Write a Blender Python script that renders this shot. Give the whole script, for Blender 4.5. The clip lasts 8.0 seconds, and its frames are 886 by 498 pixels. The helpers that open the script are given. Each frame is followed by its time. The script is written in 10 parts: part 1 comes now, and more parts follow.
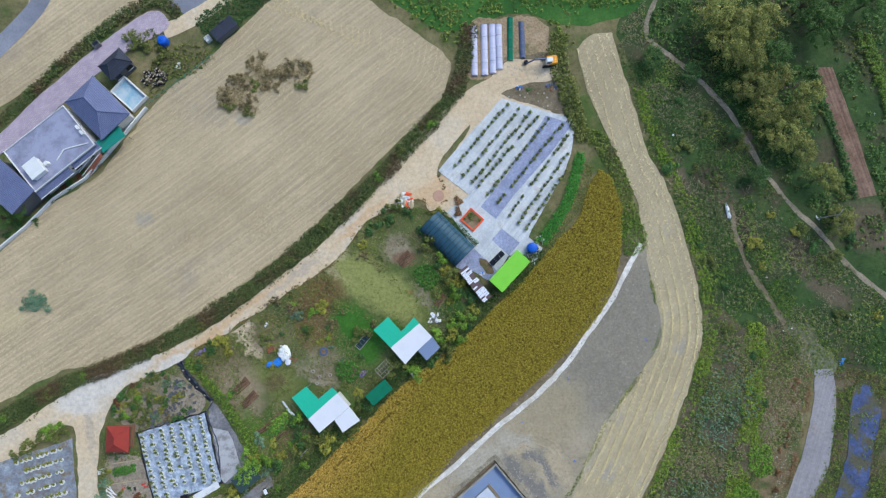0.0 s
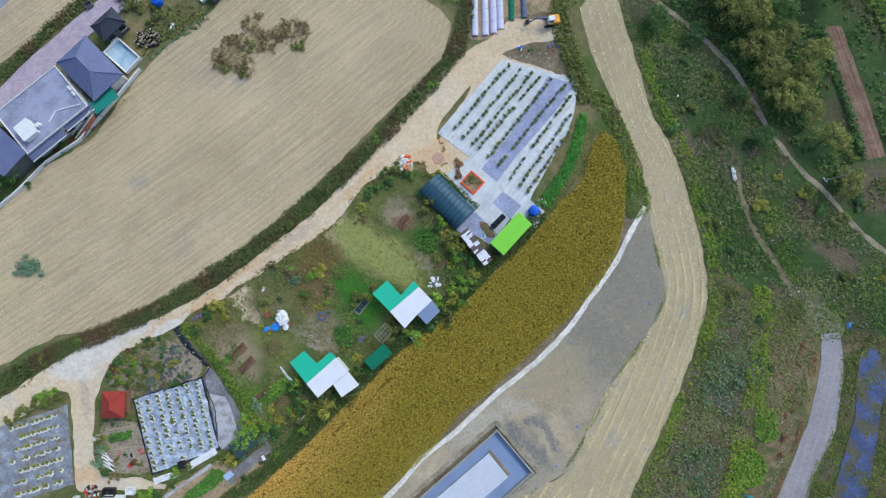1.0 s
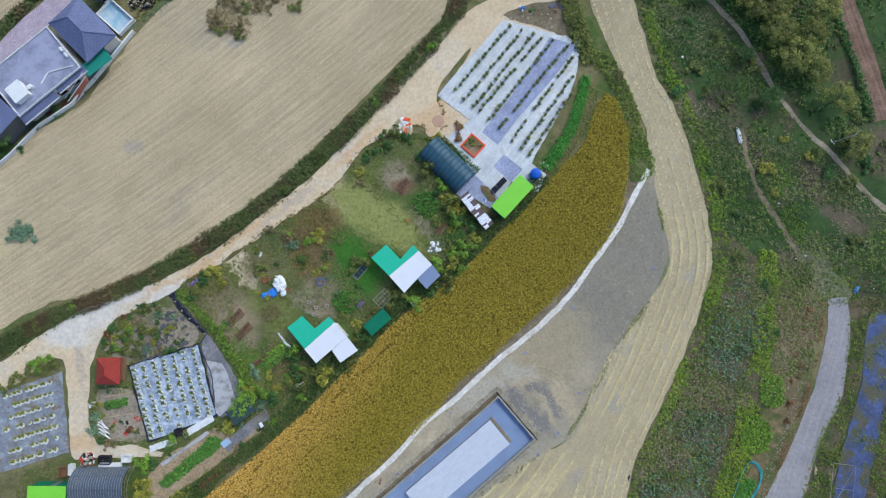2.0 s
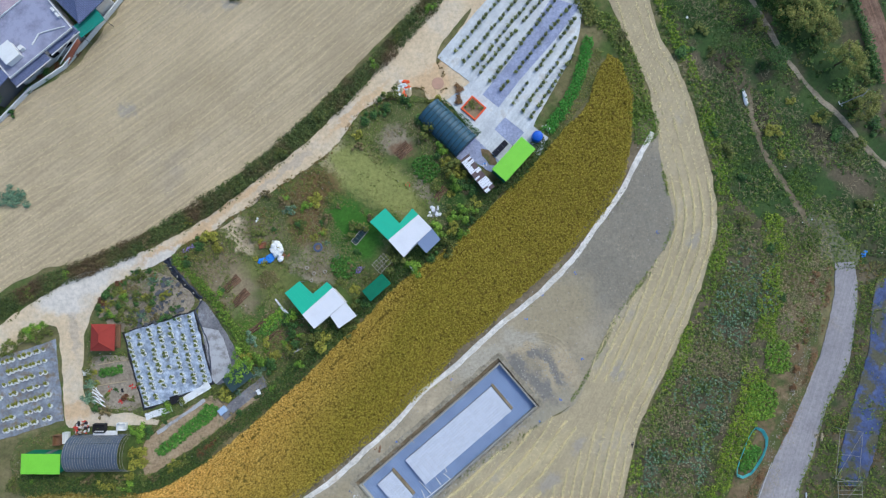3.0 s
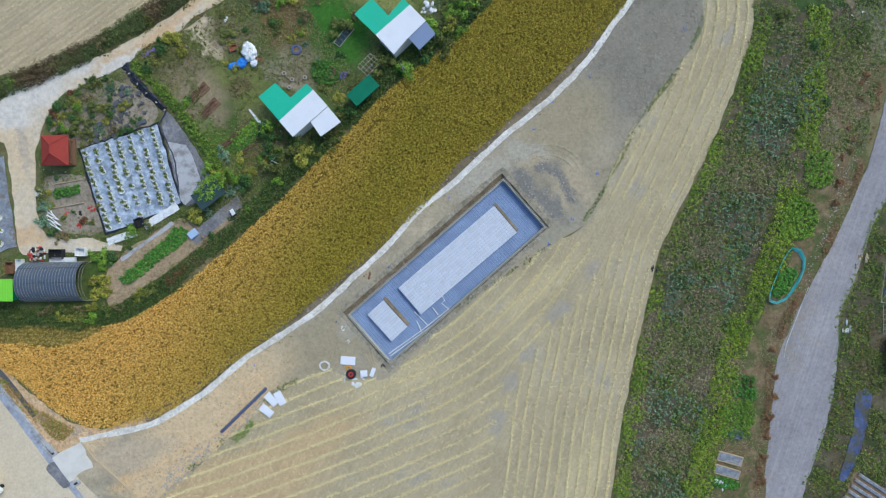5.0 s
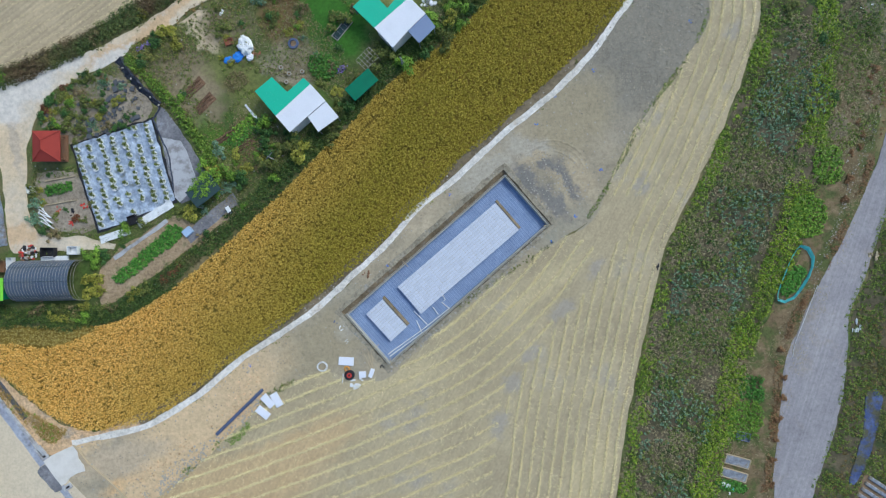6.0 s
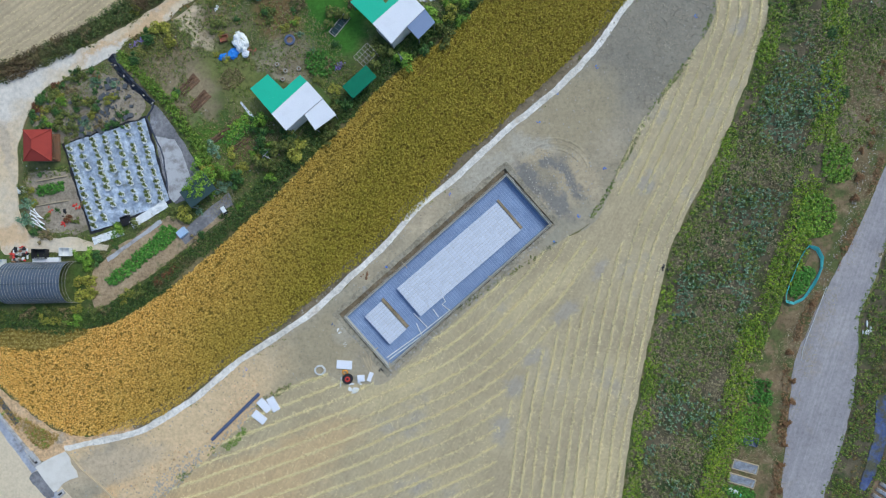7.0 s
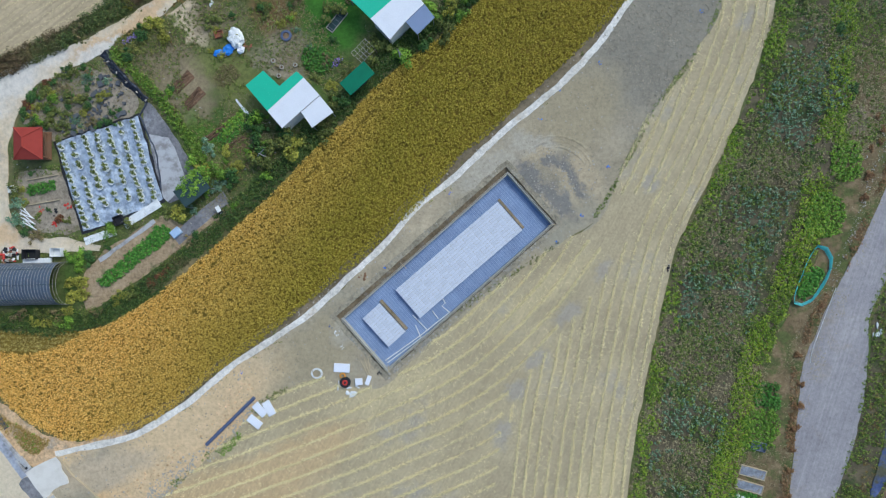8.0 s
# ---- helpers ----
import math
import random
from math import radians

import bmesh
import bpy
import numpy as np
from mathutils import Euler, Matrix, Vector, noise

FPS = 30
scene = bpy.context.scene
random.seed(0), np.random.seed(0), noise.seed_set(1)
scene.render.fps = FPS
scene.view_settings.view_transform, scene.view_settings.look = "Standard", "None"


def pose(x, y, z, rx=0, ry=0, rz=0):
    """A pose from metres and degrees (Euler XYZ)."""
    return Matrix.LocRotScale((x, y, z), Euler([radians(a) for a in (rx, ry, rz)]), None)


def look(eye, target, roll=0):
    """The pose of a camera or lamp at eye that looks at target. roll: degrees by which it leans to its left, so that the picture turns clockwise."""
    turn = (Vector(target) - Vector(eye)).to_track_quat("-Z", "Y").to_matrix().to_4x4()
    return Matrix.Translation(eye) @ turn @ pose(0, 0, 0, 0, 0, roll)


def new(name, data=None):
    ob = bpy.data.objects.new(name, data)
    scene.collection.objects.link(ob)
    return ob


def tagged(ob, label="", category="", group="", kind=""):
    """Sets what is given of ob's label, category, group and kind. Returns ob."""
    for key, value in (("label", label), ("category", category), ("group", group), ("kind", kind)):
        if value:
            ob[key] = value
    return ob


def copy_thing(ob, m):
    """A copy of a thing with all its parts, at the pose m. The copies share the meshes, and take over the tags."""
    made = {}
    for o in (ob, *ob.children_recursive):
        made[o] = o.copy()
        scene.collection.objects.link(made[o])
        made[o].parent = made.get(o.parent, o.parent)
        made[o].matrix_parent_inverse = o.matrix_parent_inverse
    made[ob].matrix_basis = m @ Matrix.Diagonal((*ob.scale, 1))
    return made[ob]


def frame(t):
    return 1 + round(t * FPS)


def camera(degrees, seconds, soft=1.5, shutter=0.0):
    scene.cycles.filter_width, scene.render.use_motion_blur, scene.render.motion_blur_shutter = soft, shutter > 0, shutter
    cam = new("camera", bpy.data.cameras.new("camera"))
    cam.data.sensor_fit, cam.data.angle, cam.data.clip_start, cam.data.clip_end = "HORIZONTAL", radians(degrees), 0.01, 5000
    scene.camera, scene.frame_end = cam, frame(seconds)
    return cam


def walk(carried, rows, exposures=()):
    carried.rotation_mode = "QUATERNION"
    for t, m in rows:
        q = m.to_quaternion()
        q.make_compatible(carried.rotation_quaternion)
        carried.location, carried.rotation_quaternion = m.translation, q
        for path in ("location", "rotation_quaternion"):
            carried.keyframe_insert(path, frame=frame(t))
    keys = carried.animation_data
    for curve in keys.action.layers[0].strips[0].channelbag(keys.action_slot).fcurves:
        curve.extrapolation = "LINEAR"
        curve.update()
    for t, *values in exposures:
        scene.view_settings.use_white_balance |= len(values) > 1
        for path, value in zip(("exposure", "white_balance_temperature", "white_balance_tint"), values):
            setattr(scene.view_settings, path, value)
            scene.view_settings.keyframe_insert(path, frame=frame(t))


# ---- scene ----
cam = camera(80.3, 8.0, soft=1.25)
EXPOSURE = [(0.0, 0.07, 5650, 4), (3.0, 0.05, 5650, 4), (4.5, 0.0, 5600, 2), (8.0, -0.02, 5600, 1)]
PATH = [
    (0, -0.383, 1.751, 95.055, 4.171, 0.244, 0.995),
    (0.5, -0.179, -1.167, 93.964, 3.978, 0.328, 0.934),
    (1, -0.174, -3.634, 92.972, 3.555, 0.336, 0.896),
    (1.5, -0.076, -6.399, 92.001, 3.319, 0.385, 0.839),
    (2, -0.072, -9.037, 91.041, 3.109, 0.377, 0.780),
    (2.5, -0.069, -11.675, 90.080, 2.899, 0.370, 0.721),
    (2.8, -0.067, -13.258, 89.504, 2.773, 0.365, 0.686),
    (2.9, -0.066, -13.785, 89.311, 2.731, 0.364, 0.674),
    (3, -0.065, -14.313, 89.119, 2.689, 0.363, 0.662),
    (3.1, 0.020, -15.591, 88.621, 2.549, 0.382, 0.651),
    (3.2, 0.129, -17.211, 87.989, 2.372, 0.406, 0.637),
    (3.3, 0.290, -19.597, 87.058, 2.111, 0.442, 0.617),
    (3.4, 0.404, -21.301, 86.394, 1.924, 0.468, 0.602),
    (3.5, 0.507, -22.836, 85.795, 1.757, 0.491, 0.589),
    (4, 0.805, -31.519, 82.065, 0.298, 0.532, 0.471),
    (4.2, 0.927, -35.674, 80.459, -0.102, 0.594, 0.384),
    (4.3, 0.985, -37.678, 79.685, -0.294, 0.625, 0.342),
    (4.4, 1.014, -38.643, 79.312, -0.387, 0.639, 0.322),
    (4.5, 1.022, -38.940, 79.198, -0.415, 0.644, 0.316),
    (4.7, 1.008, -39.034, 78.851, -0.391, 0.645, 0.307),
    (5, 0.987, -39.176, 78.330, -0.353, 0.646, 0.295),
    (5.5, 0.951, -39.413, 77.463, -0.291, 0.649, 0.274),
    (6, 0.916, -39.650, 76.596, -0.229, 0.651, 0.252),
    (6.5, 0.887, -39.627, 75.751, -0.216, 0.670, 0.216),
    (7, 0.993, -39.536, 74.872, -0.237, 0.741, 0.161),
    (7.5, 1.033, -39.470, 74.005, -0.271, 0.768, 0.152),
    (8, 1.055, -39.751, 73.155, -0.041, 0.781, 0.137),
]
walk(cam, [(t, pose(x, y, z, rx, ry, rz)) for t, x, y, z, rx, ry, rz in PATH], EXPOSURE)
# ======== light ========
SUN_ELEVATION, SUN_COMPASS = radians(46), radians(42)   # from the north-east
world = bpy.data.worlds.new("overcast_sky")
scene.world = world
world.use_nodes = True
wn = world.node_tree.nodes
sky = wn.new("ShaderNodeTexSky")
sky.sky_type, sky.sun_disc = "NISHITA", False
sky.sun_elevation, sky.sun_rotation = SUN_ELEVATION, SUN_COMPASS
sky.air_density, sky.dust_density = 1.0, 3.0
wn["Background"].inputs["Strength"].default_value = 0.17
world.node_tree.links.new(sky.outputs["Color"], wn["Background"].inputs["Color"])
sun_data = bpy.data.lights.new("sun", "SUN")
sun_data.energy, sun_data.angle, sun_data.color = 1.3, radians(22), (1.0, 0.97, 0.92)
sun_lamp = new("sun", sun_data)
sun_lamp.matrix_world = look((200 * math.sin(SUN_COMPASS), 200 * math.cos(SUN_COMPASS), 207), (0, 0, 0))


# ======== small tools ========
def rgb(r, g, b):
    """A linear colour from screen values 0 to 255."""
    return tuple(((c / 255 + 0.055) / 1.055) ** 2.4 if c > 10 else c / 255 / 12.92 for c in (r, g, b)) + (1.0,)


def spline(points, closed=False, step=1.0):
    """A smooth run through a few control points, a point every step metres."""
    p = [Vector((x, y)) for x, y in points]
    n, out = len(p), []
    for i in range(n if closed else n - 1):
        a, b = p[i], p[(i + 1) % n]
        before = p[(i - 1) % n] if closed or i else a
        after = p[(i + 2) % n] if closed or i + 2 < n else b
        k = max(1, int((b - a).length / step))
        for j in range(k):
            u = j / k
            out.append(0.5 * (2 * a + (b - before) * u + (2 * before - 5 * a + 4 * b - after) * u * u + (3 * a - before - 3 * b + after) * u ** 3))
    if not closed:
        out.append(p[-1])
    return out


def ragged(line, amount, scale=0.35, seed=0.0):
    """The same run with an uneven edge."""
    out = []
    for q in line:
        v = noise.noise_vector(Vector((q.x * scale, q.y * scale, seed))) + 0.5 * noise.noise_vector(Vector((q.x * scale * 3, q.y * scale * 3, seed + 5)))
        out.append(q + Vector((v.x, v.y)) * amount)
    return out


def band(points, width, step=1.0, wobble=0.0, seed=0.0):
    """The closed outline of a strip along a line."""
    line = spline(points, step=step)
    left, right = [], []
    for i, q in enumerate(line):
        d = (line[min(i + 1, len(line) - 1)] - line[max(i - 1, 0)]).normalized()
        w = width / 2 * (1 + wobble * noise.noise(Vector((q.x * 0.3, q.y * 0.3, seed))))
        left.append(q + Vector((-d.y, d.x)) * w)
        right.append(q - Vector((-d.y, d.x)) * w)
    return left + right[::-1]


def mesh_ob(name, bm, material, parent=None):
    bmesh.ops.recalc_face_normals(bm, faces=bm.faces)
    me = bpy.data.meshes.new(name)
    bm.to_mesh(me)
    bm.free()
    me.materials.append(material)
    ob = new(name, me)
    if parent is not None:
        ob.parent = parent
    return ob


def part(name, bm, material, parent, label=""):
    return tagged(mesh_ob(name, bm, material, parent), label)


def thing(name, m, label, category, group=""):
    ob = new(name)
    ob.empty_display_size = 0.5
    ob.matrix_world = m
    return tagged(ob, label, category, group)


LAYERS = []


def feather(points, seed, wide=0.4, step=0.3):
    """A closed outline with a soft, uneven edge."""
    return ragged(ragged(spline(points, True, step), wide, 0.4, seed), 0.13, 1.7, seed + 0.5)


def sheet(name, outline, z, material, label, holes=(), thick=0.25, category="ground"):
    """A layer of ground: a filled outline with a skirt below its edge, never flush with another layer."""
    xs, ys = [q[0] for q in outline], [q[1] for q in outline]
    box_xy = (min(xs), max(xs), min(ys), max(ys))
    near = [h for h, (a, b, c, d) in LAYERS if a < box_xy[1] and b > box_xy[0] and c < box_xy[3] and d > box_xy[2]]
    while any(abs(z - other) < 0.0039 for other in near):
        z += 0.004
    LAYERS.append((z, box_xy))
    bm = bmesh.new()
    edges = []
    for loop in (outline, *holes):
        vs = [bm.verts.new((q[0], q[1], z)) for q in loop]
        es = [bm.edges.new((vs[i], vs[(i + 1) % len(vs)])) for i in range(len(vs))]
        edges += es
    bmesh.ops.triangle_fill(bm, use_beauty=True, use_dissolve=False, edges=edges, normal=(0, 0, 1))
    skirt = [e for e in bm.edges if len(e.link_faces) == 1]
    made = bmesh.ops.extrude_edge_only(bm, edges=skirt)
    for v in made["geom"]:
        if isinstance(v, bmesh.types.BMVert):
            v.co.z -= thick
    ob = mesh_ob(name, bm, material)
    for poly in ob.data.polygons:
        if abs(poly.normal.z) > 0.9 and poly.normal.z < 0:
            ob.data.flip_normals()
            break
    return tagged(ob, label, category, kind="structure")


def add_box(bm, size, m=None, bevel=0.0):
    """A box of that size centred on m, with bevelled edges, added to bm."""
    made = bmesh.ops.create_cube(bm, size=1.0)["verts"]
    bmesh.ops.scale(bm, vec=size, verts=made)
    if bevel:
        es = list({e for v in made for e in v.link_edges})
        got = bmesh.ops.bevel(bm, geom=es, offset=bevel, segments=1, affect="EDGES")
        made = list({v for f in got["faces"] for v in f.verts} | {v for v in made if v.is_valid})
        seen, stack = set(made), list(made)
        while stack:
            for e in stack.pop().link_edges:
                for v in e.verts:
                    if v not in seen:
                        seen.add(v)
                        stack.append(v)
        made = list(seen)
    if m is not None:
        bmesh.ops.transform(bm, matrix=m, verts=made)
    return made


def box(size, m=None, bevel=0.0):
    bm = bmesh.new()
    add_box(bm, size, m, bevel)
    return bm


def add_tube(bm, a, b, r, r2=None, sides=8):
    a, b = Vector(a), Vector(b)
    q = (b - a).to_track_quat("Z", "Y").to_matrix().to_4x4()
    m = Matrix.Translation((a + b) / 2) @ q
    return bmesh.ops.create_cone(bm, cap_ends=True, segments=sides, radius1=r, radius2=r if r2 is None else r2, depth=max((b - a).length, 1e-3), matrix=m)["verts"]


def tube(a, b, r, r2=None, sides=8):
    bm = bmesh.new()
    add_tube(bm, a, b, r, r2, sides)
    return bm


def sweep(points, r, sides=6, closed=False):
    """One bent tube through the points."""
    bm = bmesh.new()
    p = [Vector(q) for q in points]
    n, rings = len(p), []
    for i in range(n):
        d = (p[(i + 1) % n] - p[i - 1]) if closed or 0 < i < n - 1 else (p[1] - p[0] if i == 0 else p[-1] - p[-2])
        q = d.to_track_quat("Z", "Y").to_matrix()
        rings.append([bm.verts.new(p[i] + q @ Vector((r * math.cos(2 * math.pi * k / sides), r * math.sin(2 * math.pi * k / sides), 0))) for k in range(sides)])
    for i in range(n if closed else n - 1):
        a, b = rings[i], rings[(i + 1) % n]
        for k in range(sides):
            bm.faces.new((a[k], a[(k + 1) % sides], b[(k + 1) % sides], b[k]))
    if not closed:
        bm.faces.new(rings[0][::-1])
        bm.faces.new(rings[-1])
    return bm


def lathe(profile, sides=16):
    """A turned shape from (radius, height) pairs."""
    bm = bmesh.new()
    rings = [[bm.verts.new((r * math.cos(2 * math.pi * i / sides), r * math.sin(2 * math.pi * i / sides), h)) for i in range(sides)] for r, h in profile]
    for lo, hi in zip(rings, rings[1:]):
        for i in range(sides):
            bm.faces.new((lo[i], lo[(i + 1) % sides], hi[(i + 1) % sides], hi[i]))
    bm.faces.new(rings[0][::-1])
    bm.faces.new(rings[-1])
    return bm


def slab_bm(outline, z0, z1):
    """A prism over an outline."""
    bm = bmesh.new()
    lo = [bm.verts.new((x, y, z0)) for x, y in outline]
    hi = [bm.verts.new((x, y, z1)) for x, y in outline]
    bm.faces.new(lo[::-1])
    bm.faces.new(hi)
    for i in range(len(lo)):
        j = (i + 1) % len(lo)
        bm.faces.new((lo[i], lo[j], hi[j], hi[i]))
    return bm


def frame_of(c):
    """Centre, length, width and turn (degrees) of a rectangle from four corners; the length runs from the first to the second."""
    c = [Vector(q) for q in c]
    mid = sum(c, Vector((0, 0))) / 4
    along = ((c[1] - c[0]) + (c[2] - c[3])) / 2
    across = ((c[3] - c[0]) + (c[2] - c[1])) / 2
    return mid, along.length, across.length, math.degrees(math.atan2(along.y, along.x))


def inside(points, outline):
    """Which of the (n, 2) points lie inside the outline."""
    o = np.array([(q[0], q[1]) for q in outline])
    x, y = points[:, 0], points[:, 1]
    hit = np.zeros(len(points), bool)
    for (x1, y1), (x2, y2) in zip(o, np.roll(o, -1, 0)):
        if y1 != y2:
            hit ^= ((y1 > y) != (y2 > y)) & (x < (x2 - x1) * (y - y1) / (y2 - y1) + x1)
    return hit


def speckle(x, y, scale, seed):
    """Smooth value noise from 0 to 1."""
    g = np.random.RandomState(seed).rand(97, 97)
    u, v = x / scale + 500.3, y / scale + 500.7
    i, j = np.floor(u).astype(int), np.floor(v).astype(int)
    fu, fv = u - i, v - j
    fu, fv = fu * fu * (3 - 2 * fu), fv * fv * (3 - 2 * fv)
    i, j, i1, j1 = i % 97, j % 97, (i + 1) % 97, (j + 1) % 97
    return (g[i, j] * (1 - fu) + g[i1, j] * fu) * (1 - fv) + (g[i, j1] * (1 - fu) + g[i1, j1] * fu) * fv


def strew(outline, gap, seed, keep=None, holes=()):
    """Points strewn over an outline on a jittered grid; keep: a function of x and y that gives a chance from 0 to 1."""
    rs = np.random.RandomState(seed)
    o = np.array([(q[0], q[1]) for q in outline])
    (x0, y0), (x1, y1) = o.min(0), o.max(0)
    gx, gy = np.meshgrid(np.arange(x0, x1, gap), np.arange(y0, y1, gap))
    p = np.stack([gx.ravel(), gy.ravel()], 1) + rs.uniform(-0.5, 0.5, (gx.size, 2)) * gap
    p = p[inside(p, outline)]
    for hole in holes:
        p = p[~inside(p, hole)]
    if keep is not None:
        p = p[rs.rand(len(p)) < keep(p[:, 0], p[:, 1])]
    return p


def leaf_mesh(name, centres, radius, height, per, size, material, seed=0, up=0.6, shell=0.5):
    """One mesh of many small folded leaves: per leaves in a dome over each centre (n, 3). Each leaf is two triangles."""
    rs = np.random.RandomState(seed)
    c = np.repeat(np.asarray(centres, float), per, 0)
    r, h = np.repeat(np.broadcast_to(radius, len(centres)), per), np.repeat(np.broadcast_to(height, len(centres)), per)
    n = len(c)
    d = rs.normal(size=(n, 3))
    d[:, 2] = np.abs(d[:, 2])
    d /= np.linalg.norm(d, axis=1, keepdims=True)
    k = rs.uniform(shell, 1, n)[:, None]
    mid = c + d * k * np.stack([r, r, h], 1)
    normal = d * (1 - up) + np.array([0, 0, up]) + rs.normal(scale=0.35, size=(n, 3))
    normal /= np.linalg.norm(normal, axis=1, keepdims=True)
    side = np.cross(normal, rs.normal(size=(n, 3)))
    side /= np.linalg.norm(side, axis=1, keepdims=True)
    fore = np.cross(normal, side)
    s = (size * rs.uniform(0.6, 1.4, n))[:, None]
    v = np.stack([mid - fore * s * 0.6, mid + side * s * 0.38 - normal * s * 0.12, mid + fore * s * 0.6 - normal * s * 0.1, mid - side * s * 0.38 - normal * s * 0.12], 1).reshape(-1, 3)
    base = 4 * np.arange(n)[:, None]
    tri = np.concatenate([base + [0, 1, 2], base + [0, 2, 3]], 1).reshape(-1)
    me = bpy.data.meshes.new(name)
    me.vertices.add(len(v))
    me.vertices.foreach_set("co", v.astype(np.float32).ravel())
    me.loops.add(len(tri))
    me.loops.foreach_set("vertex_index", tri.astype(np.int32))
    me.polygons.add(len(tri) // 3)
    me.polygons.foreach_set("loop_start", np.arange(0, len(tri), 3, dtype=np.int32))
    me.update(calc_edges=True)
    me.materials.append(material)
    return me


def blade_mesh(name, roots, length, width, material, seed=0, lean=0.35, along=None):
    """One mesh of many thin stalks lying or leaning on the ground; along: a bearing (degrees) that they keep to."""
    rs = np.random.RandomState(seed)
    n = len(roots)
    a = rs.rand(n) * 6.283 if along is None else radians(along) + rs.normal(scale=0.5, size=n)
    s = length * rs.uniform(0.5, 1.4, n)
    d = np.stack([np.cos(a), np.sin(a), lean * rs.uniform(-0.15, 1, n)], 1) * s[:, None]
    w = np.stack([-np.sin(a), np.cos(a), np.zeros(n)], 1) * width * rs.uniform(0.6, 1.4, n)[:, None]
    bend = np.stack([np.zeros(n), np.zeros(n), 0.12 * s], 1)
    r = np.asarray(roots, float)
    v = np.stack([r - w, r + w, r + d * 0.55 + w * 0.8 + bend, r + d * 0.55 - w * 0.8 + bend, r + d], 1).reshape(-1, 3)
    base = 5 * np.arange(n)[:, None]
    tri = np.concatenate([base + [0, 1, 2], base + [0, 2, 3], base + [3, 2, 4]], 1).reshape(-1)
    me = bpy.data.meshes.new(name)
    me.vertices.add(len(v))
    me.vertices.foreach_set("co", v.astype(np.float32).ravel())
    me.loops.add(len(tri))
    me.loops.foreach_set("vertex_index", tri.astype(np.int32))
    me.polygons.add(len(tri) // 3)
    me.polygons.foreach_set("loop_start", np.arange(0, len(tri), 3, dtype=np.int32))
    me.update(calc_edges=True)
    me.materials.append(material)
    return me


def stuff(name, me, label, category):
    return tagged(new(name, me), label, category, kind="stuff")


# ======== materials ========
def shader(name, rough=0.9, metal=0.0):
    m = bpy.data.materials.new(name)
    m.use_nodes = True
    b = m.node_tree.nodes["Principled BSDF"]
    b.inputs["Roughness"].default_value, b.inputs["Metallic"].default_value = rough, metal
    if "Specular IOR Level" in b.inputs:
        b.inputs["Specular IOR Level"].default_value = 0.3
    return m, m.node_tree.nodes, m.node_tree.links, b


def ramp(nodes, links, source, stops):
    r = nodes.new("ShaderNodeValToRGB")
    while len(r.color_ramp.elements) < len(stops):
        r.color_ramp.elements.new(0.5)
    for e, (at, colour) in zip(r.color_ramp.elements, stops):
        e.position, e.color = at, colour
    links.new(source, r.inputs["Fac"])
    return r.outputs["Color"]


def mixed(nodes, links, a, b, fac, mode="MIX"):
    x = nodes.new("ShaderNodeMix")
    x.data_type, x.blend_type = "RGBA", mode
    for socket, value in ((x.inputs["Factor"], fac), (x.inputs["A"], a), (x.inputs["B"], b)):
        if isinstance(value, bpy.types.NodeSocket):
            links.new(value, socket)
        else:
            socket.default_value = value
    return x.outputs["Result"]


def cloud(nodes, links, where, scale, detail=4.0, rough=0.6, stretch=None, turn=0.0):
    t = nodes.new("ShaderNodeTexNoise")
    t.inputs["Scale"].default_value, t.inputs["Detail"].default_value, t.inputs["Roughness"].default_value = scale, detail, rough
    if stretch:
        g = nodes.new("ShaderNodeMapping")
        g.inputs["Rotation"].default_value, g.inputs["Scale"].default_value = (0, 0, -radians(turn)), stretch
        g.vector_type = "TEXTURE"
        g.inputs["Scale"].default_value = stretch
        g.inputs["Rotation"].default_value = (0, 0, radians(turn))
        links.new(where, g.inputs["Vector"])
        where = g.outputs["Vector"]
    links.new(where, t.inputs["Vector"])
    return t.outputs["Fac"]


def mottled(n, l, where, colour, spots):
    """Lays patches of other soil, some with sunlight in their colour, over a colour, each a frayed oval."""
    fray = n.new("ShaderNodeTexNoise")
    fray.inputs["Scale"].default_value, fray.inputs["Detail"].default_value, fray.inputs["Roughness"].default_value = 0.45, 6.0, 0.72
    l.new(where, fray.inputs["Vector"])
    push = n.new("ShaderNodeVectorMath")
    push.operation = "MULTIPLY_ADD"
    push.inputs[1].default_value, push.inputs[2].default_value = (5.0, 5.0, 0.0), (-2.5, -2.5, 0.0)
    l.new(fray.outputs["Color"], push.inputs[0])
    moved = n.new("ShaderNodeVectorMath")
    moved.operation = "ADD"
    l.new(where, moved.inputs[0])
    l.new(push.outputs[0], moved.inputs[1])
    for x, y, a, b, turn, shade in spots:
        g = n.new("ShaderNodeMapping")
        g.vector_type = "TEXTURE"
        g.inputs["Location"].default_value, g.inputs["Rotation"].default_value, g.inputs["Scale"].default_value = (x, y, 0), (0, 0, radians(turn)), (a * 1.35, b * 1.35, 1e4)
        l.new(moved.outputs[0], g.inputs["Vector"])
        ball = n.new("ShaderNodeTexGradient")
        ball.gradient_type = "SPHERICAL"
        l.new(g.outputs["Vector"], ball.inputs["Vector"])
        colour = mixed(n, l, colour, shade, ramp(n, l, ball.outputs["Fac"], ((0.05, (0, 0, 0, 1)), (0.5, (0.92, 0.92, 0.92, 1)))))
    return colour


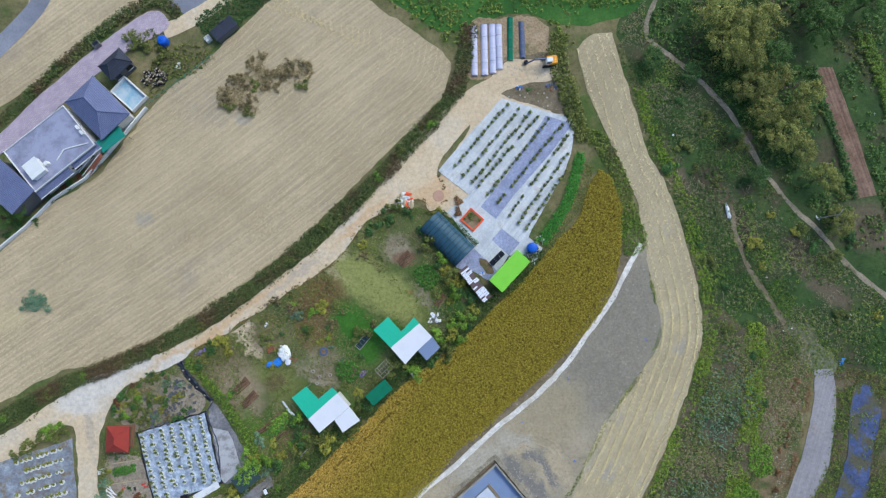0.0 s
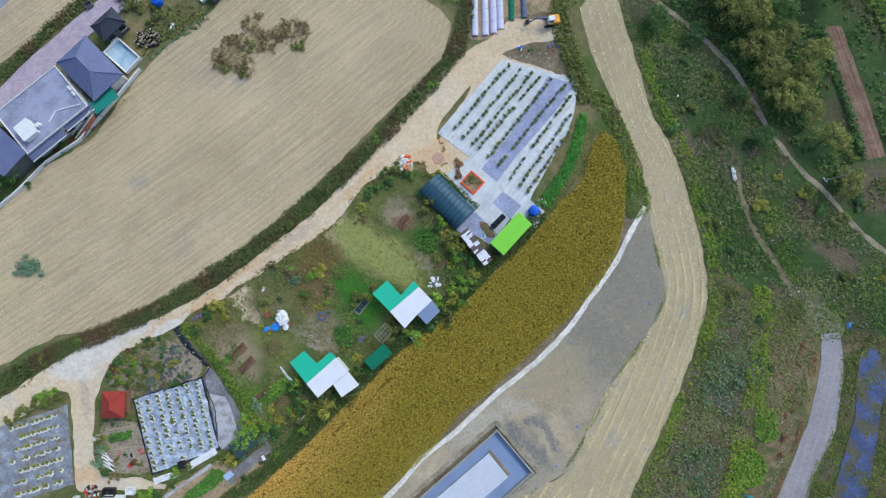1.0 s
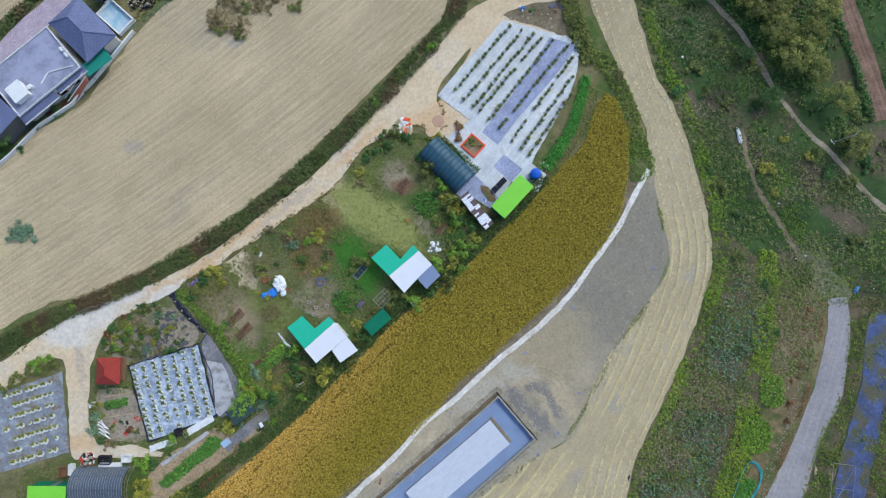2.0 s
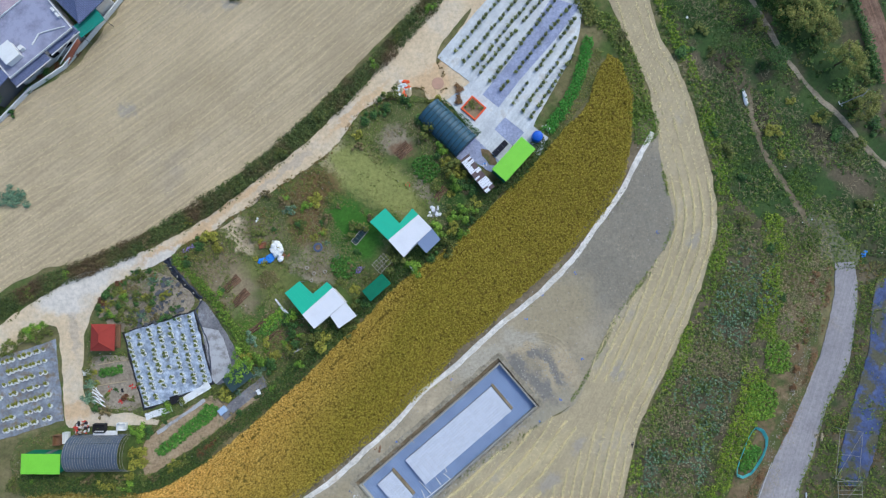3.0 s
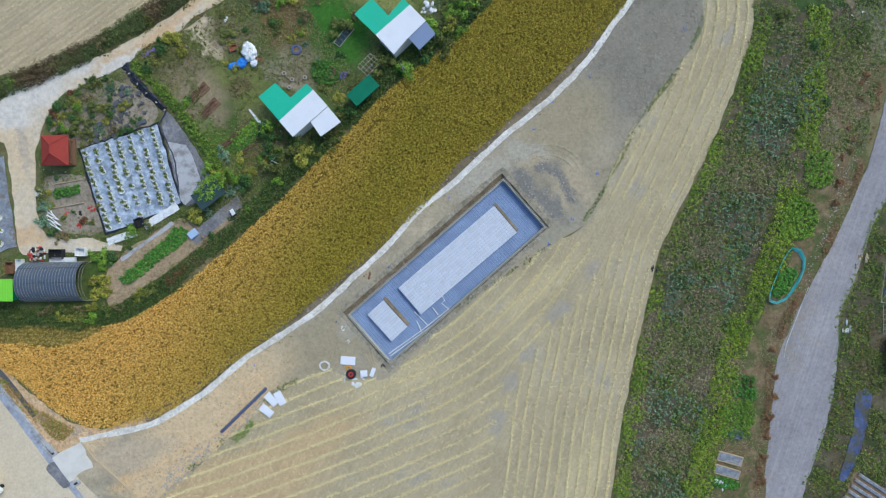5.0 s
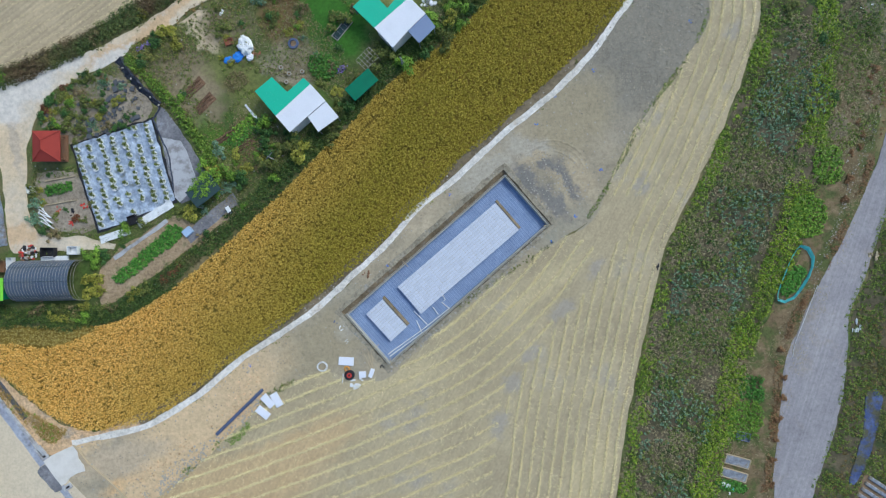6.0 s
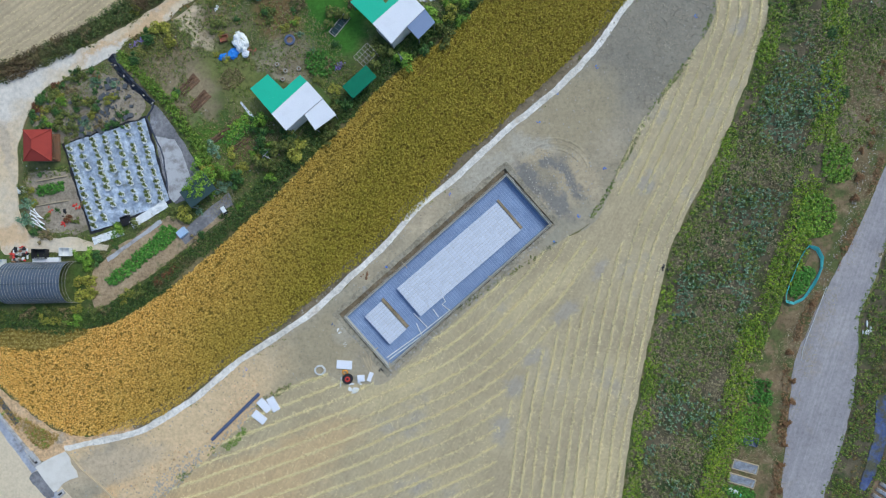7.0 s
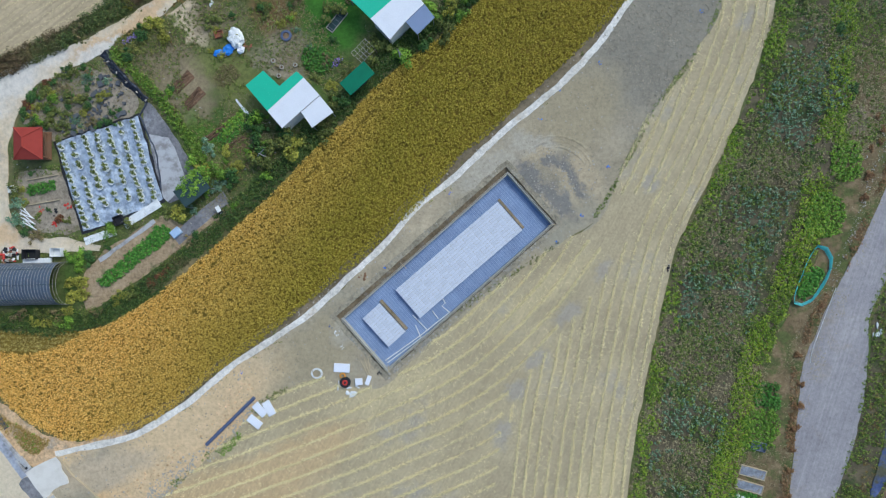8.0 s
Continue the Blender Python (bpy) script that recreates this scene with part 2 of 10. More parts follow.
def earth(name, dark, mid, light, patch=0.12, grain=1.8, second=None, second_at=(0.55, 0.65), second_scale=0.1, streak=0.0, turn=0.0, spacing=1.0, bump=0.3, rough=0.95, grit=0.8, spots=()):
    """Soil, gravel, grass or a mown field: broad patches, fine grain, streaks along one bearing (degrees), and spots of
    other soil or painted sunlight (x, y, half length, half width, turn, colour) with frayed edges.
    """
    m, n, l, b = shader(name, rough)
    where = n.new("ShaderNodeTexCoord").outputs["Object"]
    broad, fine = cloud(n, l, where, patch, 5), cloud(n, l, where, grain, 6, 0.75)
    colour = ramp(n, l, broad, ((0.3, dark), (0.5, mid), (0.7, light)))
    if second:
        blots = ramp(n, l, cloud(n, l, where, second_scale, 6, 0.65), ((second_at[0], (0, 0, 0, 1)), (second_at[1], (1, 1, 1, 1))))
        colour = mixed(n, l, colour, second, blots)
    if spots:
        colour = mottled(n, l, where, colour, spots)
    colour = mixed(n, l, colour, ramp(n, l, fine, ((0.34, (0.62, 0.62, 0.62, 1)), (0.5, (1, 1, 1, 1)), (0.66, (1.28, 1.28, 1.28, 1)))), grit, "MULTIPLY")
    colour = mixed(n, l, colour, ramp(n, l, cloud(n, l, where, 0.55, 5, 0.7), ((0.3, (0.8, 0.8, 0.8, 1)), (0.5, (1, 1, 1, 1)), (0.7, (1.14, 1.14, 1.14, 1)))), grit, "MULTIPLY")
    height = fine
    if streak:
        lines = cloud(n, l, where, 1.0, 3, 0.55, (22.0, spacing, 1.0), turn)
        colour = mixed(n, l, colour, ramp(n, l, lines, ((0.35, (1 - streak, 1 - streak, 1 - streak, 1)), (0.65, (1 + streak * 0.7, 1 + streak * 0.65, 1 + streak * 0.55, 1)))), 1.0, "MULTIPLY")
        add = n.new("ShaderNodeMath")
        add.operation = "ADD"
        l.new(fine, add.inputs[0])
        l.new(lines, add.inputs[1])
        height = add.outputs[0]
    l.new(colour, b.inputs["Base Color"])
    bp = n.new("ShaderNodeBump")
    bp.inputs["Strength"].default_value, bp.inputs["Distance"].default_value = bump, 0.15
    l.new(height, bp.inputs["Height"])
    l.new(bp.outputs["Normal"], b.inputs["Normal"])
    return m


def foliage(name, stops, patch=0.25, tint=None, rough=0.7):
    """Leaves: each leaf its own shade, in patches; tint: a second colour that comes and goes over some metres."""
    m, n, l, b = shader(name, rough)
    geo, where = n.new("ShaderNodeNewGeometry"), n.new("ShaderNodeTexCoord").outputs["Object"]
    each = n.new("ShaderNodeObjectInfo").outputs["Random"]
    add = n.new("ShaderNodeMath")
    add.operation = "MULTIPLY_ADD"
    add.inputs[1].default_value, add.inputs[2].default_value = 0.55, 0.0
    l.new(geo.outputs["Random Per Island"], add.inputs[0])
    plus = n.new("ShaderNodeMath")
    plus.operation = "MULTIPLY_ADD"
    plus.inputs[1].default_value = 0.45
    l.new(cloud(n, l, where, patch, 3), plus.inputs[0])
    l.new(add.outputs[0], plus.inputs[2])
    stops = [(c[0] * 1.35, c[1] * 1.5, c[2] * 1.3, 1.0) for c in stops]
    colour = ramp(n, l, plus.outputs[0], [(0.12 + 0.76 * i / (len(stops) - 1), c) for i, c in enumerate(stops)])
    vary = n.new("ShaderNodeHueSaturation")
    shift = n.new("ShaderNodeMapRange")
    shift.inputs["To Min"].default_value, shift.inputs["To Max"].default_value = 0.8, 1.2
    l.new(each, shift.inputs["Value"])
    l.new(shift.outputs["Result"], vary.inputs["Value"])
    if tint:
        fac = ramp(n, l, cloud(n, l, where, tint[1], 4), ((tint[2], (0, 0, 0, 1)), (tint[2] + 0.14, (1, 1, 1, 1))))
        colour = mixed(n, l, colour, tint[0], mixed(n, l, (0, 0, 0, 1), (0.8, 0.8, 0.8, 1), fac))
    l.new(colour, vary.inputs["Color"])
    l.new(vary.outputs["Color"], b.inputs["Base Color"])
    if "Subsurface Weight" in b.inputs:
        b.inputs["Subsurface Weight"].default_value = 0.0
    return m


def paint(name, colour, rough=0.55, metal=0.0, dirt=0.25, scale=0.8, dirt_colour=(0.16, 0.14, 0.11, 1), bump=0.05, edge=(0.45, 0.8)):
    """A made surface with weathering: stains, fine grain and slightly uneven gloss."""
    m, n, l, b = shader(name, rough, metal)
    where = n.new("ShaderNodeTexCoord").outputs["Object"]
    stain = ramp(n, l, cloud(n, l, where, scale, 7, 0.7), ((edge[0], (0, 0, 0, 1)), (edge[1], (1, 1, 1, 1))))
    fine = cloud(n, l, where, 9.0, 4, 0.7)
    tone = mixed(n, l, colour, ramp(n, l, fine, ((0.2, (0.8, 0.8, 0.8, 1)), (0.8, (1.12, 1.12, 1.12, 1)))), 0.6, "MULTIPLY")
    l.new(mixed(n, l, tone, dirt_colour, mixed(n, l, (0, 0, 0, 1), (dirt, dirt, dirt, 1), stain)), b.inputs["Base Color"])
    l.new(ramp(n, l, fine, ((0.2, (rough * 0.8,) * 3 + (1,)), (0.8, (min(1, rough * 1.2),) * 3 + (1,)))), b.inputs["Roughness"])
    bp = n.new("ShaderNodeBump")
    bp.inputs["Strength"].default_value, bp.inputs["Distance"].default_value = bump, 0.02
    l.new(fine, bp.inputs["Height"])
    l.new(bp.outputs["Normal"], b.inputs["Normal"])
    return m


def toned(name, colour, spread, rough=0.85):
    """A plain surface of which each piece has a tone of its own, with light stains."""
    m, n, l, b = shader(name, rough)
    where = n.new("ShaderNodeTexCoord").outputs["Object"]
    each = n.new("ShaderNodeObjectInfo").outputs["Random"]
    tone = ramp(n, l, each, ((0.0, (1 - spread, 1 - spread, 1 - spread, 1)), (0.5, (1, 1, 1, 1)), (1.0, (1 + spread * 0.4,) * 3 + (1,))))
    fine = ramp(n, l, cloud(n, l, where, 5.0, 5, 0.7), ((0.2, (0.88, 0.88, 0.88, 1)), (0.8, (1.06, 1.06, 1.06, 1))))
    l.new(mixed(n, l, mixed(n, l, colour, tone, 1.0, "MULTIPLY"), fine, 1.0, "MULTIPLY"), b.inputs["Base Color"])
    return m


def bonded(name, a, c, joint, width, height, gap, rough=0.8, offset=0.5, turn=0.0):
    """Pavers, tiles or boards too small to stand alone: a bond with recessed joints and stains."""
    m, n, l, b = shader(name, rough)
    where = n.new("ShaderNodeTexCoord").outputs["Object"]
    g = n.new("ShaderNodeMapping")
    g.inputs["Rotation"].default_value = (0, 0, radians(-turn))
    l.new(where, g.inputs["Vector"])
    t = n.new("ShaderNodeTexBrick")
    t.offset = offset
    for key, value in (("Color1", a), ("Color2", c), ("Mortar", joint), ("Scale", 1.0), ("Mortar Size", gap), ("Brick Width", width), ("Row Height", height), ("Bias", 0.0)):
        t.inputs[key].default_value = value
    l.new(g.outputs["Vector"], t.inputs["Vector"])
    stain = ramp(n, l, cloud(n, l, where, 0.35, 7, 0.7), ((0.3, (0.8, 0.8, 0.82, 1)), (0.7, (1.12, 1.12, 1.1, 1))))
    l.new(mixed(n, l, t.outputs["Color"], stain, 1.0, "MULTIPLY"), b.inputs["Base Color"])
    bp = n.new("ShaderNodeBump")
    bp.invert = True
    bp.inputs["Strength"].default_value, bp.inputs["Distance"].default_value = 0.4, 0.02
    l.new(t.outputs["Fac"], bp.inputs["Height"])
    l.new(bp.outputs["Normal"], b.inputs["Normal"])
    return m
SANDY, DUSTY, TILLED, GREYSOIL = rgb(198, 178, 148), rgb(126, 114, 87), rgb(118, 94, 72), rgb(146, 134, 112)
OLIVEGRASS, LAWNTAN, MEADOW, LUSH, DEEPGREEN, RUSSET = rgb(110, 114, 62), rgb(136, 138, 78), rgb(84, 116, 40), rgb(62, 104, 32), rgb(52, 82, 32), rgb(116, 92, 60)
RUBSAND, SANDYDUST = rgb(176, 160, 131), rgb(138, 124, 96)
# Pale sand and the warm tones below hold south-western sunlight in their colour.
SLATEGREY, SANDGREY, SUNLITSAND, PALEGREY, DARKSPOIL = rgb(138, 131, 116), rgb(158, 145, 117), rgb(206, 180, 140), rgb(172, 163, 145), rgb(124, 120, 114)
SUNLITGREY, SUNLITSTRAW = rgb(184, 166, 138), rgb(188, 163, 123)
WARMSAND, GREYSAND = rgb(206, 172, 126), rgb(160, 148, 128)
OCHRE, MILK, GRIT = rgb(202, 172, 134), rgb(208, 200, 188), rgb(184, 168, 146)
LANE_SPOTS = [(-49.6, -11.9, 4, 0.7, 28, OCHRE), (-42.3, -7.6, 5, 0.8, 35, OCHRE), (-62.2, -16.6, 6, 2.5, 10, MILK), (-56.1, -13.2, 5, 1.5, 20, MILK), (-63, -24.3, 5, 0.8, -80, GRIT), (-65.6, -20, 4, 2, 0, MILK), (-62.2, -38.1, 3, 1.5, 0, OCHRE), (-35.8, -2, 7, 0.6, 37, OCHRE), (-27.8, 3.2, 7, 0.6, 40, GRIT), (-15.8, 13.7, 7, 0.7, 43, OCHRE), (-8.6, 13.8, 4, 1.6, 0, OCHRE), (-3.6, 18.1, 5, 2, 20, OCHRE), (0.5, 23.4, 6, 1.2, 45, OCHRE), (5.6, 28.7, 5, 1, 45, GRIT), (-47.5, -12.3, 6, 1.2, 25, MILK)]
ASHGREY, STRAWPALE = rgb(163, 153, 136), rgb(188, 172, 134)
GARDEN_SOUTH = [(-36.0, -15.9, 4.2, 3.0, 44, DUSTY), (-36.3, -7.0, 4.6, 2.0, -48, SANDY), (-30.3, -15.6, 1.9, 1.4, 30, TILLED), (-34.4, -21.2, 3, 1.4, 40, DUSTY), (-35.9, -7.2, 4.6, 1.5, -50, SANDY), (-38.4, -4.2, 3, 2, 40, SANDY), (-31.6, -7.6, 4, 2.6, 0, DUSTY), (-38.4, -14.8, 5.5, 3, -30, DUSTY), (-36.2, -17.6, 4.2, 3.2, 45, SANDYDUST), (-38.2, -13.6, 4.4, 2.6, -40, SANDYDUST), (-30.3, -14.0, 5, 2.6, -20, OLIVEGRASS), (-28.5, -18.7, 4, 2.2, -60, OLIVEGRASS), (-21.5, -11.6, 3.6, 2.6, 0, GREYSOIL), (-23.0, -14.4, 4.5, 1.3, -25, GREYSOIL), (-16.6, -7.3, 6, 4, -50, LUSH), (-19.3, -4.4, 3.4, 2.2, -50, LUSH), (-30.9, -23.5, 3.4, 0.9, 40, TILLED), (-27.8, -25.7, 3.4, 0.7, 40, TILLED), (-33.2, -24.4, 4, 1.8, -50, MEADOW), (-45.9, -16.1, 3.4, 2.2, -45, GREYSOIL), (-38.0, -11.8, 3, 2, -40, DUSTY), (-32.8, -27.6, 3, 2, -40, OLIVEGRASS)]
GARDEN_NORTH = [(-19.7, 4.1, 3.4, 1.3, -35, SANDY), (-20.4, 7.2, 3, 1.6, 45, SANDY), (-14.0, 2.4, 7.5, 3.6, -20, LAWNTAN), (-9.3, -0.6, 6, 3.4, -30, LAWNTAN), (-16.6, 5.4, 4, 2.5, 0, LAWNTAN), (-9.3, 8.6, 2.8, 2.2, -10, GREYSOIL), (-7.9, 7.0, 2, 1.3, 0, TILLED), (-15.6, 10.6, 4, 3, 0, OLIVEGRASS), (-22.6, 0.0, 4.2, 3.6, 0, RUSSET), (-23.4, -6.1, 3.6, 4, 0, RUSSET), (-17.1, -5.0, 4.4, 3.2, -50, LUSH), (-14.0, -7.9, 3.4, 3.2, 0, LUSH), (-2.7, -1.5, 4, 1.2, -50, GREYSOIL), (0.4, -1.9, 3.4, 3, 0, DEEPGREEN), (-4.8, -11.6, 5.5, 2.2, 40, DEEPGREEN), (-10.2, -5.6, 2.5, 1.5, 0, LUSH)]
GRAVEL_SPOTS = [(-36, -71, 8, 1.6, 40, WARMSAND), (-45, -73.5, 5, 1.2, 30, WARMSAND), (-28.5, -64.2, 5, 1.2, 52, WARMSAND), (-47.4, -69.2, 5, 0.9, 12, GREYSAND), (30.5, -9.5, 15, 8, 58, SLATEGREY), (25.5, -14.5, 7, 5, 40, SLATEGREY), (33.5, 0, 9, 5, 70, SLATEGREY), (18.5, -20.6, 7.5, 5, 45, SANDGREY), (12.7, -25.2, 3.4, 1.6, -10, PALEGREY), (12.1, -29.6, 3.4, 1.2, -52, DARKSPOIL), (15.1, -27.6, 2.6, 0.9, -35, DARKSPOIL), (16.1, -33.2, 3.4, 1.2, -48, DARKSPOIL), (17.9, -29.6, 3.4, 1.0, -58, DARKSPOIL), (13.7, -26.5, 2.2, 0.7, 20, RUBSAND), (20.1, -29.1, 3.4, 1.6, -62, RUBSAND), (17.0, -30.7, 3.0, 0.7, -55, RUBSAND), (6.0, -28.7, 5, 2, 40, PALEGREY), (-17.6, -54.0, 9, 3.6, 35, SANDGREY), (-34.3, -62.8, 13, 5.5, 36, SUNLITSAND), (-45.9, -71.2, 9, 2.6, 8, SUNLITGREY), (-39.9, -73.2, 10, 3.4, 36, SUNLITSAND), (-11.3, -49.2, 5, 2, 40, PALEGREY), (-53.5, -68.5, 5, 2, 15, SUNLITSAND)]
DRYBROWN, DARKBROWN = rgb(98, 88, 70), rgb(70, 62, 48)
EAST_SPOTS = [(41, 24, 7, 1.8, -68, DRYBROWN), (44.5, 12, 8, 1.8, -75, DRYBROWN), (50.4, 18, 5, 2.0, -60, DRYBROWN), (54.5, 12, 6, 2.2, -55, DARKBROWN), (60, 40, 5, 1.8, 0, DARKBROWN), (54.6, 29.5, 3, 1.6, -50, DRYBROWN), (77, 14, 6, 4, -35, DRYBROWN), (64, 9, 5, 2.5, -40, DARKBROWN), (47.4, 22.5, 3, 2.5, 0, DARKBROWN), (68, 3, 6, 2, -40, DRYBROWN), (50, 30, 4, 2, -40, DARKBROWN)]
STRIP_SPOTS = [(-34, -76, 12, 4.5, 22, SUNLITSTRAW), (-20, -69, 9, 3, 26, SUNLITSTRAW), (-28, -75, 12, 5, 22, SUNLITSTRAW), (28.9, -30.4, 1.6, 0.9, 60, ASHGREY), (22.1, -42.6, 1.8, 0.9, 50, ASHGREY), (17.6, -48.6, 2.2, 1.1, 40, ASHGREY), (13, -55.2, 1.8, 0.9, 50, ASHGREY), (10.4, -59.4, 2.0, 1.0, 45, ASHGREY), (8.4, -65.3, 2.0, 1.0, 60, ASHGREY), (42, -8, 1.8, 1.2, 60, ASHGREY), (-6.5, -59.5, 7, 2, 20, STRAWPALE), (21.8, -72.6, 6, 3, 70, STRAWPALE), (13.9, -46.0, 8, 1.6, 36, STRAWPALE)]
M_GROUND = earth("rough_grass_soil", rgb(86, 88, 52), rgb(112, 106, 70), rgb(134, 122, 88), 0.15, 1.5, rgb(78, 94, 44), (0.48, 0.62), 0.13)
M_TAN = earth("dry_stubble_soil", rgb(166, 149, 119), rgb(178, 161, 130), rgb(189, 171, 139), 0.06, 2.2, rgb(164, 150, 128), (0.58, 0.72), 0.05, streak=0.16, turn=38, spacing=0.42, grit=0.4, spots=[(-55.4, 13.5, 1.5, 1.2, 0, ASHGREY), (-38.2, 32.2, 1.3, 1.0, 0, ASHGREY), (-80, -6, 5, 2.5, 20, STRAWPALE)])
M_STRIP = earth("straw_stubble", rgb(164, 149, 119), rgb(174, 159, 127), rgb(184, 169, 136), 0.09, 2.6, rgb(156, 148, 136), (0.56, 0.72), 0.09, streak=0.09, turn=62, spacing=0.3, grit=0.5, spots=STRIP_SPOTS)
M_LANE = earth("pale_dirt_lane", rgb(190, 164, 128), rgb(206, 186, 154), rgb(214, 200, 178), 0.06, 1.6, rgb(192, 180, 160), (0.52, 0.7), 0.06, grit=0.45, spots=LANE_SPOTS)
M_GRAVEL = earth("grey_gravel", rgb(150, 139, 116), rgb(165, 152, 127), rgb(182, 166, 138), 0.16, 2.0, rgb(152, 145, 126), (0.5, 0.66), 0.07, bump=0.5, grit=0.5, spots=GRAVEL_SPOTS)
M_TRACK = earth("grey_track", rgb(138, 133, 135), rgb(150, 145, 146), rgb(162, 156, 155), 0.10, 1.8, rgb(152, 142, 132), (0.58, 0.7), 0.12, streak=0.1, turn=72, spacing=0.4, grit=0.45)
M_PATHSTONE = earth("crushed_limestone", rgb(194, 187, 173), rgb(214, 208, 197), rgb(228, 223, 214), 0.25, 2.8, rgb(180, 164, 140), (0.6, 0.74), 0.3)
M_BAREEARTH = earth("bare_brown_soil", rgb(112, 92, 70), rgb(130, 108, 84), rgb(148, 126, 98), 0.25, 2.2)
M_BEDEARTH = earth("dug_garden_soil", rgb(92, 70, 52), rgb(108, 84, 64), rgb(126, 100, 78), 0.5, 2.6, bump=0.5)
M_REDSOIL = earth("reddish_tilled_soil", rgb(108, 84, 68), rgb(122, 98, 82), rgb(138, 112, 96), 0.2, 2.0, streak=0.25, turn=-72, spacing=0.35)
M_GREENFIELD = earth("green_meadow", rgb(50, 86, 34), rgb(62, 102, 40), rgb(80, 112, 50), 0.12, 1.8)
M_YARD = earth("garden_soil_grass", rgb(74, 88, 44), rgb(92, 98, 55), rgb(112, 108, 68), 0.25, 1.8, rgb(76, 96, 42), (0.48, 0.62), 0.16, spots=GARDEN_SOUTH + GARDEN_NORTH)
M_CROPSOIL = earth("paddy_soil", rgb(104, 90, 34), rgb(120, 102, 40), rgb(134, 114, 48), 0.3, 2.0)
M_CONCRETE = paint("old_concrete", rgb(178, 177, 178), 0.9, 0, 0.75, 0.6, rgb(118, 112, 106), 0.15, edge=(0.46, 0.62))
M_APRON = paint("fresh_concrete", rgb(216, 210, 200), 0.9, 0, 0.5, 0.6, rgb(172, 162, 146), 0.2)
M_ASPHALTPALE = earth("pale_road", rgb(196, 180, 152), rgb(206, 190, 162), rgb(214, 199, 172), 0.05, 2.6, rgb(156, 154, 154), (0.62, 0.74), 0.16, bump=0.15, grit=0.35)
M_PAVER = bonded("lilac_pavers", rgb(174, 158, 170), rgb(200, 184, 190), rgb(156, 142, 156), 0.5, 0.25, 0.04, turn=40)
M_MULCH = earth("white_mulch_film", rgb(180, 183, 186), rgb(197, 200, 201), rgb(211, 213, 213), 0.35, 3.0, rgb(178, 172, 162), (0.56, 0.72), 0.35, streak=0.1, turn=52, spacing=0.5, rough=0.6, bump=0.3, grit=0.35)
M_MULCHGREY = earth("grey_weed_mat", rgb(138, 144, 168), rgb(149, 155, 180), rgb(161, 166, 190), 0.4, 3.0, rough=0.8, bump=0.2)
M_MULCHBLUE = earth("mottled_plastic_film", rgb(128, 138, 154), rgb(162, 173, 190), rgb(206, 214, 223), 0.8, 3.0, rgb(122, 128, 126), (0.54, 0.66), 0.7, streak=0.12, turn=-74, spacing=0.5, rough=0.6)
M_MULCHDARK = earth("worn_black_film", rgb(112, 114, 120), rgb(134, 138, 146), rgb(164, 170, 178), 0.5, 3.0, rgb(126, 112, 90), (0.5, 0.66), 0.6, rough=0.5)
def slab_material():
    """New concrete in panels, each with a tone of its own and faint board lines."""
    m = toned("new_concrete_slab", rgb(204, 207, 215), 0.07)
    n, l = m.node_tree.nodes, m.node_tree.links
    b = n["Principled BSDF"]
    source = b.inputs["Base Color"].links[0].from_socket
    lines = n.new("ShaderNodeTexBrick")
    lines.offset = 0.0
    for key, value in (("Color1", (1, 1, 1, 1)), ("Color2", (0.96, 0.965, 0.98, 1)), ("Mortar", (0.8, 0.82, 0.86, 1)), ("Scale", 1.0), ("Mortar Size", 0.02), ("Brick Width", 0.9), ("Row Height", 0.15)):
        lines.inputs[key].default_value = value
    l.new(n.new("ShaderNodeTexCoord").outputs["Object"], lines.inputs["Vector"])
    l.new(mixed(n, l, source, lines.outputs["Color"], 1.0, "MULTIPLY"), b.inputs["Base Color"])
    return m


M_SLAB = slab_material()
M_PITFLOOR = bonded("blue_grey_screed", rgb(110, 129, 163), rgb(121, 138, 170), rgb(150, 165, 193), 0.4, 0.2, 0.03, 0.8, 0.0)
M_PITWALL = paint("form_concrete", rgb(172, 168, 156), 0.9, 0, 0.4, 0.8, rgb(120, 112, 98))
M_GREENROOF = paint("teal_green_steel", rgb(66, 184, 148), 0.5, 0, 0.12, 0.6, rgb(40, 110, 90))
M_WHITEROOF = paint("white_coated_steel", rgb(222, 222, 226), 0.5, 0, 0.15, 0.5, rgb(160, 160, 160))
M_GREYROOF = paint("blue_grey_steel", rgb(126, 140, 168), 0.5, 0, 0.15, 0.5, rgb(90, 100, 124))
M_LIME = paint("lime_green_sheet", rgb(136, 208, 62), 0.5, 0, 0.2, 0.5, rgb(90, 150, 30))
M_AWNING = paint("dark_green_mesh", rgb(28, 112, 82), 0.8, 0, 0.35, 1.2, rgb(16, 70, 54))
M_REDROOF = paint("red_shingles", rgb(150, 58, 48), 0.8, 0, 0.5, 0.6, rgb(110, 40, 34), 0.3)
M_TINDARK = paint("rusty_tin", rgb(104, 88, 88), 0.7, 0.1, 0.6, 1.5, rgb(70, 54, 50))
M_SLATE = bonded("slate_blue_tiles", rgb(106, 113, 146), rgb(116, 123, 156), rgb(84, 91, 120), 0.35, 0.3, 0.03, 0.6)
M_DARKSLATE = bonded("dark_grey_tiles", rgb(54, 58, 72), rgb(62, 66, 80), rgb(40, 44, 54), 0.35, 0.3, 0.03, 0.6)
M_ROOFDECK = paint("roof_membrane", rgb(156, 157, 178), 0.85, 0, 0.75, 0.35, rgb(116, 117, 134), edge=(0.44, 0.62))
M_WALL = paint("light_render", rgb(205, 202, 196), 0.9, 0, 0.25)
M_BLUEWALL = paint("dark_wall", rgb(86, 88, 92), 0.8, 0, 0.3)
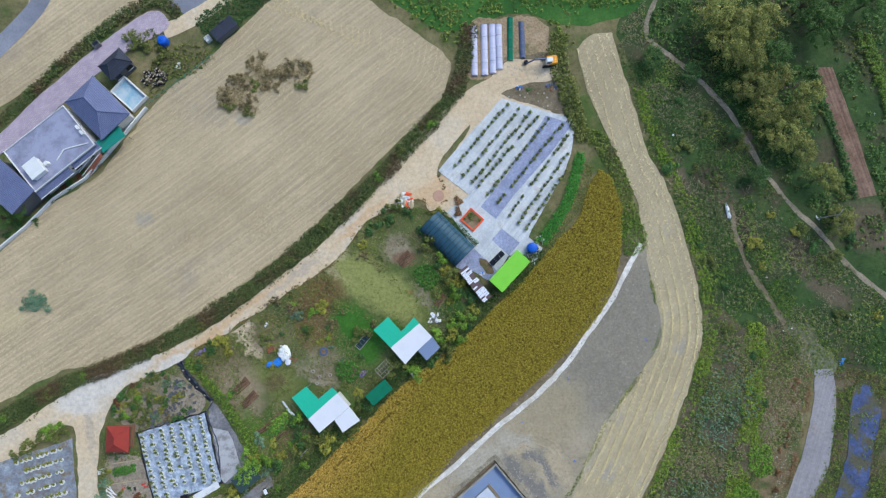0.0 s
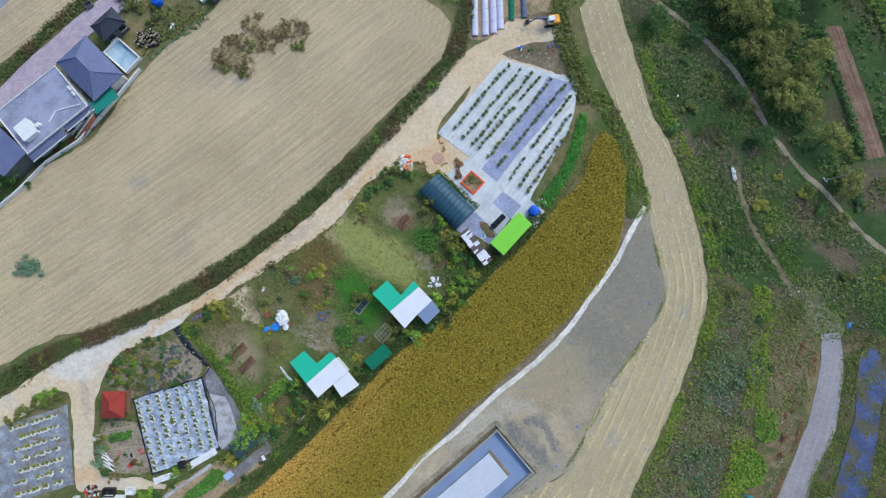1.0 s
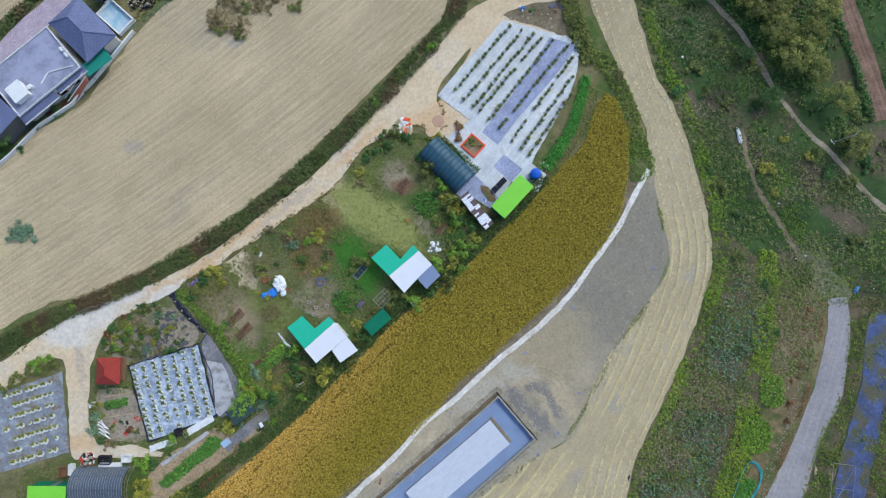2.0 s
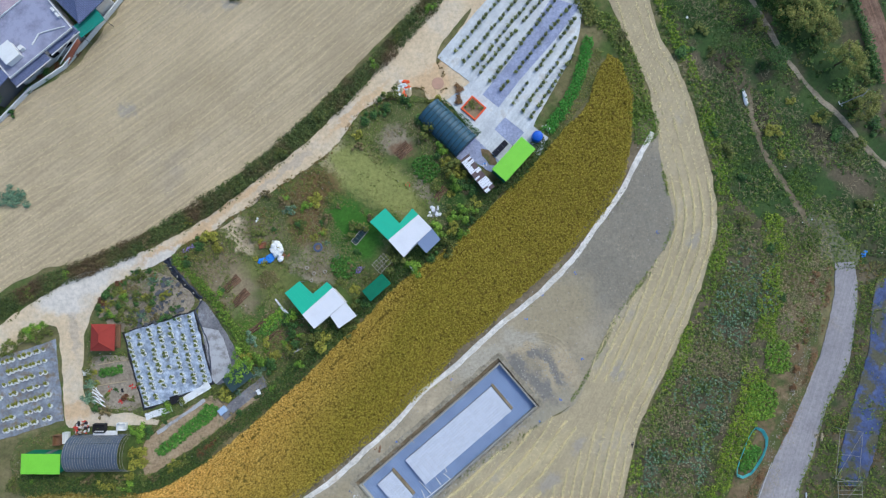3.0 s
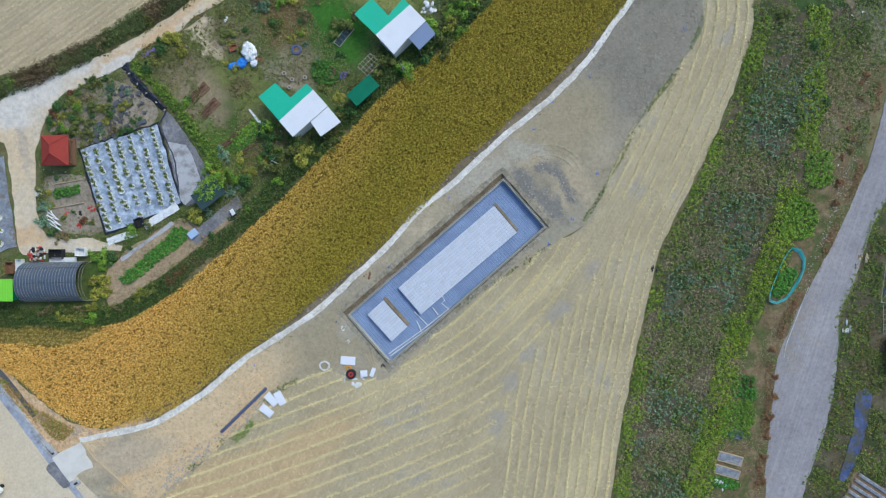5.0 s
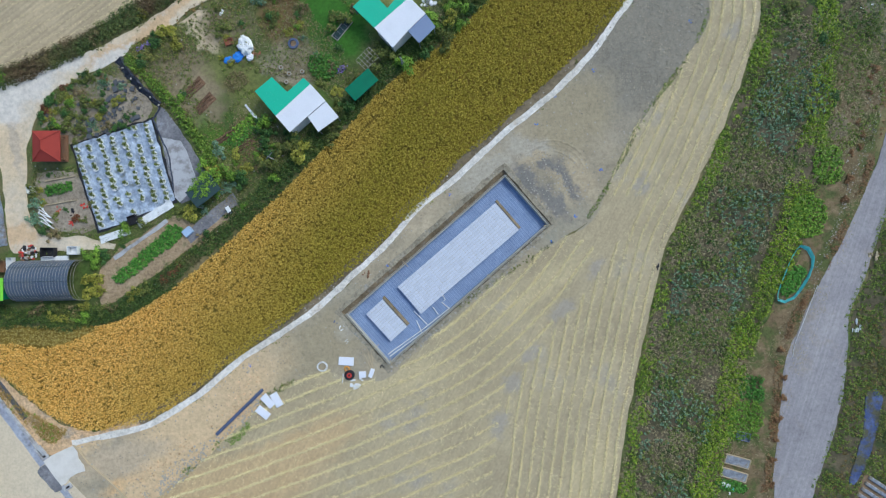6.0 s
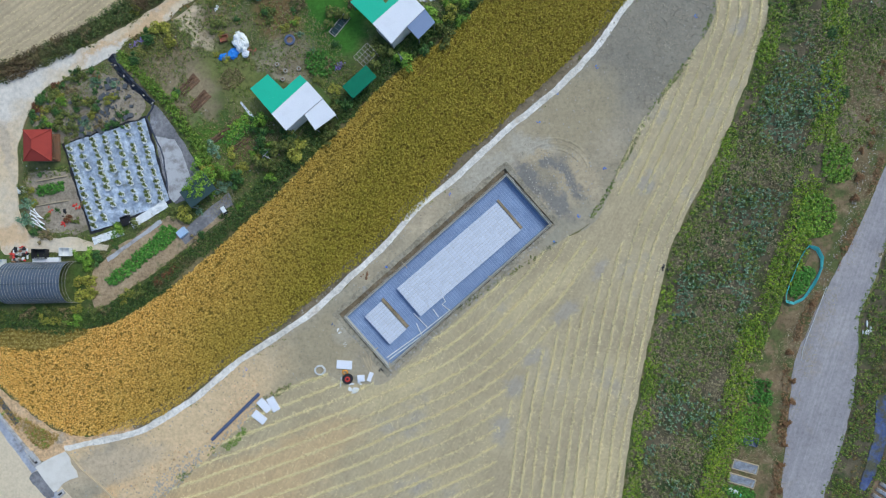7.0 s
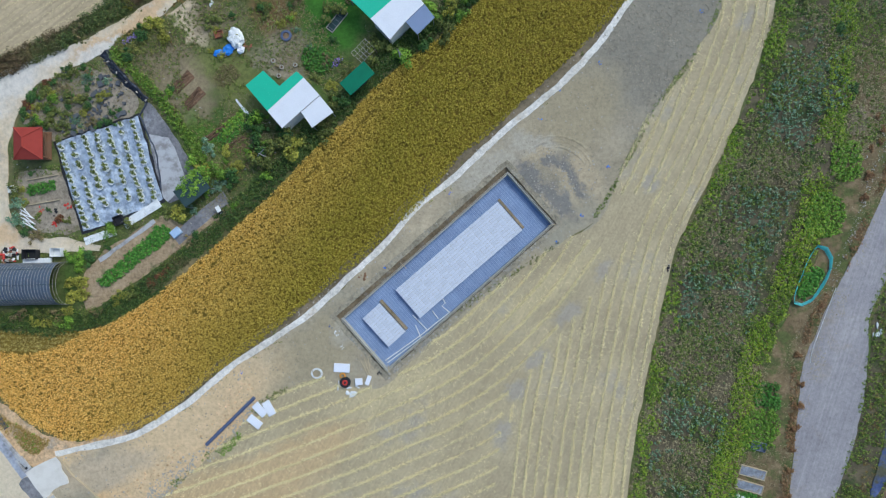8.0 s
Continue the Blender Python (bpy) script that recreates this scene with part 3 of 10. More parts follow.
M_WHITE = paint("white_paint", rgb(224, 224, 222), 0.6, 0, 0.2)
M_GREY = paint("grey_metal", rgb(120, 122, 126), 0.5, 0.3, 0.3)
M_BLACK = paint("black_rubber", rgb(38, 38, 42), 0.7, 0, 0.3, 2.0, rgb(70, 66, 60))
M_BLUE = paint("blue_plastic", rgb(36, 92, 196), 0.4, 0, 0.15, 1.0, rgb(60, 80, 120))
M_SKYBLUE = paint("light_blue_tarp", rgb(58, 128, 214), 0.5, 0, 0.15)
M_BLUETARP = earth("blue_tarpaulin", rgb(54, 66, 100), rgb(70, 82, 122), rgb(92, 103, 142), 0.4, 2.5, rgb(84, 82, 60), (0.46, 0.56), 0.35, rough=0.5)
M_ORANGE = paint("orange_boards", rgb(226, 88, 44), 0.7, 0, 0.2)
M_YELLOW = paint("digger_yellow", rgb(226, 156, 44), 0.45, 0, 0.3)
M_BRICKRED = paint("red_brown_tiles", rgb(150, 92, 70), 0.8, 0, 0.35)
M_BROWN = paint("brown_wood", rgb(126, 92, 66), 0.85, 0, 0.4)
M_LOGEND = paint("pale_log_ends", rgb(168, 156, 134), 0.9, 0, 0.4, 3.0, rgb(90, 80, 66))
M_PALEWOOD = paint("pale_timber", rgb(186, 168, 136), 0.85, 0, 0.3)
M_LOG = paint("cut_log_ends", rgb(118, 106, 86), 0.9, 0, 0.3)
M_TEAL = paint("teal_net", rgb(112, 204, 204), 0.7, 0, 0.2)
M_TEALROOF = paint("teal_sheet", rgb(46, 138, 120), 0.55, 0, 0.25)
M_TURQ = paint("pool_paint", rgb(140, 176, 196), 0.4, 0, 0.8, 0.5, rgb(190, 200, 206), edge=(0.42, 0.6))
M_STONE = paint("field_stone", rgb(168, 162, 150), 0.9, 0, 0.4, 2.0)
M_POND = paint("pond_water", rgb(44, 62, 62), 0.12, 0, 0.5, 1.2, rgb(56, 70, 50))
M_PURPLE = paint("lilac_flowers", rgb(150, 128, 190), 0.8, 0, 0.2)
M_REDPLASTIC = paint("red_plastic", rgb(196, 60, 50), 0.5, 0, 0.2)
M_FILMGREY = paint("greenhouse_film", rgb(78, 90, 106), 0.35, 0, 0.6, 0.5, rgb(112, 108, 98))
M_FILMBLUE = paint("shade_net_film", rgb(54, 88, 106), 0.45, 0, 0.6, 0.9, rgb(34, 58, 70))
M_FILMPALE = paint("pale_blue_plastic", rgb(168, 188, 214), 0.5, 0, 0.2)
M_TIN = paint("white_tin_panel", rgb(226, 226, 232), 0.5, 0, 0.1)
M_GLASSBLACK = paint("solar_glass", rgb(26, 28, 38), 0.15, 0, 0.1)
M_PIPEBLUE = paint("dark_blue_pipe", rgb(84, 94, 122), 0.5, 0, 0.2)
M_PINKMAT = paint("clay_disc", rgb(188, 150, 126), 0.9, 0, 0.3)
M_BARK = paint("bark", rgb(88, 74, 58), 0.95, 0, 0.4, 3.0, rgb(50, 42, 34), 0.4)

L_HEDGE = foliage("hedge_leaves", [rgb(40, 50, 26), rgb(58, 68, 34), rgb(80, 86, 44), rgb(104, 100, 56)], 0.2, (rgb(96, 72, 52), 0.16, 0.47))
L_DARK = foliage("dark_leaves", [rgb(32, 50, 26), rgb(48, 70, 34), rgb(66, 90, 42), rgb(88, 108, 50)], 0.2)
L_OLIVE = foliage("olive_leaves", [rgb(52, 58, 28), rgb(76, 80, 36), rgb(98, 98, 46), rgb(118, 110, 58)], 0.2)
L_YELLOW = foliage("yellow_leaves", [rgb(84, 86, 34), rgb(112, 108, 42), rgb(136, 126, 50), rgb(150, 136, 60)], 0.2)
L_BRIGHT = foliage("bright_leaves", [rgb(58, 80, 28), rgb(82, 106, 34), rgb(106, 128, 42), rgb(130, 144, 54)], 0.3)
L_BROWN = foliage("brown_leaves", [rgb(70, 56, 40), rgb(96, 80, 56), rgb(120, 102, 72), rgb(140, 122, 88)], 0.3)
L_RED = foliage("red_leaves", [rgb(70, 38, 30), rgb(94, 50, 38), rgb(104, 70, 44), rgb(84, 78, 42)], 0.3)
L_TEAL = foliage("grey_green_leaves", [rgb(46, 68, 54), rgb(76, 98, 80), rgb(106, 122, 100), rgb(134, 142, 120)], 0.2)
L_WEED = foliage("weed_leaves", [rgb(48, 64, 24), rgb(78, 92, 36), rgb(108, 118, 46), rgb(134, 132, 62)], 0.15, (rgb(112, 98, 70), 0.12, 0.55))
L_GOLD = foliage("golden_brown_leaves", [rgb(70, 78, 37), rgb(96, 100, 47), rgb(122, 114, 58), rgb(142, 124, 72)], 0.3)
M_EASTGREEN = earth("shaded_green_ground", rgb(46, 66, 32), rgb(58, 80, 38), rgb(74, 90, 46), 0.25, 1.6, rgb(80, 76, 55), (0.5, 0.64), 0.12, spots=EAST_SPOTS)
M_HERBSOIL = earth("grey_garden_soil", rgb(128, 116, 98), rgb(146, 134, 116), rgb(162, 150, 132), 0.3, 2.4, rgb(110, 108, 70), (0.58, 0.7), 0.4)
M_FALLOW = earth("fallow_soil", rgb(78, 72, 54), rgb(96, 87, 67), rgb(116, 104, 82), 0.3, 1.6, rgb(64, 74, 40), (0.48, 0.6), 0.35)
M_STRIPSOIL = earth("weedy_brown_soil", rgb(96, 86, 58), rgb(116, 99, 72), rgb(138, 118, 90), 0.4, 2.0, rgb(86, 92, 50), (0.46, 0.58), 0.35)
M_FOOTPATH = earth("pale_trodden_earth", rgb(120, 110, 90), rgb(140, 129, 109), rgb(158, 147, 127), 0.3, 2.2)
L_SCRUB = foliage("scrub_leaves", [rgb(40, 60, 26), rgb(58, 80, 34), rgb(76, 96, 42), rgb(96, 108, 52)], 0.15, (rgb(92, 84, 58), 0.1, 0.6))
L_POTLIGHT = foliage("young_pot_leaves", [rgb(70, 76, 40), rgb(92, 96, 52), rgb(114, 114, 66), rgb(134, 130, 80)], 0.3)
L_POT = foliage("pot_leaves", [rgb(62, 68, 34), rgb(84, 90, 46), rgb(106, 108, 58), rgb(128, 124, 72)], 0.3)
L_HEDGEBRIGHT = foliage("hedge_green_leaves", [rgb(52, 70, 24), rgb(78, 98, 32), rgb(102, 118, 40), rgb(122, 128, 54)], 0.3)
M_SHEET = paint("dark_blue_sheeting", rgb(60, 64, 78), 0.5, 0, 0.7, 1.4, rgb(104, 108, 120), 0.3, (0.5, 0.62))
M_AWNDARK = paint("dark_shade_net", rgb(52, 70, 70), 0.85, 0, 0.4, 1.5, rgb(34, 46, 46))
M_DRIVE = earth("dark_worn_concrete", rgb(104, 103, 106), rgb(122, 120, 122), rgb(142, 140, 140), 0.3, 2.2, rgb(156, 157, 162), (0.6, 0.7), 0.4)
M_TROD = earth("trodden_soil", rgb(98, 88, 66), rgb(118, 106, 84), rgb(138, 124, 102), 0.3, 2.0)
L_RUST = foliage("rusty_weeds_garden", [rgb(74, 58, 36), rgb(98, 74, 44), rgb(112, 92, 54), rgb(94, 96, 48)], 0.3)
M_CLOD = earth("clods", rgb(130, 122, 108), rgb(146, 137, 120), rgb(164, 153, 134), 0.5, 2.5, bump=0.5)
M_BANK = earth("dug_earth", rgb(128, 120, 102), rgb(147, 138, 118), rgb(162, 152, 130), 0.4, 2.4, rgb(150, 146, 138), (0.55, 0.68), 0.5, bump=0.6, grit=1.0)
M_TRENCH = earth("dug_brown_soil", rgb(112, 100, 80), rgb(130, 116, 94), rgb(148, 134, 110), 0.5, 2.6, rgb(138, 132, 122), (0.55, 0.68), 0.6, bump=0.8, grit=1.0)
M_SAND = earth("sandy_gravel", rgb(186, 154, 114), rgb(202, 170, 130), rgb(214, 184, 146), 0.25, 2.2, rgb(164, 154, 138), (0.54, 0.68), 0.3, bump=0.5, grit=1.0)
L_DRY = foliage("dry_grass", [rgb(82, 76, 56), rgb(104, 94, 72), rgb(124, 112, 88), rgb(96, 96, 62)], 0.2)
L_STRAW = foliage("straw", [rgb(184, 162, 127), rgb(197, 175, 139), rgb(208, 187, 152), rgb(218, 198, 165)], 0.2)


def crop_material():
    """Ripe grain: olive in the east, sunlight painted as gold in the west, each tuft its own shade."""
    m, n, l, b = shader("grain_sunlit_west", 0.8)
    geo, where = n.new("ShaderNodeNewGeometry"), n.new("ShaderNodeTexCoord").outputs["Object"]
    olive = ramp(n, l, geo.outputs["Random Per Island"], ((0.0, rgb(124, 114, 28)), (0.5, rgb(158, 142, 42)), (1.0, rgb(184, 166, 64))))
    # Gold stands for the low sun on the western end, put into the colour.
    gold = ramp(n, l, geo.outputs["Random Per Island"], ((0.0, rgb(190, 142, 58)), (0.5, rgb(226, 178, 84)), (1.0, rgb(246, 206, 118))))
    slant = n.new("ShaderNodeVectorMath")
    slant.operation = "DOT_PRODUCT"
    slant.inputs[1].default_value = (0.853, -0.52, 0.0)
    l.new(where, slant.inputs[0])
    west = n.new("ShaderNodeMapRange")
    west.inputs["From Min"].default_value, west.inputs["From Max"].default_value = 8.0, -16.0
    l.new(slant.outputs["Value"], west.inputs["Value"])
    wob = n.new("ShaderNodeMath")
    wob.operation = "MULTIPLY_ADD"
    wob.inputs[1].default_value = 0.4
    l.new(cloud(n, l, where, 0.09, 4), wob.inputs[0])
    l.new(west.outputs["Result"], wob.inputs[2])
    fac = ramp(n, l, wob.outputs[0], ((0.25, (0, 0, 0, 1)), (1.0, (1, 1, 1, 1))))
    l.new(mixed(n, l, olive, gold, fac), b.inputs["Base Color"])
    return m


L_RUSTSHRUB = foliage("rusty_shrub_leaves", [rgb(80, 54, 38), rgb(100, 68, 46), rgb(118, 84, 58), rgb(104, 84, 56)], 0.3)
M_OVERGROWN = earth("overgrown_gravel", rgb(104, 106, 82), rgb(122, 120, 98), rgb(142, 138, 118), 0.4, 2.4, rgb(86, 96, 56), (0.48, 0.6), 0.4)
M_GUTTER = earth("blue_grey_gutter", rgb(146, 148, 158), rgb(162, 164, 174), rgb(180, 182, 190), 0.3, 2.6, rgb(130, 128, 132), (0.56, 0.68), 0.4, bump=0.15, grit=0.5)
M_FARMROAD = earth("worn_grey_asphalt", rgb(116, 118, 128), rgb(128, 130, 140), rgb(142, 144, 152), 0.1, 2.6, bump=0.15, grit=0.4)
L_STALKPALE = foliage("pale_stalks", [rgb(104, 88, 70), rgb(126, 108, 88), rgb(146, 128, 106), rgb(160, 142, 120)], 0.3)
L_STALK = foliage("bleached_stalks", [rgb(92, 78, 60), rgb(112, 96, 76), rgb(132, 115, 94), rgb(146, 130, 108)], 0.3)
L_VEG = foliage("vegetable_leaves", [rgb(42, 70, 24), rgb(58, 92, 32), rgb(78, 114, 42), rgb(100, 132, 54)], 0.3)
M_DUSTSOIL = earth("dusty_pale_soil", rgb(140, 120, 92), rgb(158, 136, 106), rgb(172, 152, 122), 0.3, 2.4, rgb(116, 112, 78), (0.54, 0.66), 0.4)
L_FIELDSTRAW = foliage("weathered_straw", [rgb(158, 138, 110), rgb(172, 151, 121), rgb(184, 163, 132), rgb(194, 174, 144)], 0.2)
L_CROP = crop_material()


# ======== outlines of the plan (x, y in metres) ========
TAN_FIELD = [(-85.5, 3.2), (-76.8, 11.8), (-71.9, 16.3), (-65.9, 20), (-62.1, 24.5), (-56.1, 33.3), (-52.3, 37.4), (-42.2, 46.8), (-34.1, 55.2), (-25.8, 63.1), (-16, 55.5), (-6.3, 49), (-1.1, 44.9), (-0.2, 42), (-1.8, 36.9), (-6.4, 31.5), (-15.1, 22.6), (-24.1, 12.7), (-34, 3.7), (-42.9, -2.9), (-51.8, -8.1), (-59.7, -12.2), (-69.7, -14.7), (-74.6, -17.6), (-79.5, -20.4), (-95, -28), (-106.5, -13.4)]
NW_FIELD = [(-95.7, 26), (-83.7, 33.7), (-77.7, 38.1), (-70.8, 44.5), (-63.7, 50.1), (-56, 54.9), (-45.2, 63.9), (-80, 69.1), (-80, 54), (-82.4, 50.1), (-85.6, 43.4), (-97.7, 36.7)]
NW_ROAD = [(-97.7, 31.7), (-90, 39.8), (-84.6, 45.4), (-80.7, 49.8), (-77.6, 54.3), (-75.2, 62.4)]
PAVERS = [(-89.2, 23), (-83.3, 28.4), (-77.5, 34.9), (-73.5, 38.7), (-65.6, 46.1), (-56.6, 52.6), (-53, 50.3), (-54.8, 48.1), (-60.7, 44.7), (-63.2, 42.1), (-66.7, 39.6), (-72, 34.4), (-77.1, 29.7), (-83, 24.6), (-88.9, 19.8)]
DRIVE = [(-54, 48.7), (-50.9, 50), (-46.8, 52.6), (-42.6, 55.6), (-37.5, 60.1)]
LANE_L = [(11.2, 44.4), (6.7, 40.5), (2.9, 38.3), (-0.7, 34.8), (-5.9, 29.3), (-10.9, 23), (-14.4, 18.2), (-19.9, 12.4), (-23.9, 8.2), (-29.9, 3.5), (-37.8, -2.8), (-44.7, -7.5), (-50.7, -10.6), (-58.6, -13.7), (-63.6, -15.8), (-69.4, -19.4), (-75.2, -23.4), (-79, -26), (-86.7, -30.3)]
LANE_R = [(-86.2, -36.1), (-78.6, -31.4), (-72.8, -27.6), (-67.3, -23.8), (-65.5, -25), (-65.3, -27.3), (-64.4, -32.8), (-63.5, -40.2), (-59.5, -40.6), (-48.4, -40.2), (-48.2, -39.5), (-53.5, -38.4), (-58.7, -38.3), (-60.6, -36), (-61.2, -31.9), (-61.1, -26.3), (-60.1, -21.6), (-56.9, -17), (-47.5, -12.3), (-45.1, -10.1), (-39.7, -7.4), (-37.7, -5.6), (-32.7, -2.5), (-21.8, 5.1), (-19, 8), (-14.8, 13.5), (-10.7, 15.7), (-5.1, 17.8), (-3.3, 15.5), (-0.5, 18.1), (-2.1, 23), (0.4, 27.8), (8.7, 37.1), (13.9, 39.6), (19.6, 40.7), (20.2, 44.2)]
MULCH = [(9.4, 36.8), (15, 35.3), (19.7, 34), (23.1, 33), (22.5, 27.7), (21.2, 23.2), (17.6, 16.9), (15.1, 12.4), (14.6, 11.1), (17.1, 9.1), (15.6, 6), (11, 7.7), (9, 4.8), (5.9, 7.9), (4.6, 8.9), (0.6, 14.5), (-0.4, 15.5), (3.7, 18.7), (-2.1, 23), (3.5, 29.8)]
MULCH_GREY = [(17.3, 34), (21.2, 33.2), (17.1, 27.7), (10.9, 20.2), (7.3, 15.3), (5.2, 17), (10.3, 23.5)]
GREY_MAT = [(7.9, 10.5), (9.7, 12.6), (13, 10), (11, 7.7)]
CROP_L = [(27.4, 23.8), (25.3, 19.9), (23.5, 14.5), (19.8, 10.7), (15.1, 5), (10.5, 0.3), (5.9, -4.4), (1.3, -9.1), (-4.4, -13.1), (-9.7, -17.6), (-13.6, -21.9), (-18.1, -26.1), (-22.6, -31), (-27.9, -35.9), (-32.5, -40.1), (-37, -44), (-42.5, -48), (-48.1, -50.9), (-53.6, -51.6), (-62.9, -51.5), (-70.1, -51.6)]
CROP_R = [(-67.5, -57.5), (-63.2, -59.8), (-59.2, -63.4), (-55.1, -65.7), (-51.9, -66.7), (-46.3, -65.9), (-40.7, -63.9), (-35.9, -60.4), (-30.3, -56), (-25.6, -52.6), (-20.8, -48.7), (-16.1, -44.7), (-11.3, -40.8), (-6.6, -36), (-2.6, -32.1), (1.3, -26.7), (4.9, -23.8), (10.4, -18.6), (17.8, -11.8), (23.3, -6.2), (27.5, -0.5), (30.1, 6.1), (31.3, 13.8), (31.3, 21.4), (31.1, 17.6), (29.5, 23)]
PATHLINE = [(34.9, 10.2), (33.3, 7.2), (31.7, 4.2), (29.3, -0.5), (25.2, -6.1), (21.5, -11.4), (16, -17.2), (8.6, -23.3), (1.3, -30.1), (-3.7, -34), (-7.8, -38.9), (-13.2, -43.9), (-17.6, -48.1), (-22.4, -51.6), (-29.5, -56.3), (-34.3, -60.4), (-38.3, -63.2), (-43.1, -66), (-47.9, -67.3), (-54.3, -68.7)]
GRAVEL = [(34.9, 10.2), (36.8, 2.5), (38.3, -5.8), (35.3, -11.6), (30.7, -18.1), (27, -24.6), (23.4, -32), (21.6, -35.7), (15.9, -39.2), (6.1, -46.4), (-4.9, -55.9), (-8.3, -59), (-13, -59), (-17.6, -58), (-24, -60.5), (-31.9, -67.9), (-37.5, -72.7), (-43.9, -78), (-49.5, -83.6), (-57.5, -79.7), (-53.7, -68.9), (-47.9, -67.7), (-43.1, -66.4), (-38.3, -63.6), (-34.3, -60.7), (-29.5, -56.6), (-22.4, -52), (-17.6, -48.3), (-13.2, -44.5), (-7.8, -39.3), (-3.7, -34.3), (1.3, -30.4), (8.6, -23.7), (16, -17.6), (21.5, -11.8), (25.2, -6.5), (29.3, -0.9), (31.7, 3.8)]
STRIP_L = [(26.5, 49.5), (24.4, 47.8), (23.5, 46.2), (25.4, 38.4), (29.5, 28.9), (34.1, 18.5), (35.6, 10.4), (36.3, 4.2), (38.1, -2.3), (38.3, -6.8), (35.5, -11.6), (29.3, -19.8), (25.4, -27.2), (21.7, -35.7), (15.6, -39.2), (6.1, -46.1), (-4.7, -55.8), (-8.2, -58.8), (-13, -58.8), (-17.6, -57.8), (-24, -60.8), (-31.9, -68.2), (-38.3, -73.8), (-46.3, -80.4)]
STRIP_R = [(24.6, -82), (25.7, -74.3), (26.9, -64.8), (28.8, -55.3), (30.7, -45.9), (32.6, -38.9), (35.7, -32.6), (39.6, -24), (43.4, -14.6), (45.5, -7.6), (45.5, -0.2), (42.8, 11.8), (39.6, 21.4), (36.8, 26.1), (32.9, 39.3), (29.7, 49.9)]
TRACK_L = [(65.6, -11.6), (65.1, -17.6), (62.8, -26.8), (58.9, -36), (55.2, -43.3), (52.6, -48.7), (49.7, -56.1), (48.9, -64.6), (48, -73.9), (48.3, -74.1), (47.5, -81.8)]
TRACK_R = [(52.9, -81.7), (54.1, -74.1), (54.9, -72.1), (57.3, -64.5), (58.6, -56), (58.8, -49.3), (60.6, -45), (63.5, -35.9), (67.2, -28.6), (69.2, -17.6), (68.8, -11.6)]
FOOTPATH = [(39.8, 59.6), (38.2, 56.3), (36.5, 51.9), (37, 48.4), (42.2, 44.3), (47.4, 39.5), (51.5, 34.8), (53.7, 31.1), (57.4, 24.3), (62.4, 17.6), (67.3, 13), (72.2, 7), (78.9, 1.5), (85.9, -3.9)]
RED_PLOT = [(67.3, 43.6), (70.7, 43.7), (74.7, 31.4), (77.8, 19.9), (74.2, 19.1), (71.1, 30.9)]
FOOTPATH_B = [(51.2, 17.7), (52.1, 13), (53.4, 8.3), (55.2, 4.6), (57.5, 1.3), (59.7, -2.4), (61.5, -5.6)]
HOUSE_FLAT = [(-79.4, 24.5), (-69.2, 32.7), (-62.9, 26.3), (-72.8, 17)]
HOUSE_HIP = [(-64.4, 38.5), (-69.1, 33.8), (-62.1, 26.7), (-57.3, 31.9)]
PAVILION = [(-60.5, 44.1), (-64.2, 40.6), (-61.4, 38), (-57.8, 41.7)]
POOL = [(-60.1, 39.8), (-62.8, 36.7), (-58.4, 33), (-56.1, 35.7)]
BLUE_BARN = [(-79.5, 23.7), (-72.8, 16.7), (-76.8, 14), (-83.3, 18.1)]
GREEN_CANOPY = [(-63.4, 26.5), (-61.8, 24.3), (-58.6, 28.4), (-60.2, 30)]
WHITE_WALL = [(-87.4, 1.6), (-81.6, 7.1), (-76.8, 11.4), (-72, 16.7), (-66.5, 20.5), (-62.6, 25.3), (-60, 28.7), (-56.1, 33.9)]
SHED_DARK = [(-44.9, 47.9), (-41.2, 51.3), (-39.5, 49.6), (-43.1, 46.3)]
GH1 = [(-5.4, 12.2), (-1.6, 15.2), (5, 9.2), (1.2, 5.6)]
LIME = [(7.2, 3), (12.1, 8.5), (14.6, 6.6), (9.7, 1.1)]
RUSTY = [(2.1, 4.7), (3.3, 5.7), (8, 0.3), (6.3, -0.9)]
SOLAR = [(7.4, 6.3), (9.6, 8.6), (10.3, 7.9), (8.2, 5.7)]
ORANGE_BED = [(4.2, 15.8), (6.3, 14.1), (4.4, 12.2), (2.2, 14.2)]
HUTA_GREEN = [(-26.6, -17.8), (-24.2, -15.8), (-22, -17.9), (-19.7, -15.9), (-18.7, -16.8), (-23.6, -21.3)]
HUTA_WHITE = [(-23.6, -21.3), (-18.7, -16.8), (-14.7, -21.4), (-17.6, -23.5), (-19.1, -21.7), (-21.6, -23.6)]
HUTB_GREEN = [(-12.8, -5.9), (-10.3, -3.6), (-7.9, -6.1), (-5.8, -3.6), (-4.8, -4.6), (-9.7, -8.9)]
HUTB_WHITE = [(-9.7, -8.9), (-4.8, -4.6), (-2.5, -6.9), (-5, -9.3), (-7.1, -11.7)]
HUTB_GREY = [(-5, -9.3), (-2.5, -6.9), (-1.1, -8.7), (-3.4, -11)]
GREEN_AWN = [(-14, -17.4), (-10.8, -14.4), (-9.1, -16), (-12.5, -19)]
TRELLIS = [(-12.5, -13), (-10.7, -11.1), (-9.2, -12.5), (-11.1, -14.4)]
PLOT2 = [(-54.4, -25.1), (-42.8, -21.2), (-39.2, -33.1), (-50.4, -37.6)]
PLOT1 = [(-79.4, -30.7), (-66, -26.2), (-64, -39.7), (-78, -44)]
RED_HUT = [(-58.5, -23.3), (-54.9, -23.3), (-54.5, -27.6), (-58.8, -27.8)]
GH2 = [(-62.2, -42), (-52.4, -41.7), (-52.1, -47.7), (-62, -47.9)]
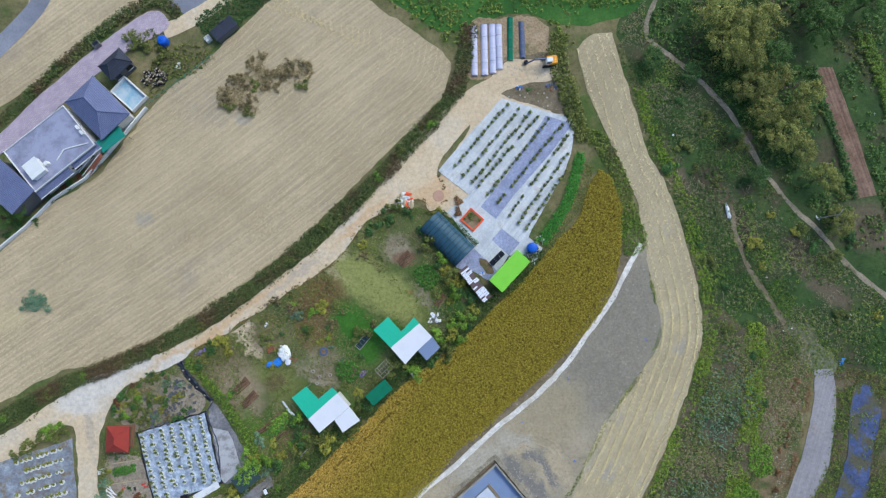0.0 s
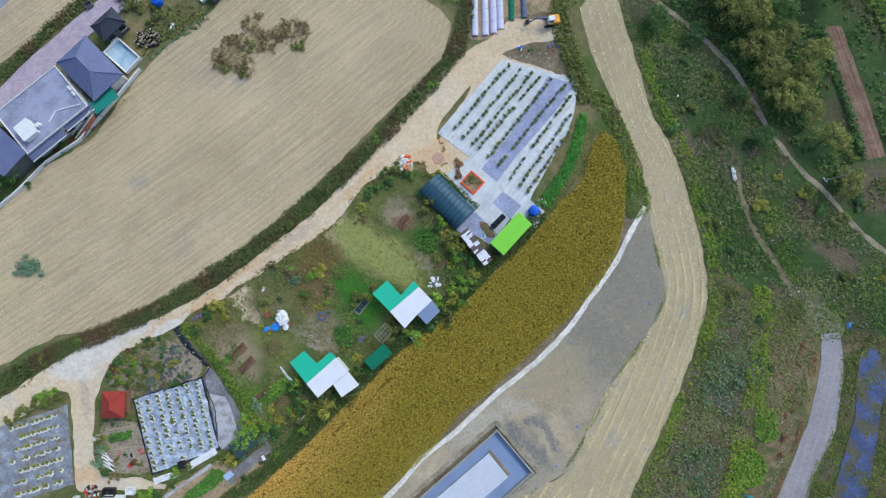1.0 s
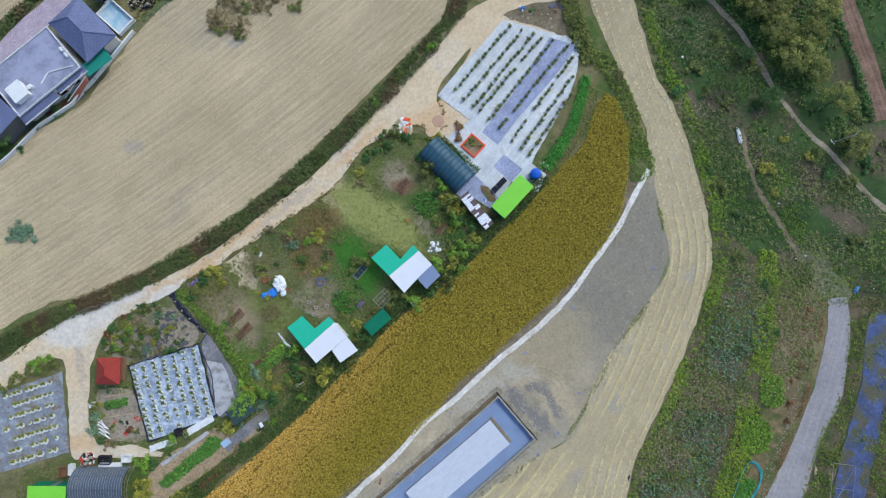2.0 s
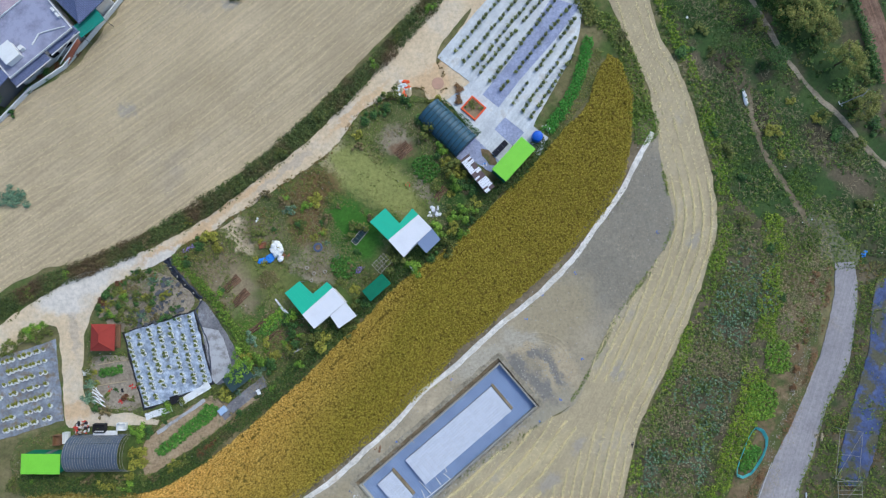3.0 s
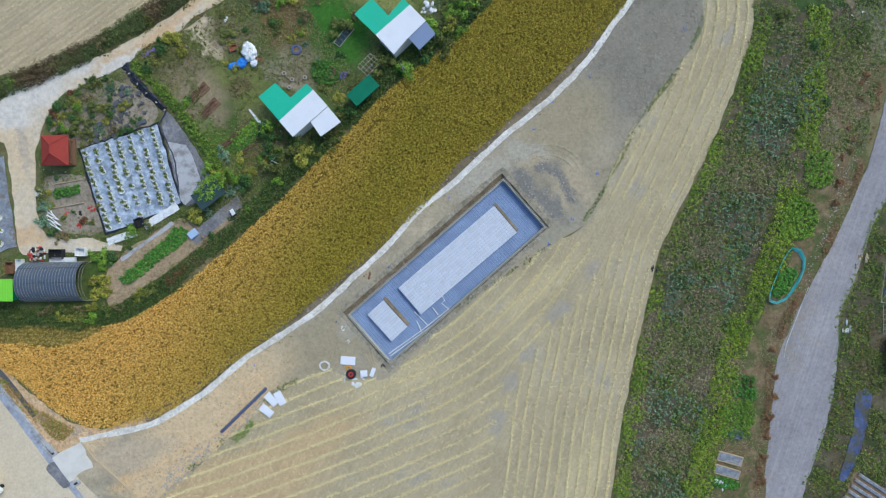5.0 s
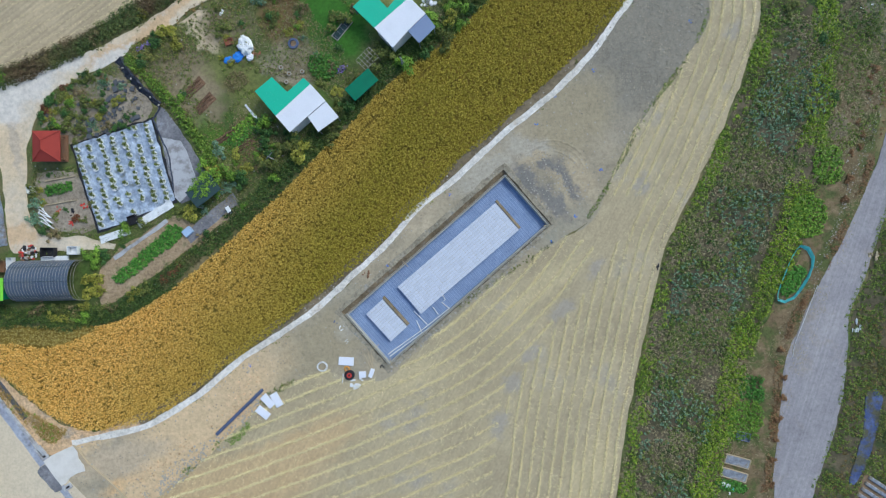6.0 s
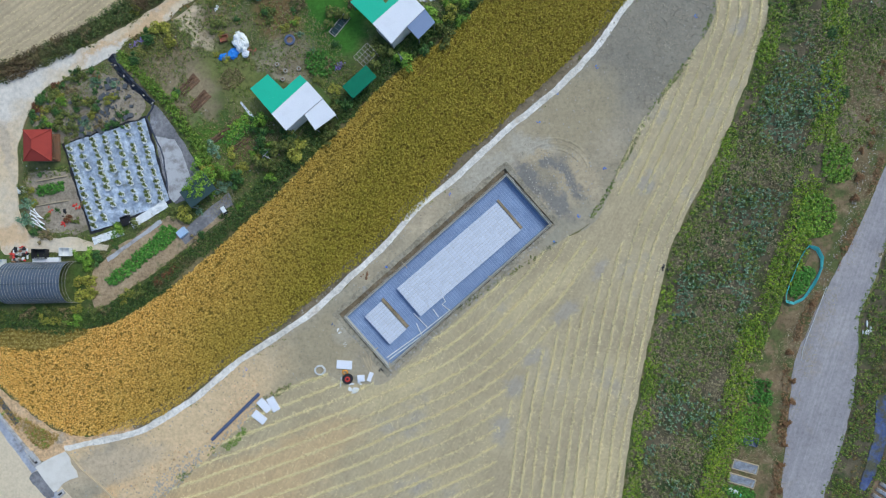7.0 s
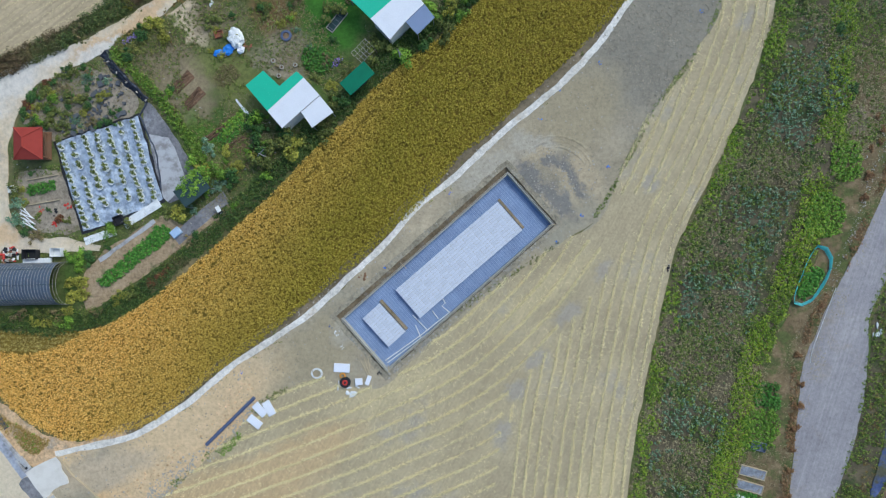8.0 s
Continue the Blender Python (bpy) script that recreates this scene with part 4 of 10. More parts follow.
LIME2 = [(-68.9, -44.4), (-62.6, -44.4), (-62.5, -47.6), (-69, -47.7)]
BLACKWALL = [(-47.6, -12.4), (-46, -14.8), (-43.6, -17.2), (-41.4, -19.2), (-42.4, -21.2), (-40.4, -25.5), (-39, -32.7)]
CONC_DRIVE = [(-41.4, -19.3), (-38.4, -22.8), (-34.8, -28.7), (-34.4, -31.1), (-38.4, -33.5), (-39.2, -32.7), (-40.8, -26.3), (-42, -21.6)]
GREENBED = [(-48.2, -44.3), (-45.1, -41.5), (-42.3, -39.1), (-39.7, -36.5), (-38, -37.5), (-38.4, -38.6), (-43.1, -42.2), (-46.7, -45.1), (-47.9, -45.1)]
BEDSOIL = [(-49.6, -42.2), (-39.6, -35.5), (-36, -36.6), (-28.8, -33.5), (-36, -39), (-47.9, -47.8), (-50.3, -47.8)]
PIT = [(-13.7, -49.4), (9.1, -29.3), (15.2, -36.3), (-7.9, -56.9)]
SLAB = [(-6.6, -45.5), (7.6, -33.3), (11.2, -37), (-3.1, -49.5)]
SLAB2 = [(-11.1, -49.5), (-8.7, -47.3), (-5.2, -51.4), (-7.6, -53.6)]
NET = [(51.6, -39.2), (53.4, -41), (52.7, -43.8), (50.7, -46.8), (48.4, -47), (49.3, -43.3)]
LAWN = [(-21.5, 6.8), (-15.9, 7.8), (-10.2, 2.2), (-4.5, -1.5), (-2.6, -6.2), (-6.4, -3.4), (-12.9, -4.4), (-17.6, -2.6), (-20.5, 2.1)]
SERVICE = [(11.2, 44.4), (20.2, 45.1), (22.3, 38.6), (22.3, 33.8), (15, 35.8), (9.7, 37.3), (7.6, 40.5)]
ROAD_SW = [(-84.5, -45.1), (-67.1, -61.3), (-63.2, -65.6), (-58.4, -70.7), (-54.1, -75), (-49.8, -79.2), (-56.7, -84.5), (-75.8, -84.7), (-93.2, -62.4)]
APRON = [(-58.6, -71.4), (-57.4, -70.6), (-55.8, -69.8), (-54.2, -69.1), (-53.6, -69.9), (-53.4, -71), (-52.6, -72), (-52.4, -72.8), (-53.6, -73.2), (-54.6, -73.8), (-55.3, -74.7), (-55.9, -75), (-57.2, -73.4)]
ROWS_A = [(10.4, 35.4), (12.6, 34.6), (14.6, 34), (16, 33.3), (18.2, 32.9), (20.6, 32), (21.5, 29.9), (21.5, 26.4), (21.4, 23.4)]
ROWS_B = [(1.1, 24), (2.6, 22.1), (4.3, 21), (5.4, 20.3), (7, 18.7), (8.9, 17.2), (11, 15), (12.7, 13.8), (14.1, 12.6)]
TREES_GOLD = [(51.8, 48.3), (48.8, 46), (55.5, 50), (52.7, 43.9), (47.6, 51.5)]
TREES_DARK = [(63.5, 53.6), (69.3, 55.1), (66, 49.9), (57.4, 44.3), (75.3, 54.6), (42.8, 49.8), (-80, 12.8), (-77.2, 14.5)]
TREES_OLIVE = [(56.7, 38.3), (61.5, 40.8), (59.5, 34.2), (64.7, 33.1), (66, 27.4), (69.5, 22.2), (67.1, 37.2), (59.9, 38.1), (72.5, 14.4), (62.2, 29.7), (-57.9, 45.8), (-59.4, 47.1), (-53.9, 43.7)]
TREES_BRIGHT = [(43.8, 41.6), (37, 44.2), (51.4, 30.5), (55.3, 22.7)]
BUSH_SCRUB = [(70.5, 21.4), (62.7, 12.7), (66.2, 10.4), (53.4, 29), (53.7, 22.1), (48.6, 22.1), (45, 24.1), (55, 10.8), (42.1, 36.8), (47.3, 33.7), (39.9, 24), (43, 28.3), (70.2, 9), (76.9, -2.1), (72.4, 12.1), (64.1, 13.1), (65.9, 9.8), (68.6, 7.6), (70.3, -1.9), (56.6, 6.4), (50.1, 2.6), (47.4, 7.3), (45.6, 10.1), (69.7, 15.9), (71.6, 19.7), (58.6, 15.8), (54.6, -9.4), (50.1, -4.8), (56.4, -17.7)]
BRUSH_TAN = [(-36.2, 43.9), (-36.5, 42.2), (-38.7, 38.7), (-40.5, 36.8), (-33.5, 39.9), (-31.3, 38.8), (-29.3, 41.9), (-27, 41.5), (-37.4, 34.7), (-41.6, 37.6), (-40, 38.9), (-34.4, 37.9), (-32.5, 41.2), (-30.6, 43), (-35.1, 40.9), (-41.9, 35.4), (-39.1, 39.6)]
BRUSH_PILE = [(-74.6, -1.7), (-73.5, -2.5), (-75.3, -2.9)]
GARDEN_TREES = [(0.3, 3.7), (2.1, 2.5), (-1.8, 5.7), (1.1, 0.6), (-2.9, 10.3), (-25.4, -23.3), (-25.8, -21.8), (-22.3, -25), (-21.7, -24), (-25, -27.6), (1.1, -6.4), (4, -5.2), (2.5, -3.5), (0.4, -9.9), (-2.6, -11.8), (-5.3, -13.2), (-9.1, -12.3), (-13.6, -19.3), (-16.3, -24), (-20.9, -26.3), (-29.2, -29.7)]
CANE_TREE = [(-34.4, -29.5), (-35.6, -31.1), (-33.2, -30.7), (-36.8, -35.1), (-34.8, -27.9)]
BOARDS = [(-26.2, -64), (-25.5, -62.3), (-24.2, -62.1)]
DEBRIS = [(-14, -56.4), (-11.6, -58.3), (-10.3, -58.1), (-13.5, -58.4), (-17.5, -57.2), (-14.7, -51.5), (-14, -53.5), (-12.5, -59.5), (-6.5, -56.5), (-28.6, -57.9), (-27.3, -56.5), (-15.6, -50.7), (-11.1, -43.9), (-8.8, -57.3)]
PIPE = [(-32.9, -67.2), (-26.2, -60.6)]
BLUE_BITS = [(-8, -42.3), (1.1, -32), (15.8, -38.9), (19.2, -35.1), (21.8, -13.9), (13.5, -21.8), (-28.1, -57.1), (22.9, -28.5), (16.2, -17.7), (35.7, -6.8)]
RUBBLE = [(11.5, -28.7), (14.2, -25.7), (18.6, -25.9), (21.8, -28.7), (21.5, -31.4), (19.4, -34.6), (17, -36.2), (15.1, -35.4), (13.1, -32.2)]
PEBBLES = [(-39.1, -74.9), (-35.9, -71.9), (-33.1, -68.4), (-34.7, -68), (-38.3, -70.8), (-41.1, -73.2)]
FILM_ROWS = [(4.1, 50.6), (4.4, 41), (6, 50.8), (6.3, 41.1), (7.5, 50.9), (7.8, 41.5), (8.7, 50.9), (9, 42.3), (10.9, 52.3), (11, 44), (13, 51.5), (13.3, 44.5)]
DIGGER = [(17.9, 43.7), (13.3, 43)]
YARD_ITEMS = [(12.6, 39), (14.4, 38.5), (18.6, 39.1), (21.4, 39.1), (15, 33.7), (22.3, 26.4)]
JUNK = [(-7.9, 17.2), (-1.9, 18.4), (1.9, 17.6), (1.9, 15.5), (-1.9, 15.5), (15.1, 9.1), (15.1, 9.9), (-6.9, 0.9), (-29.1, -10.8), (-30.5, -12), (-15, -8.2), (-14.8, -13.8), (-11.4, -12.3), (-21.9, -10.1), (-23.9, -13.4), (-32.5, -5.7), (-2.2, -3.9), (-36, -14)]
RED_ITEMS = [(-56.4, -34.3), (-52.6, -34.1), (-54.8, -36.5), (-54.5, -34.9), (-59.2, -34.5), (-58.8, -36.3)]
BLACK_CAR = [(-31.2, -34.4), (-32.8, -33.9)]
PEBBLE_LINE = [(63.2, -18.6), (59.9, -27.8), (57.1, -35.1), (54.8, -42.4), (52, -50.5), (51, -55.9), (48.9, -57.8)]
BED_BRIGHT1 = [(54, -25.1), (57.2, -25.1), (57.4, -29.2), (55.8, -30.4), (53.5, -29.2)]
BED_BRIGHT2 = [(51.2, -32.2), (54.9, -32.8), (54.8, -37.1), (53, -37.9), (49.8, -37.9)]
BED_DARK = [(43.4, -58), (46.4, -58.5), (46.2, -61.9), (43.2, -61.2)]
BED_BRIGHT3 = [(42.2, -62.1), (46, -62.2), (45.8, -66.7), (41.4, -67)]
BED_STRIP = [(40.4, -73), (44.2, -74.1), (44, -75.2), (39.9, -74.2)]
COLD_FRAMES = [(41.3, -69.3), (44.8, -70.4), (44.4, -71.6), (40.8, -70.8), (40.8, -71.3), (44.4, -72.4), (44, -73.6), (40.2, -72.6)]
TEAL_TOP = [(65.8, -52.3), (68.6, -52.4), (68.4, -56.8), (65.4, -57.1)]
NAVY_TOP = [(69.1, -52.6), (71.4, -52.7), (71.2, -57.0), (68.8, -56.9)]
FRAME_E = [(64.6, -38.8), (68.6, -39.7), (67.6, -47.3), (64.2, -47.3)]
FRAME_E2 = [(64.4, -47.5), (68.2, -47.4), (68.2, -51.7), (64.2, -51.7)]
TARP_E2 = [(61.5, -60.2), (63.6, -61.1), (62.4, -67.8), (59.9, -73.8), (58.9, -73.8), (60.7, -67)]
DARK_BED_E = [(61.2, -72.1), (68.3, -76.2), (65.9, -83), (59.1, -78)]
GREEN_ROWS_E = [(75.5, 50.3), (78.3, 42.7), (81, 33.7)]
GREEN_ROWS_E2 = [(77.2, 50.3), (79.8, 41.7), (82.5, 33.2)]
RED_EDGE = [(66.9, 43.6), (69.3, 35.1), (71.9, 26.6), (73.9, 19.1)]
LOGS = [(-55.1, 39.6)]
FARM_ITEMS = [(-53.6, 46.5), (-50.7, 42), (-66.1, 45.7), (-58.6, 35.7)]
GREEN_ROW = [(16.9, 10.2), (19.5, 13.9), (21.5, 17.5), (22.8, 21.2), (23.6, 24.3), (24.0, 26.8)]
HEDGE_STRIP = [(20.2, 49.4), (19.6, 45.1), (21.2, 39.7), (22.8, 34.3), (24.9, 29)]
HEDGE_STRIP2 = [(25.9, 30.7), (29, 27), (31.6, 20.7), (33.8, 13.5)]
DRAIN = [(-70.6, -57.1), (-67.1, -59.8), (-62.2, -66), (-58.4, -70.5)]
SOUTH_FENCE = [(-54.1, -69), (-51.9, -71.7), (-48.9, -74.2), (-45.5, -77.5)]
SW_SCRUB = [(-67, -58.8), (-63.1, -62.2), (-60.7, -64.2), (-56.6, -66.3), (-55.2, -67), (-57.2, -68.9), (-59.4, -67.6), (-62, -65.4), (-67.1, -60.6)]
VAN = [(-67.5, -75.1)]
PIT_ITEM = [(31.5, -42.4)]
TRACK_BOX = [(62.3, -40.9), (59.7, -50.9), (70.2, -10.2)]
STICKS = [(51, 15.3), (50.6, 17.4), (41, 30.4), (67.2, 15.6), (71.9, -2.2)]
PAV_GARDEN = [(-59.2, -21.6), (-54.4, -15.2), (-47.2, -15.2), (-42.8, -20.4), (-54.4, -24.7), (-57.6, -23.1)]
HERB_GARDEN = [(-59.6, -29.5), (-54, -29.1), (-50.4, -31.1), (-50.4, -36.7), (-54.4, -37.9), (-59.2, -36.7)]
BRIGHT_BED = [(-58.4, -31.1), (-54.4, -30.3), (-54, -31.5), (-58.3, -32.5)]
TARP_E = [(74.8, -13.3), (76.9, -19.4), (75, -26.4), (73.8, -33.8), (69.8, -47.2), (65.3, -47.3), (67.1, -37.6), (70.6, -26.5), (72.1, -15.8)]
CONC_PAD_C = [(-41.4, -23.8), (-38.4, -24.3), (-37.4, -26.2), (-35.8, -30.7), (-38.5, -33.3), (-39.2, -32.7), (-39.8, -28.7)]
GARDENS = [(-47, -12.5), (-39, -7.3), (-32.5, -2.2), (-21.5, 5.2), (-15, 13.4), (-9.5, 15.4), (-3.5, 15.5), (4, 6), (7, 0), (2, -6.5), (-4.6, -12.3), (-14, -21), (-23, -29.5), (-33, -38), (-43, -46.5), (-50, -51), (-62, -51), (-71, -51), (-72, -44), (-64, -40.5), (-60, -36), (-60.5, -25), (-57, -17.5)]
RED_PLOT_LINE = [Vector(a).lerp(Vector(b), k / 8) for a, b in zip(RED_PLOT, RED_PLOT[1:] + RED_PLOT[:1]) for k in range(8)]
CONC_PAD = [Vector(a).lerp(Vector(b), k / 6) for a, b in zip(CONC_PAD_C, CONC_PAD_C[1:] + CONC_PAD_C[:1]) for k in range(6)]

# ======== ground ========
pit_mid, PIT_L, PIT_W, PIT_TURN = frame_of(PIT)
PIT_POSE = pose(pit_mid.x, pit_mid.y, 0, 0, 0, PIT_TURN)


def pit_rect(grow):
    return [PIT_POSE @ Vector((sx * (PIT_L / 2 + grow), sy * (PIT_W / 2 + grow), 0)) for sx, sy in ((-1, -1), (1, -1), (1, 1), (-1, 1))]


def trench_rect(grow):
    """The dug outline round the pit, wider along the bank than along the stubble."""
    x0, x1, y0, y1 = -PIT_L / 2 - 0.5 - grow, PIT_L / 2 + 0.55 + grow, -PIT_W / 2 - 0.45 - grow, PIT_W / 2 + 1.0 + grow
    return [PIT_POSE @ Vector(q) for q in ((x0, y0, 0), (x1, y0, 0), (x1, y1, 0), (x0, y1, 0))]


sheet("ground", [(-2500, -2500), (2500, -2500), (2500, 2500), (-2500, 2500)], 0.0, M_GROUND, "rough grassy soil that reaches to the horizon", [trench_rect(0.0)], 2.0)
tan_line = ragged(spline(TAN_FIELD, True, 1.2), 0.5, 0.4, 1)
sheet("field_tan", tan_line, 0.05, M_TAN, "dry tan harvested field with faint stubble rows")
sheet("field_northwest", ragged(spline(NW_FIELD, True, 1.5), 0.5, 0.4, 2), 0.05, M_TAN, "dry tan field beyond the farmhouse hedge")
sheet("road_northwest", band(NW_ROAD, 3.4), 0.09, M_FARMROAD, "narrow worn grey asphalt farm road", category="road")
sheet("yard_north", feather([(-53.6, 56.4), (-44, 58), (-46.4, 55), (-49.3, 52.4), (-52.6, 53)], 71), 0.06, M_FARMROAD, "grey concrete yard beside the driveway", category="pavement")
lane_line = ragged(spline(LANE_L, step=0.8) + spline(LANE_R, step=0.8), 0.35, 0.5, 3)
sheet("lane", lane_line, 0.10, M_LANE, "pale sandy dirt lane with worn edges", category="road")
sheet("plot_dirt", feather([(-2.5, 20.5), (3.2, 30.5), (8, 38.5), (16.6, 38.2), (21, 34.8), (19.4, 31.6), (11.4, 31), (5.4, 22.4), (8, 19.1), (6, 15.4), (-0.2, 14.5)], 75, 0.5), 0.04, M_LANE, "tan bare dirt round the film plot", category="soil")
sheet("row_soil", feather([(3.5, 50.8), (8.3, 52.3), (16.6, 51.9), (19.4, 45), (16.9, 42.3), (3.9, 40.6)], 76, 0.6), 0.045, M_DUSTSOIL, "dusty soil between the row covers", category="soil")
sheet("service_yard", feather(SERVICE, 4, 0.5), 0.06, M_TROD, "grey stony yard at the end of the lane")
strip_line = ragged(spline(STRIP_L, step=1.0) + spline(STRIP_R, step=1.0), 0.3, 0.5, 5)
sheet("field_strip", strip_line, 0.06, M_STRIP, "harvested straw-coloured stubble strip with swath lines")
gravel_line = ragged(spline(GRAVEL, True, 0.8), 0.35, 0.5, 6)
sheet("gravel_bank", gravel_line, 0.09, M_GRAVEL, "grey-brown gravel and levelled soil bank", [trench_rect(0.02)])
path_line = ragged(ragged(band(PATHLINE, 0.9, 0.4, 0.2, 2), 0.12, 0.4, 7), 0.06, 2.2, 8)
sheet("path", path_line, 0.16, M_PATHSTONE, "narrow white crushed stone path beside the grain", category="path")
track_line = ragged(ragged(spline(TRACK_L, step=0.5) + spline(TRACK_R, step=0.5), 0.2, 0.3, 8), 0.08, 2.0, 9)
sheet("track", track_line, 0.08, M_TRACK, "grey compacted gravel farm track", category="road")
sheet("footpath", ragged(band(FOOTPATH, 0.9, 0.6, 0.5, 3), 0.2, 0.6, 9), 0.06, M_FOOTPATH, "trodden bare footpath through scrub", category="path")
sheet("footpath_lower", ragged(band(FOOTPATH_B, 0.95, 0.6, 0.8, 4), 0.3, 0.6, 10), 0.06, M_TROD, "trodden brown earth footpath", category="path")
CROP_EDGE = [(x + 0.66 * k, y - 0.6 * k) for x, y in CROP_R for k in (0.2 + 0.9 * min(1.0, max(0.0, (x + 20) / 25)) * (1.0 if y < 8 else 0.0),)]
sheet("gravel_edge", band([(34.9, 10.2), (36.8, 2.5), (38.3, -5.8), (35.3, -11.6), (30.7, -18.1), (27, -24.6), (23.4, -32), (22.2, -36.2), (16.8, -40.8), (5.8, -48.6), (-4.8, -56.7), (-17.6, -58.4), (-24, -60.5), (-31.9, -67.9), (-37.5, -72.7), (-43.9, -78), (-49.5, -83.6)], 2.0, 1.0, 0.3), 0.045, M_GRAVEL, "worn seam of gravel and stubble", [], category="soil")
sheet("corner_soil", feather([(-70, -58.5), (-66.5, -58), (-60, -63.4), (-55, -66.4), (-50, -67.2), (-53, -69.4), (-57.6, -70.6), (-62, -66.6), (-68, -60.6)], 73, 0.3), 0.05, M_SAND, "sandy orange soil at the road corner", category="soil")
crop_line = ragged(spline(CROP_L, step=0.8) + spline(CROP_EDGE, step=0.8), 0.25, 0.6, 11)
sheet("grain_field", crop_line, 0.04, M_CROPSOIL, "olive-brown soil under the standing grain", category="field")
sheet("garden_ground", ragged(spline(GARDENS, True, 1.0), 0.4, 0.4, 12), 0.03, M_YARD, "patchy garden soil and grass round the huts")
sheet("scrub_ground", ragged(spline([(31, 50), (36, 57), (60, 78), (140, 78), (140, -8), (72, -12), (66, -10), (60, -4), (53, -6), (47.5, 0), (45, 12), (42, 21), (39, 27), (35, 40)], True, 1.5), 0.8, 0.3, 51), 0.03, M_EASTGREEN, "shaded green ground below trees and scrub")
sheet("herb_soil", feather(HERB_GARDEN, 52), 0.06, M_HERBSOIL, "grey-brown soil of the herb garden", category="soil")
sheet("field_margin", band([(34.2, 13), (31.6, 5.6), (29, 0.2), (24.9, -5.4), (21.1, -10.8), (15.5, -16.6), (8.1, -22.8), (0.8, -29.5), (-4.2, -33.5), (-8.3, -38.3), (-13.7, -43.3), (-18.1, -47.4), (-22.9, -51), (-30, -55.8), (-34.8, -59.8), (-38.8, -62.6), (-43.6, -65.3), (-48.4, -66.8)], 2.2, 1.0, 0.3), 0.06, M_TROD, "bare grey-brown margin between grain and path", category="soil")
sheet("fallow_ground", ragged(spline([(25, -84), (26.4, -74.3), (27.6, -64.8), (29.5, -55.3), (31.4, -45.9), (33.3, -38.9), (36.4, -32.6), (40.3, -24), (44, -14.6), (46.2, -7.6), (48, 0), (54, -5), (60, -4), (64, -12), (61, -26), (55, -30), (50, -40), (46, -51), (43.5, -61), (41, -72), (39, -84)], True, 1.2), 0.4, 0.4, 53), 0.035, M_FALLOW, "fallow brown-grey ground under weeds")
sheet("meadow_north", ragged(spline([(-14, 60), (-6, 52), (0, 49.5), (12, 53), (24, 51), (36, 56), (30, 70), (0, 75)], True, 1.5), 0.6, 0.3, 14), 0.04, M_GREENFIELD, "green meadow")
sheet("pavers", ragged(spline(PAVERS, True, 1.0), 0.15, 0.5, 15), 0.12, M_PAVER, "lilac and pink paved farmhouse yard", category="pavement")
sheet("driveway", band(DRIVE, 3.0, 1.0, 0.2), 0.07, M_LANE, "pale dirt driveway", category="road")
sheet("tilled_plot", ragged(RED_PLOT_LINE, 0.15, 0.6, 16), 0.10, M_REDSOIL, "reddish tilled vegetable plot with furrows", category="soil")
sheet("mulch_film", ragged([a.lerp(b, k / 6) for a, b in zip([Vector(q) for q in MULCH], [Vector(q) for q in MULCH[1:] + MULCH[:1]]) for k in range(6)], 0.15, 0.7, 17), 0.13, M_MULCH, "white plastic mulch film spread over the plot", category="film")
sheet("weed_mat", ragged([Vector(q) + (Vector(q) - sum((Vector(p) for p in MULCH_GREY), Vector((0, 0))) / 4).project(Vector((0.79, -0.61))) * 0.35 for q in MULCH_GREY], 0.1), 0.15, M_MULCHGREY, "grey woven weed mat strip between pot rows", category="mat")
sheet("weed_mat_small", [Vector(q) for q in GREY_MAT], 0.16, M_MULCHGREY, "grey woven mat beside the lime hut", category="mat")
sheet("hut_yard", feather([(1.5, 5.7), (5, 10.4), (8.6, 7.4), (10.2, 4.6), (7.6, 3.2), (4.4, 4.9)], 83, 0.15), 0.115, M_MULCHGREY, "grey matting between greenhouse and sheds", category="mat")
sheet("yard_weeds_soil", feather([(5.6, 7), (7, 6.8), (8.4, 4.8), (7.2, 4.4)], 84, 0.2), 0.135, M_STRIPSOIL, "weedy patch of soil between the sheds", category="soil")
sheet("rock_garden_soil", feather(PAV_GARDEN, 85, 0.4), 0.055, M_HERBSOIL, "pale grey soil of the rock garden", category="soil")
sheet("film_border_south", ragged([Vector(a).lerp(Vector(b), k / 16) for a, b in zip([(-54.8, -24.9), (-42.6, -20.8), (-38.8, -33.3), (-50.6, -38)], [(-42.6, -20.8), (-38.8, -33.3), (-50.6, -38), (-54.8, -24.9)]) for k in range(16)], 0.3, 0.8, 77), 0.1, M_BLACK, "black rubber edge below the film", category="film")
sheet("film_plot_south", ragged([a.lerp(b, k / 12) for a, b in zip([Vector(q) for q in PLOT2], [Vector(q) for q in PLOT2[1:] + PLOT2[:1]]) for k in range(12)], 0.25, 0.7, 18), 0.12, M_MULCHBLUE, "mottled white plastic film over the potted plot", category="film")
sheet("film_plot_west", ragged([a.lerp(b, k / 12) for a, b in zip([Vector(q) for q in PLOT1], [Vector(q) for q in PLOT1[1:] + PLOT1[:1]]) for k in range(12)], 0.25, 0.7, 19), 0.12, M_MULCHDARK, "worn grey plastic film over the potted plot", category="film")
sheet("concrete_drive", ragged(spline(CONC_DRIVE, True, 0.7), 0.2, 0.6, 20), 0.08, M_DRIVE, "dark worn concrete drive with stains", category="pavement")
sheet("concrete_pad", ragged(CONC_PAD, 0.12, 0.8, 55), 0.13, M_CONCRETE, "pale grey concrete pad with cracks", category="pavement")
sheet("bed_soil", ragged(spline(BEDSOIL, True, 0.8), 0.3, 0.5, 21), 0.07, M_DUSTSOIL, "dusty pale soil round the vegetable bed", category="soil")
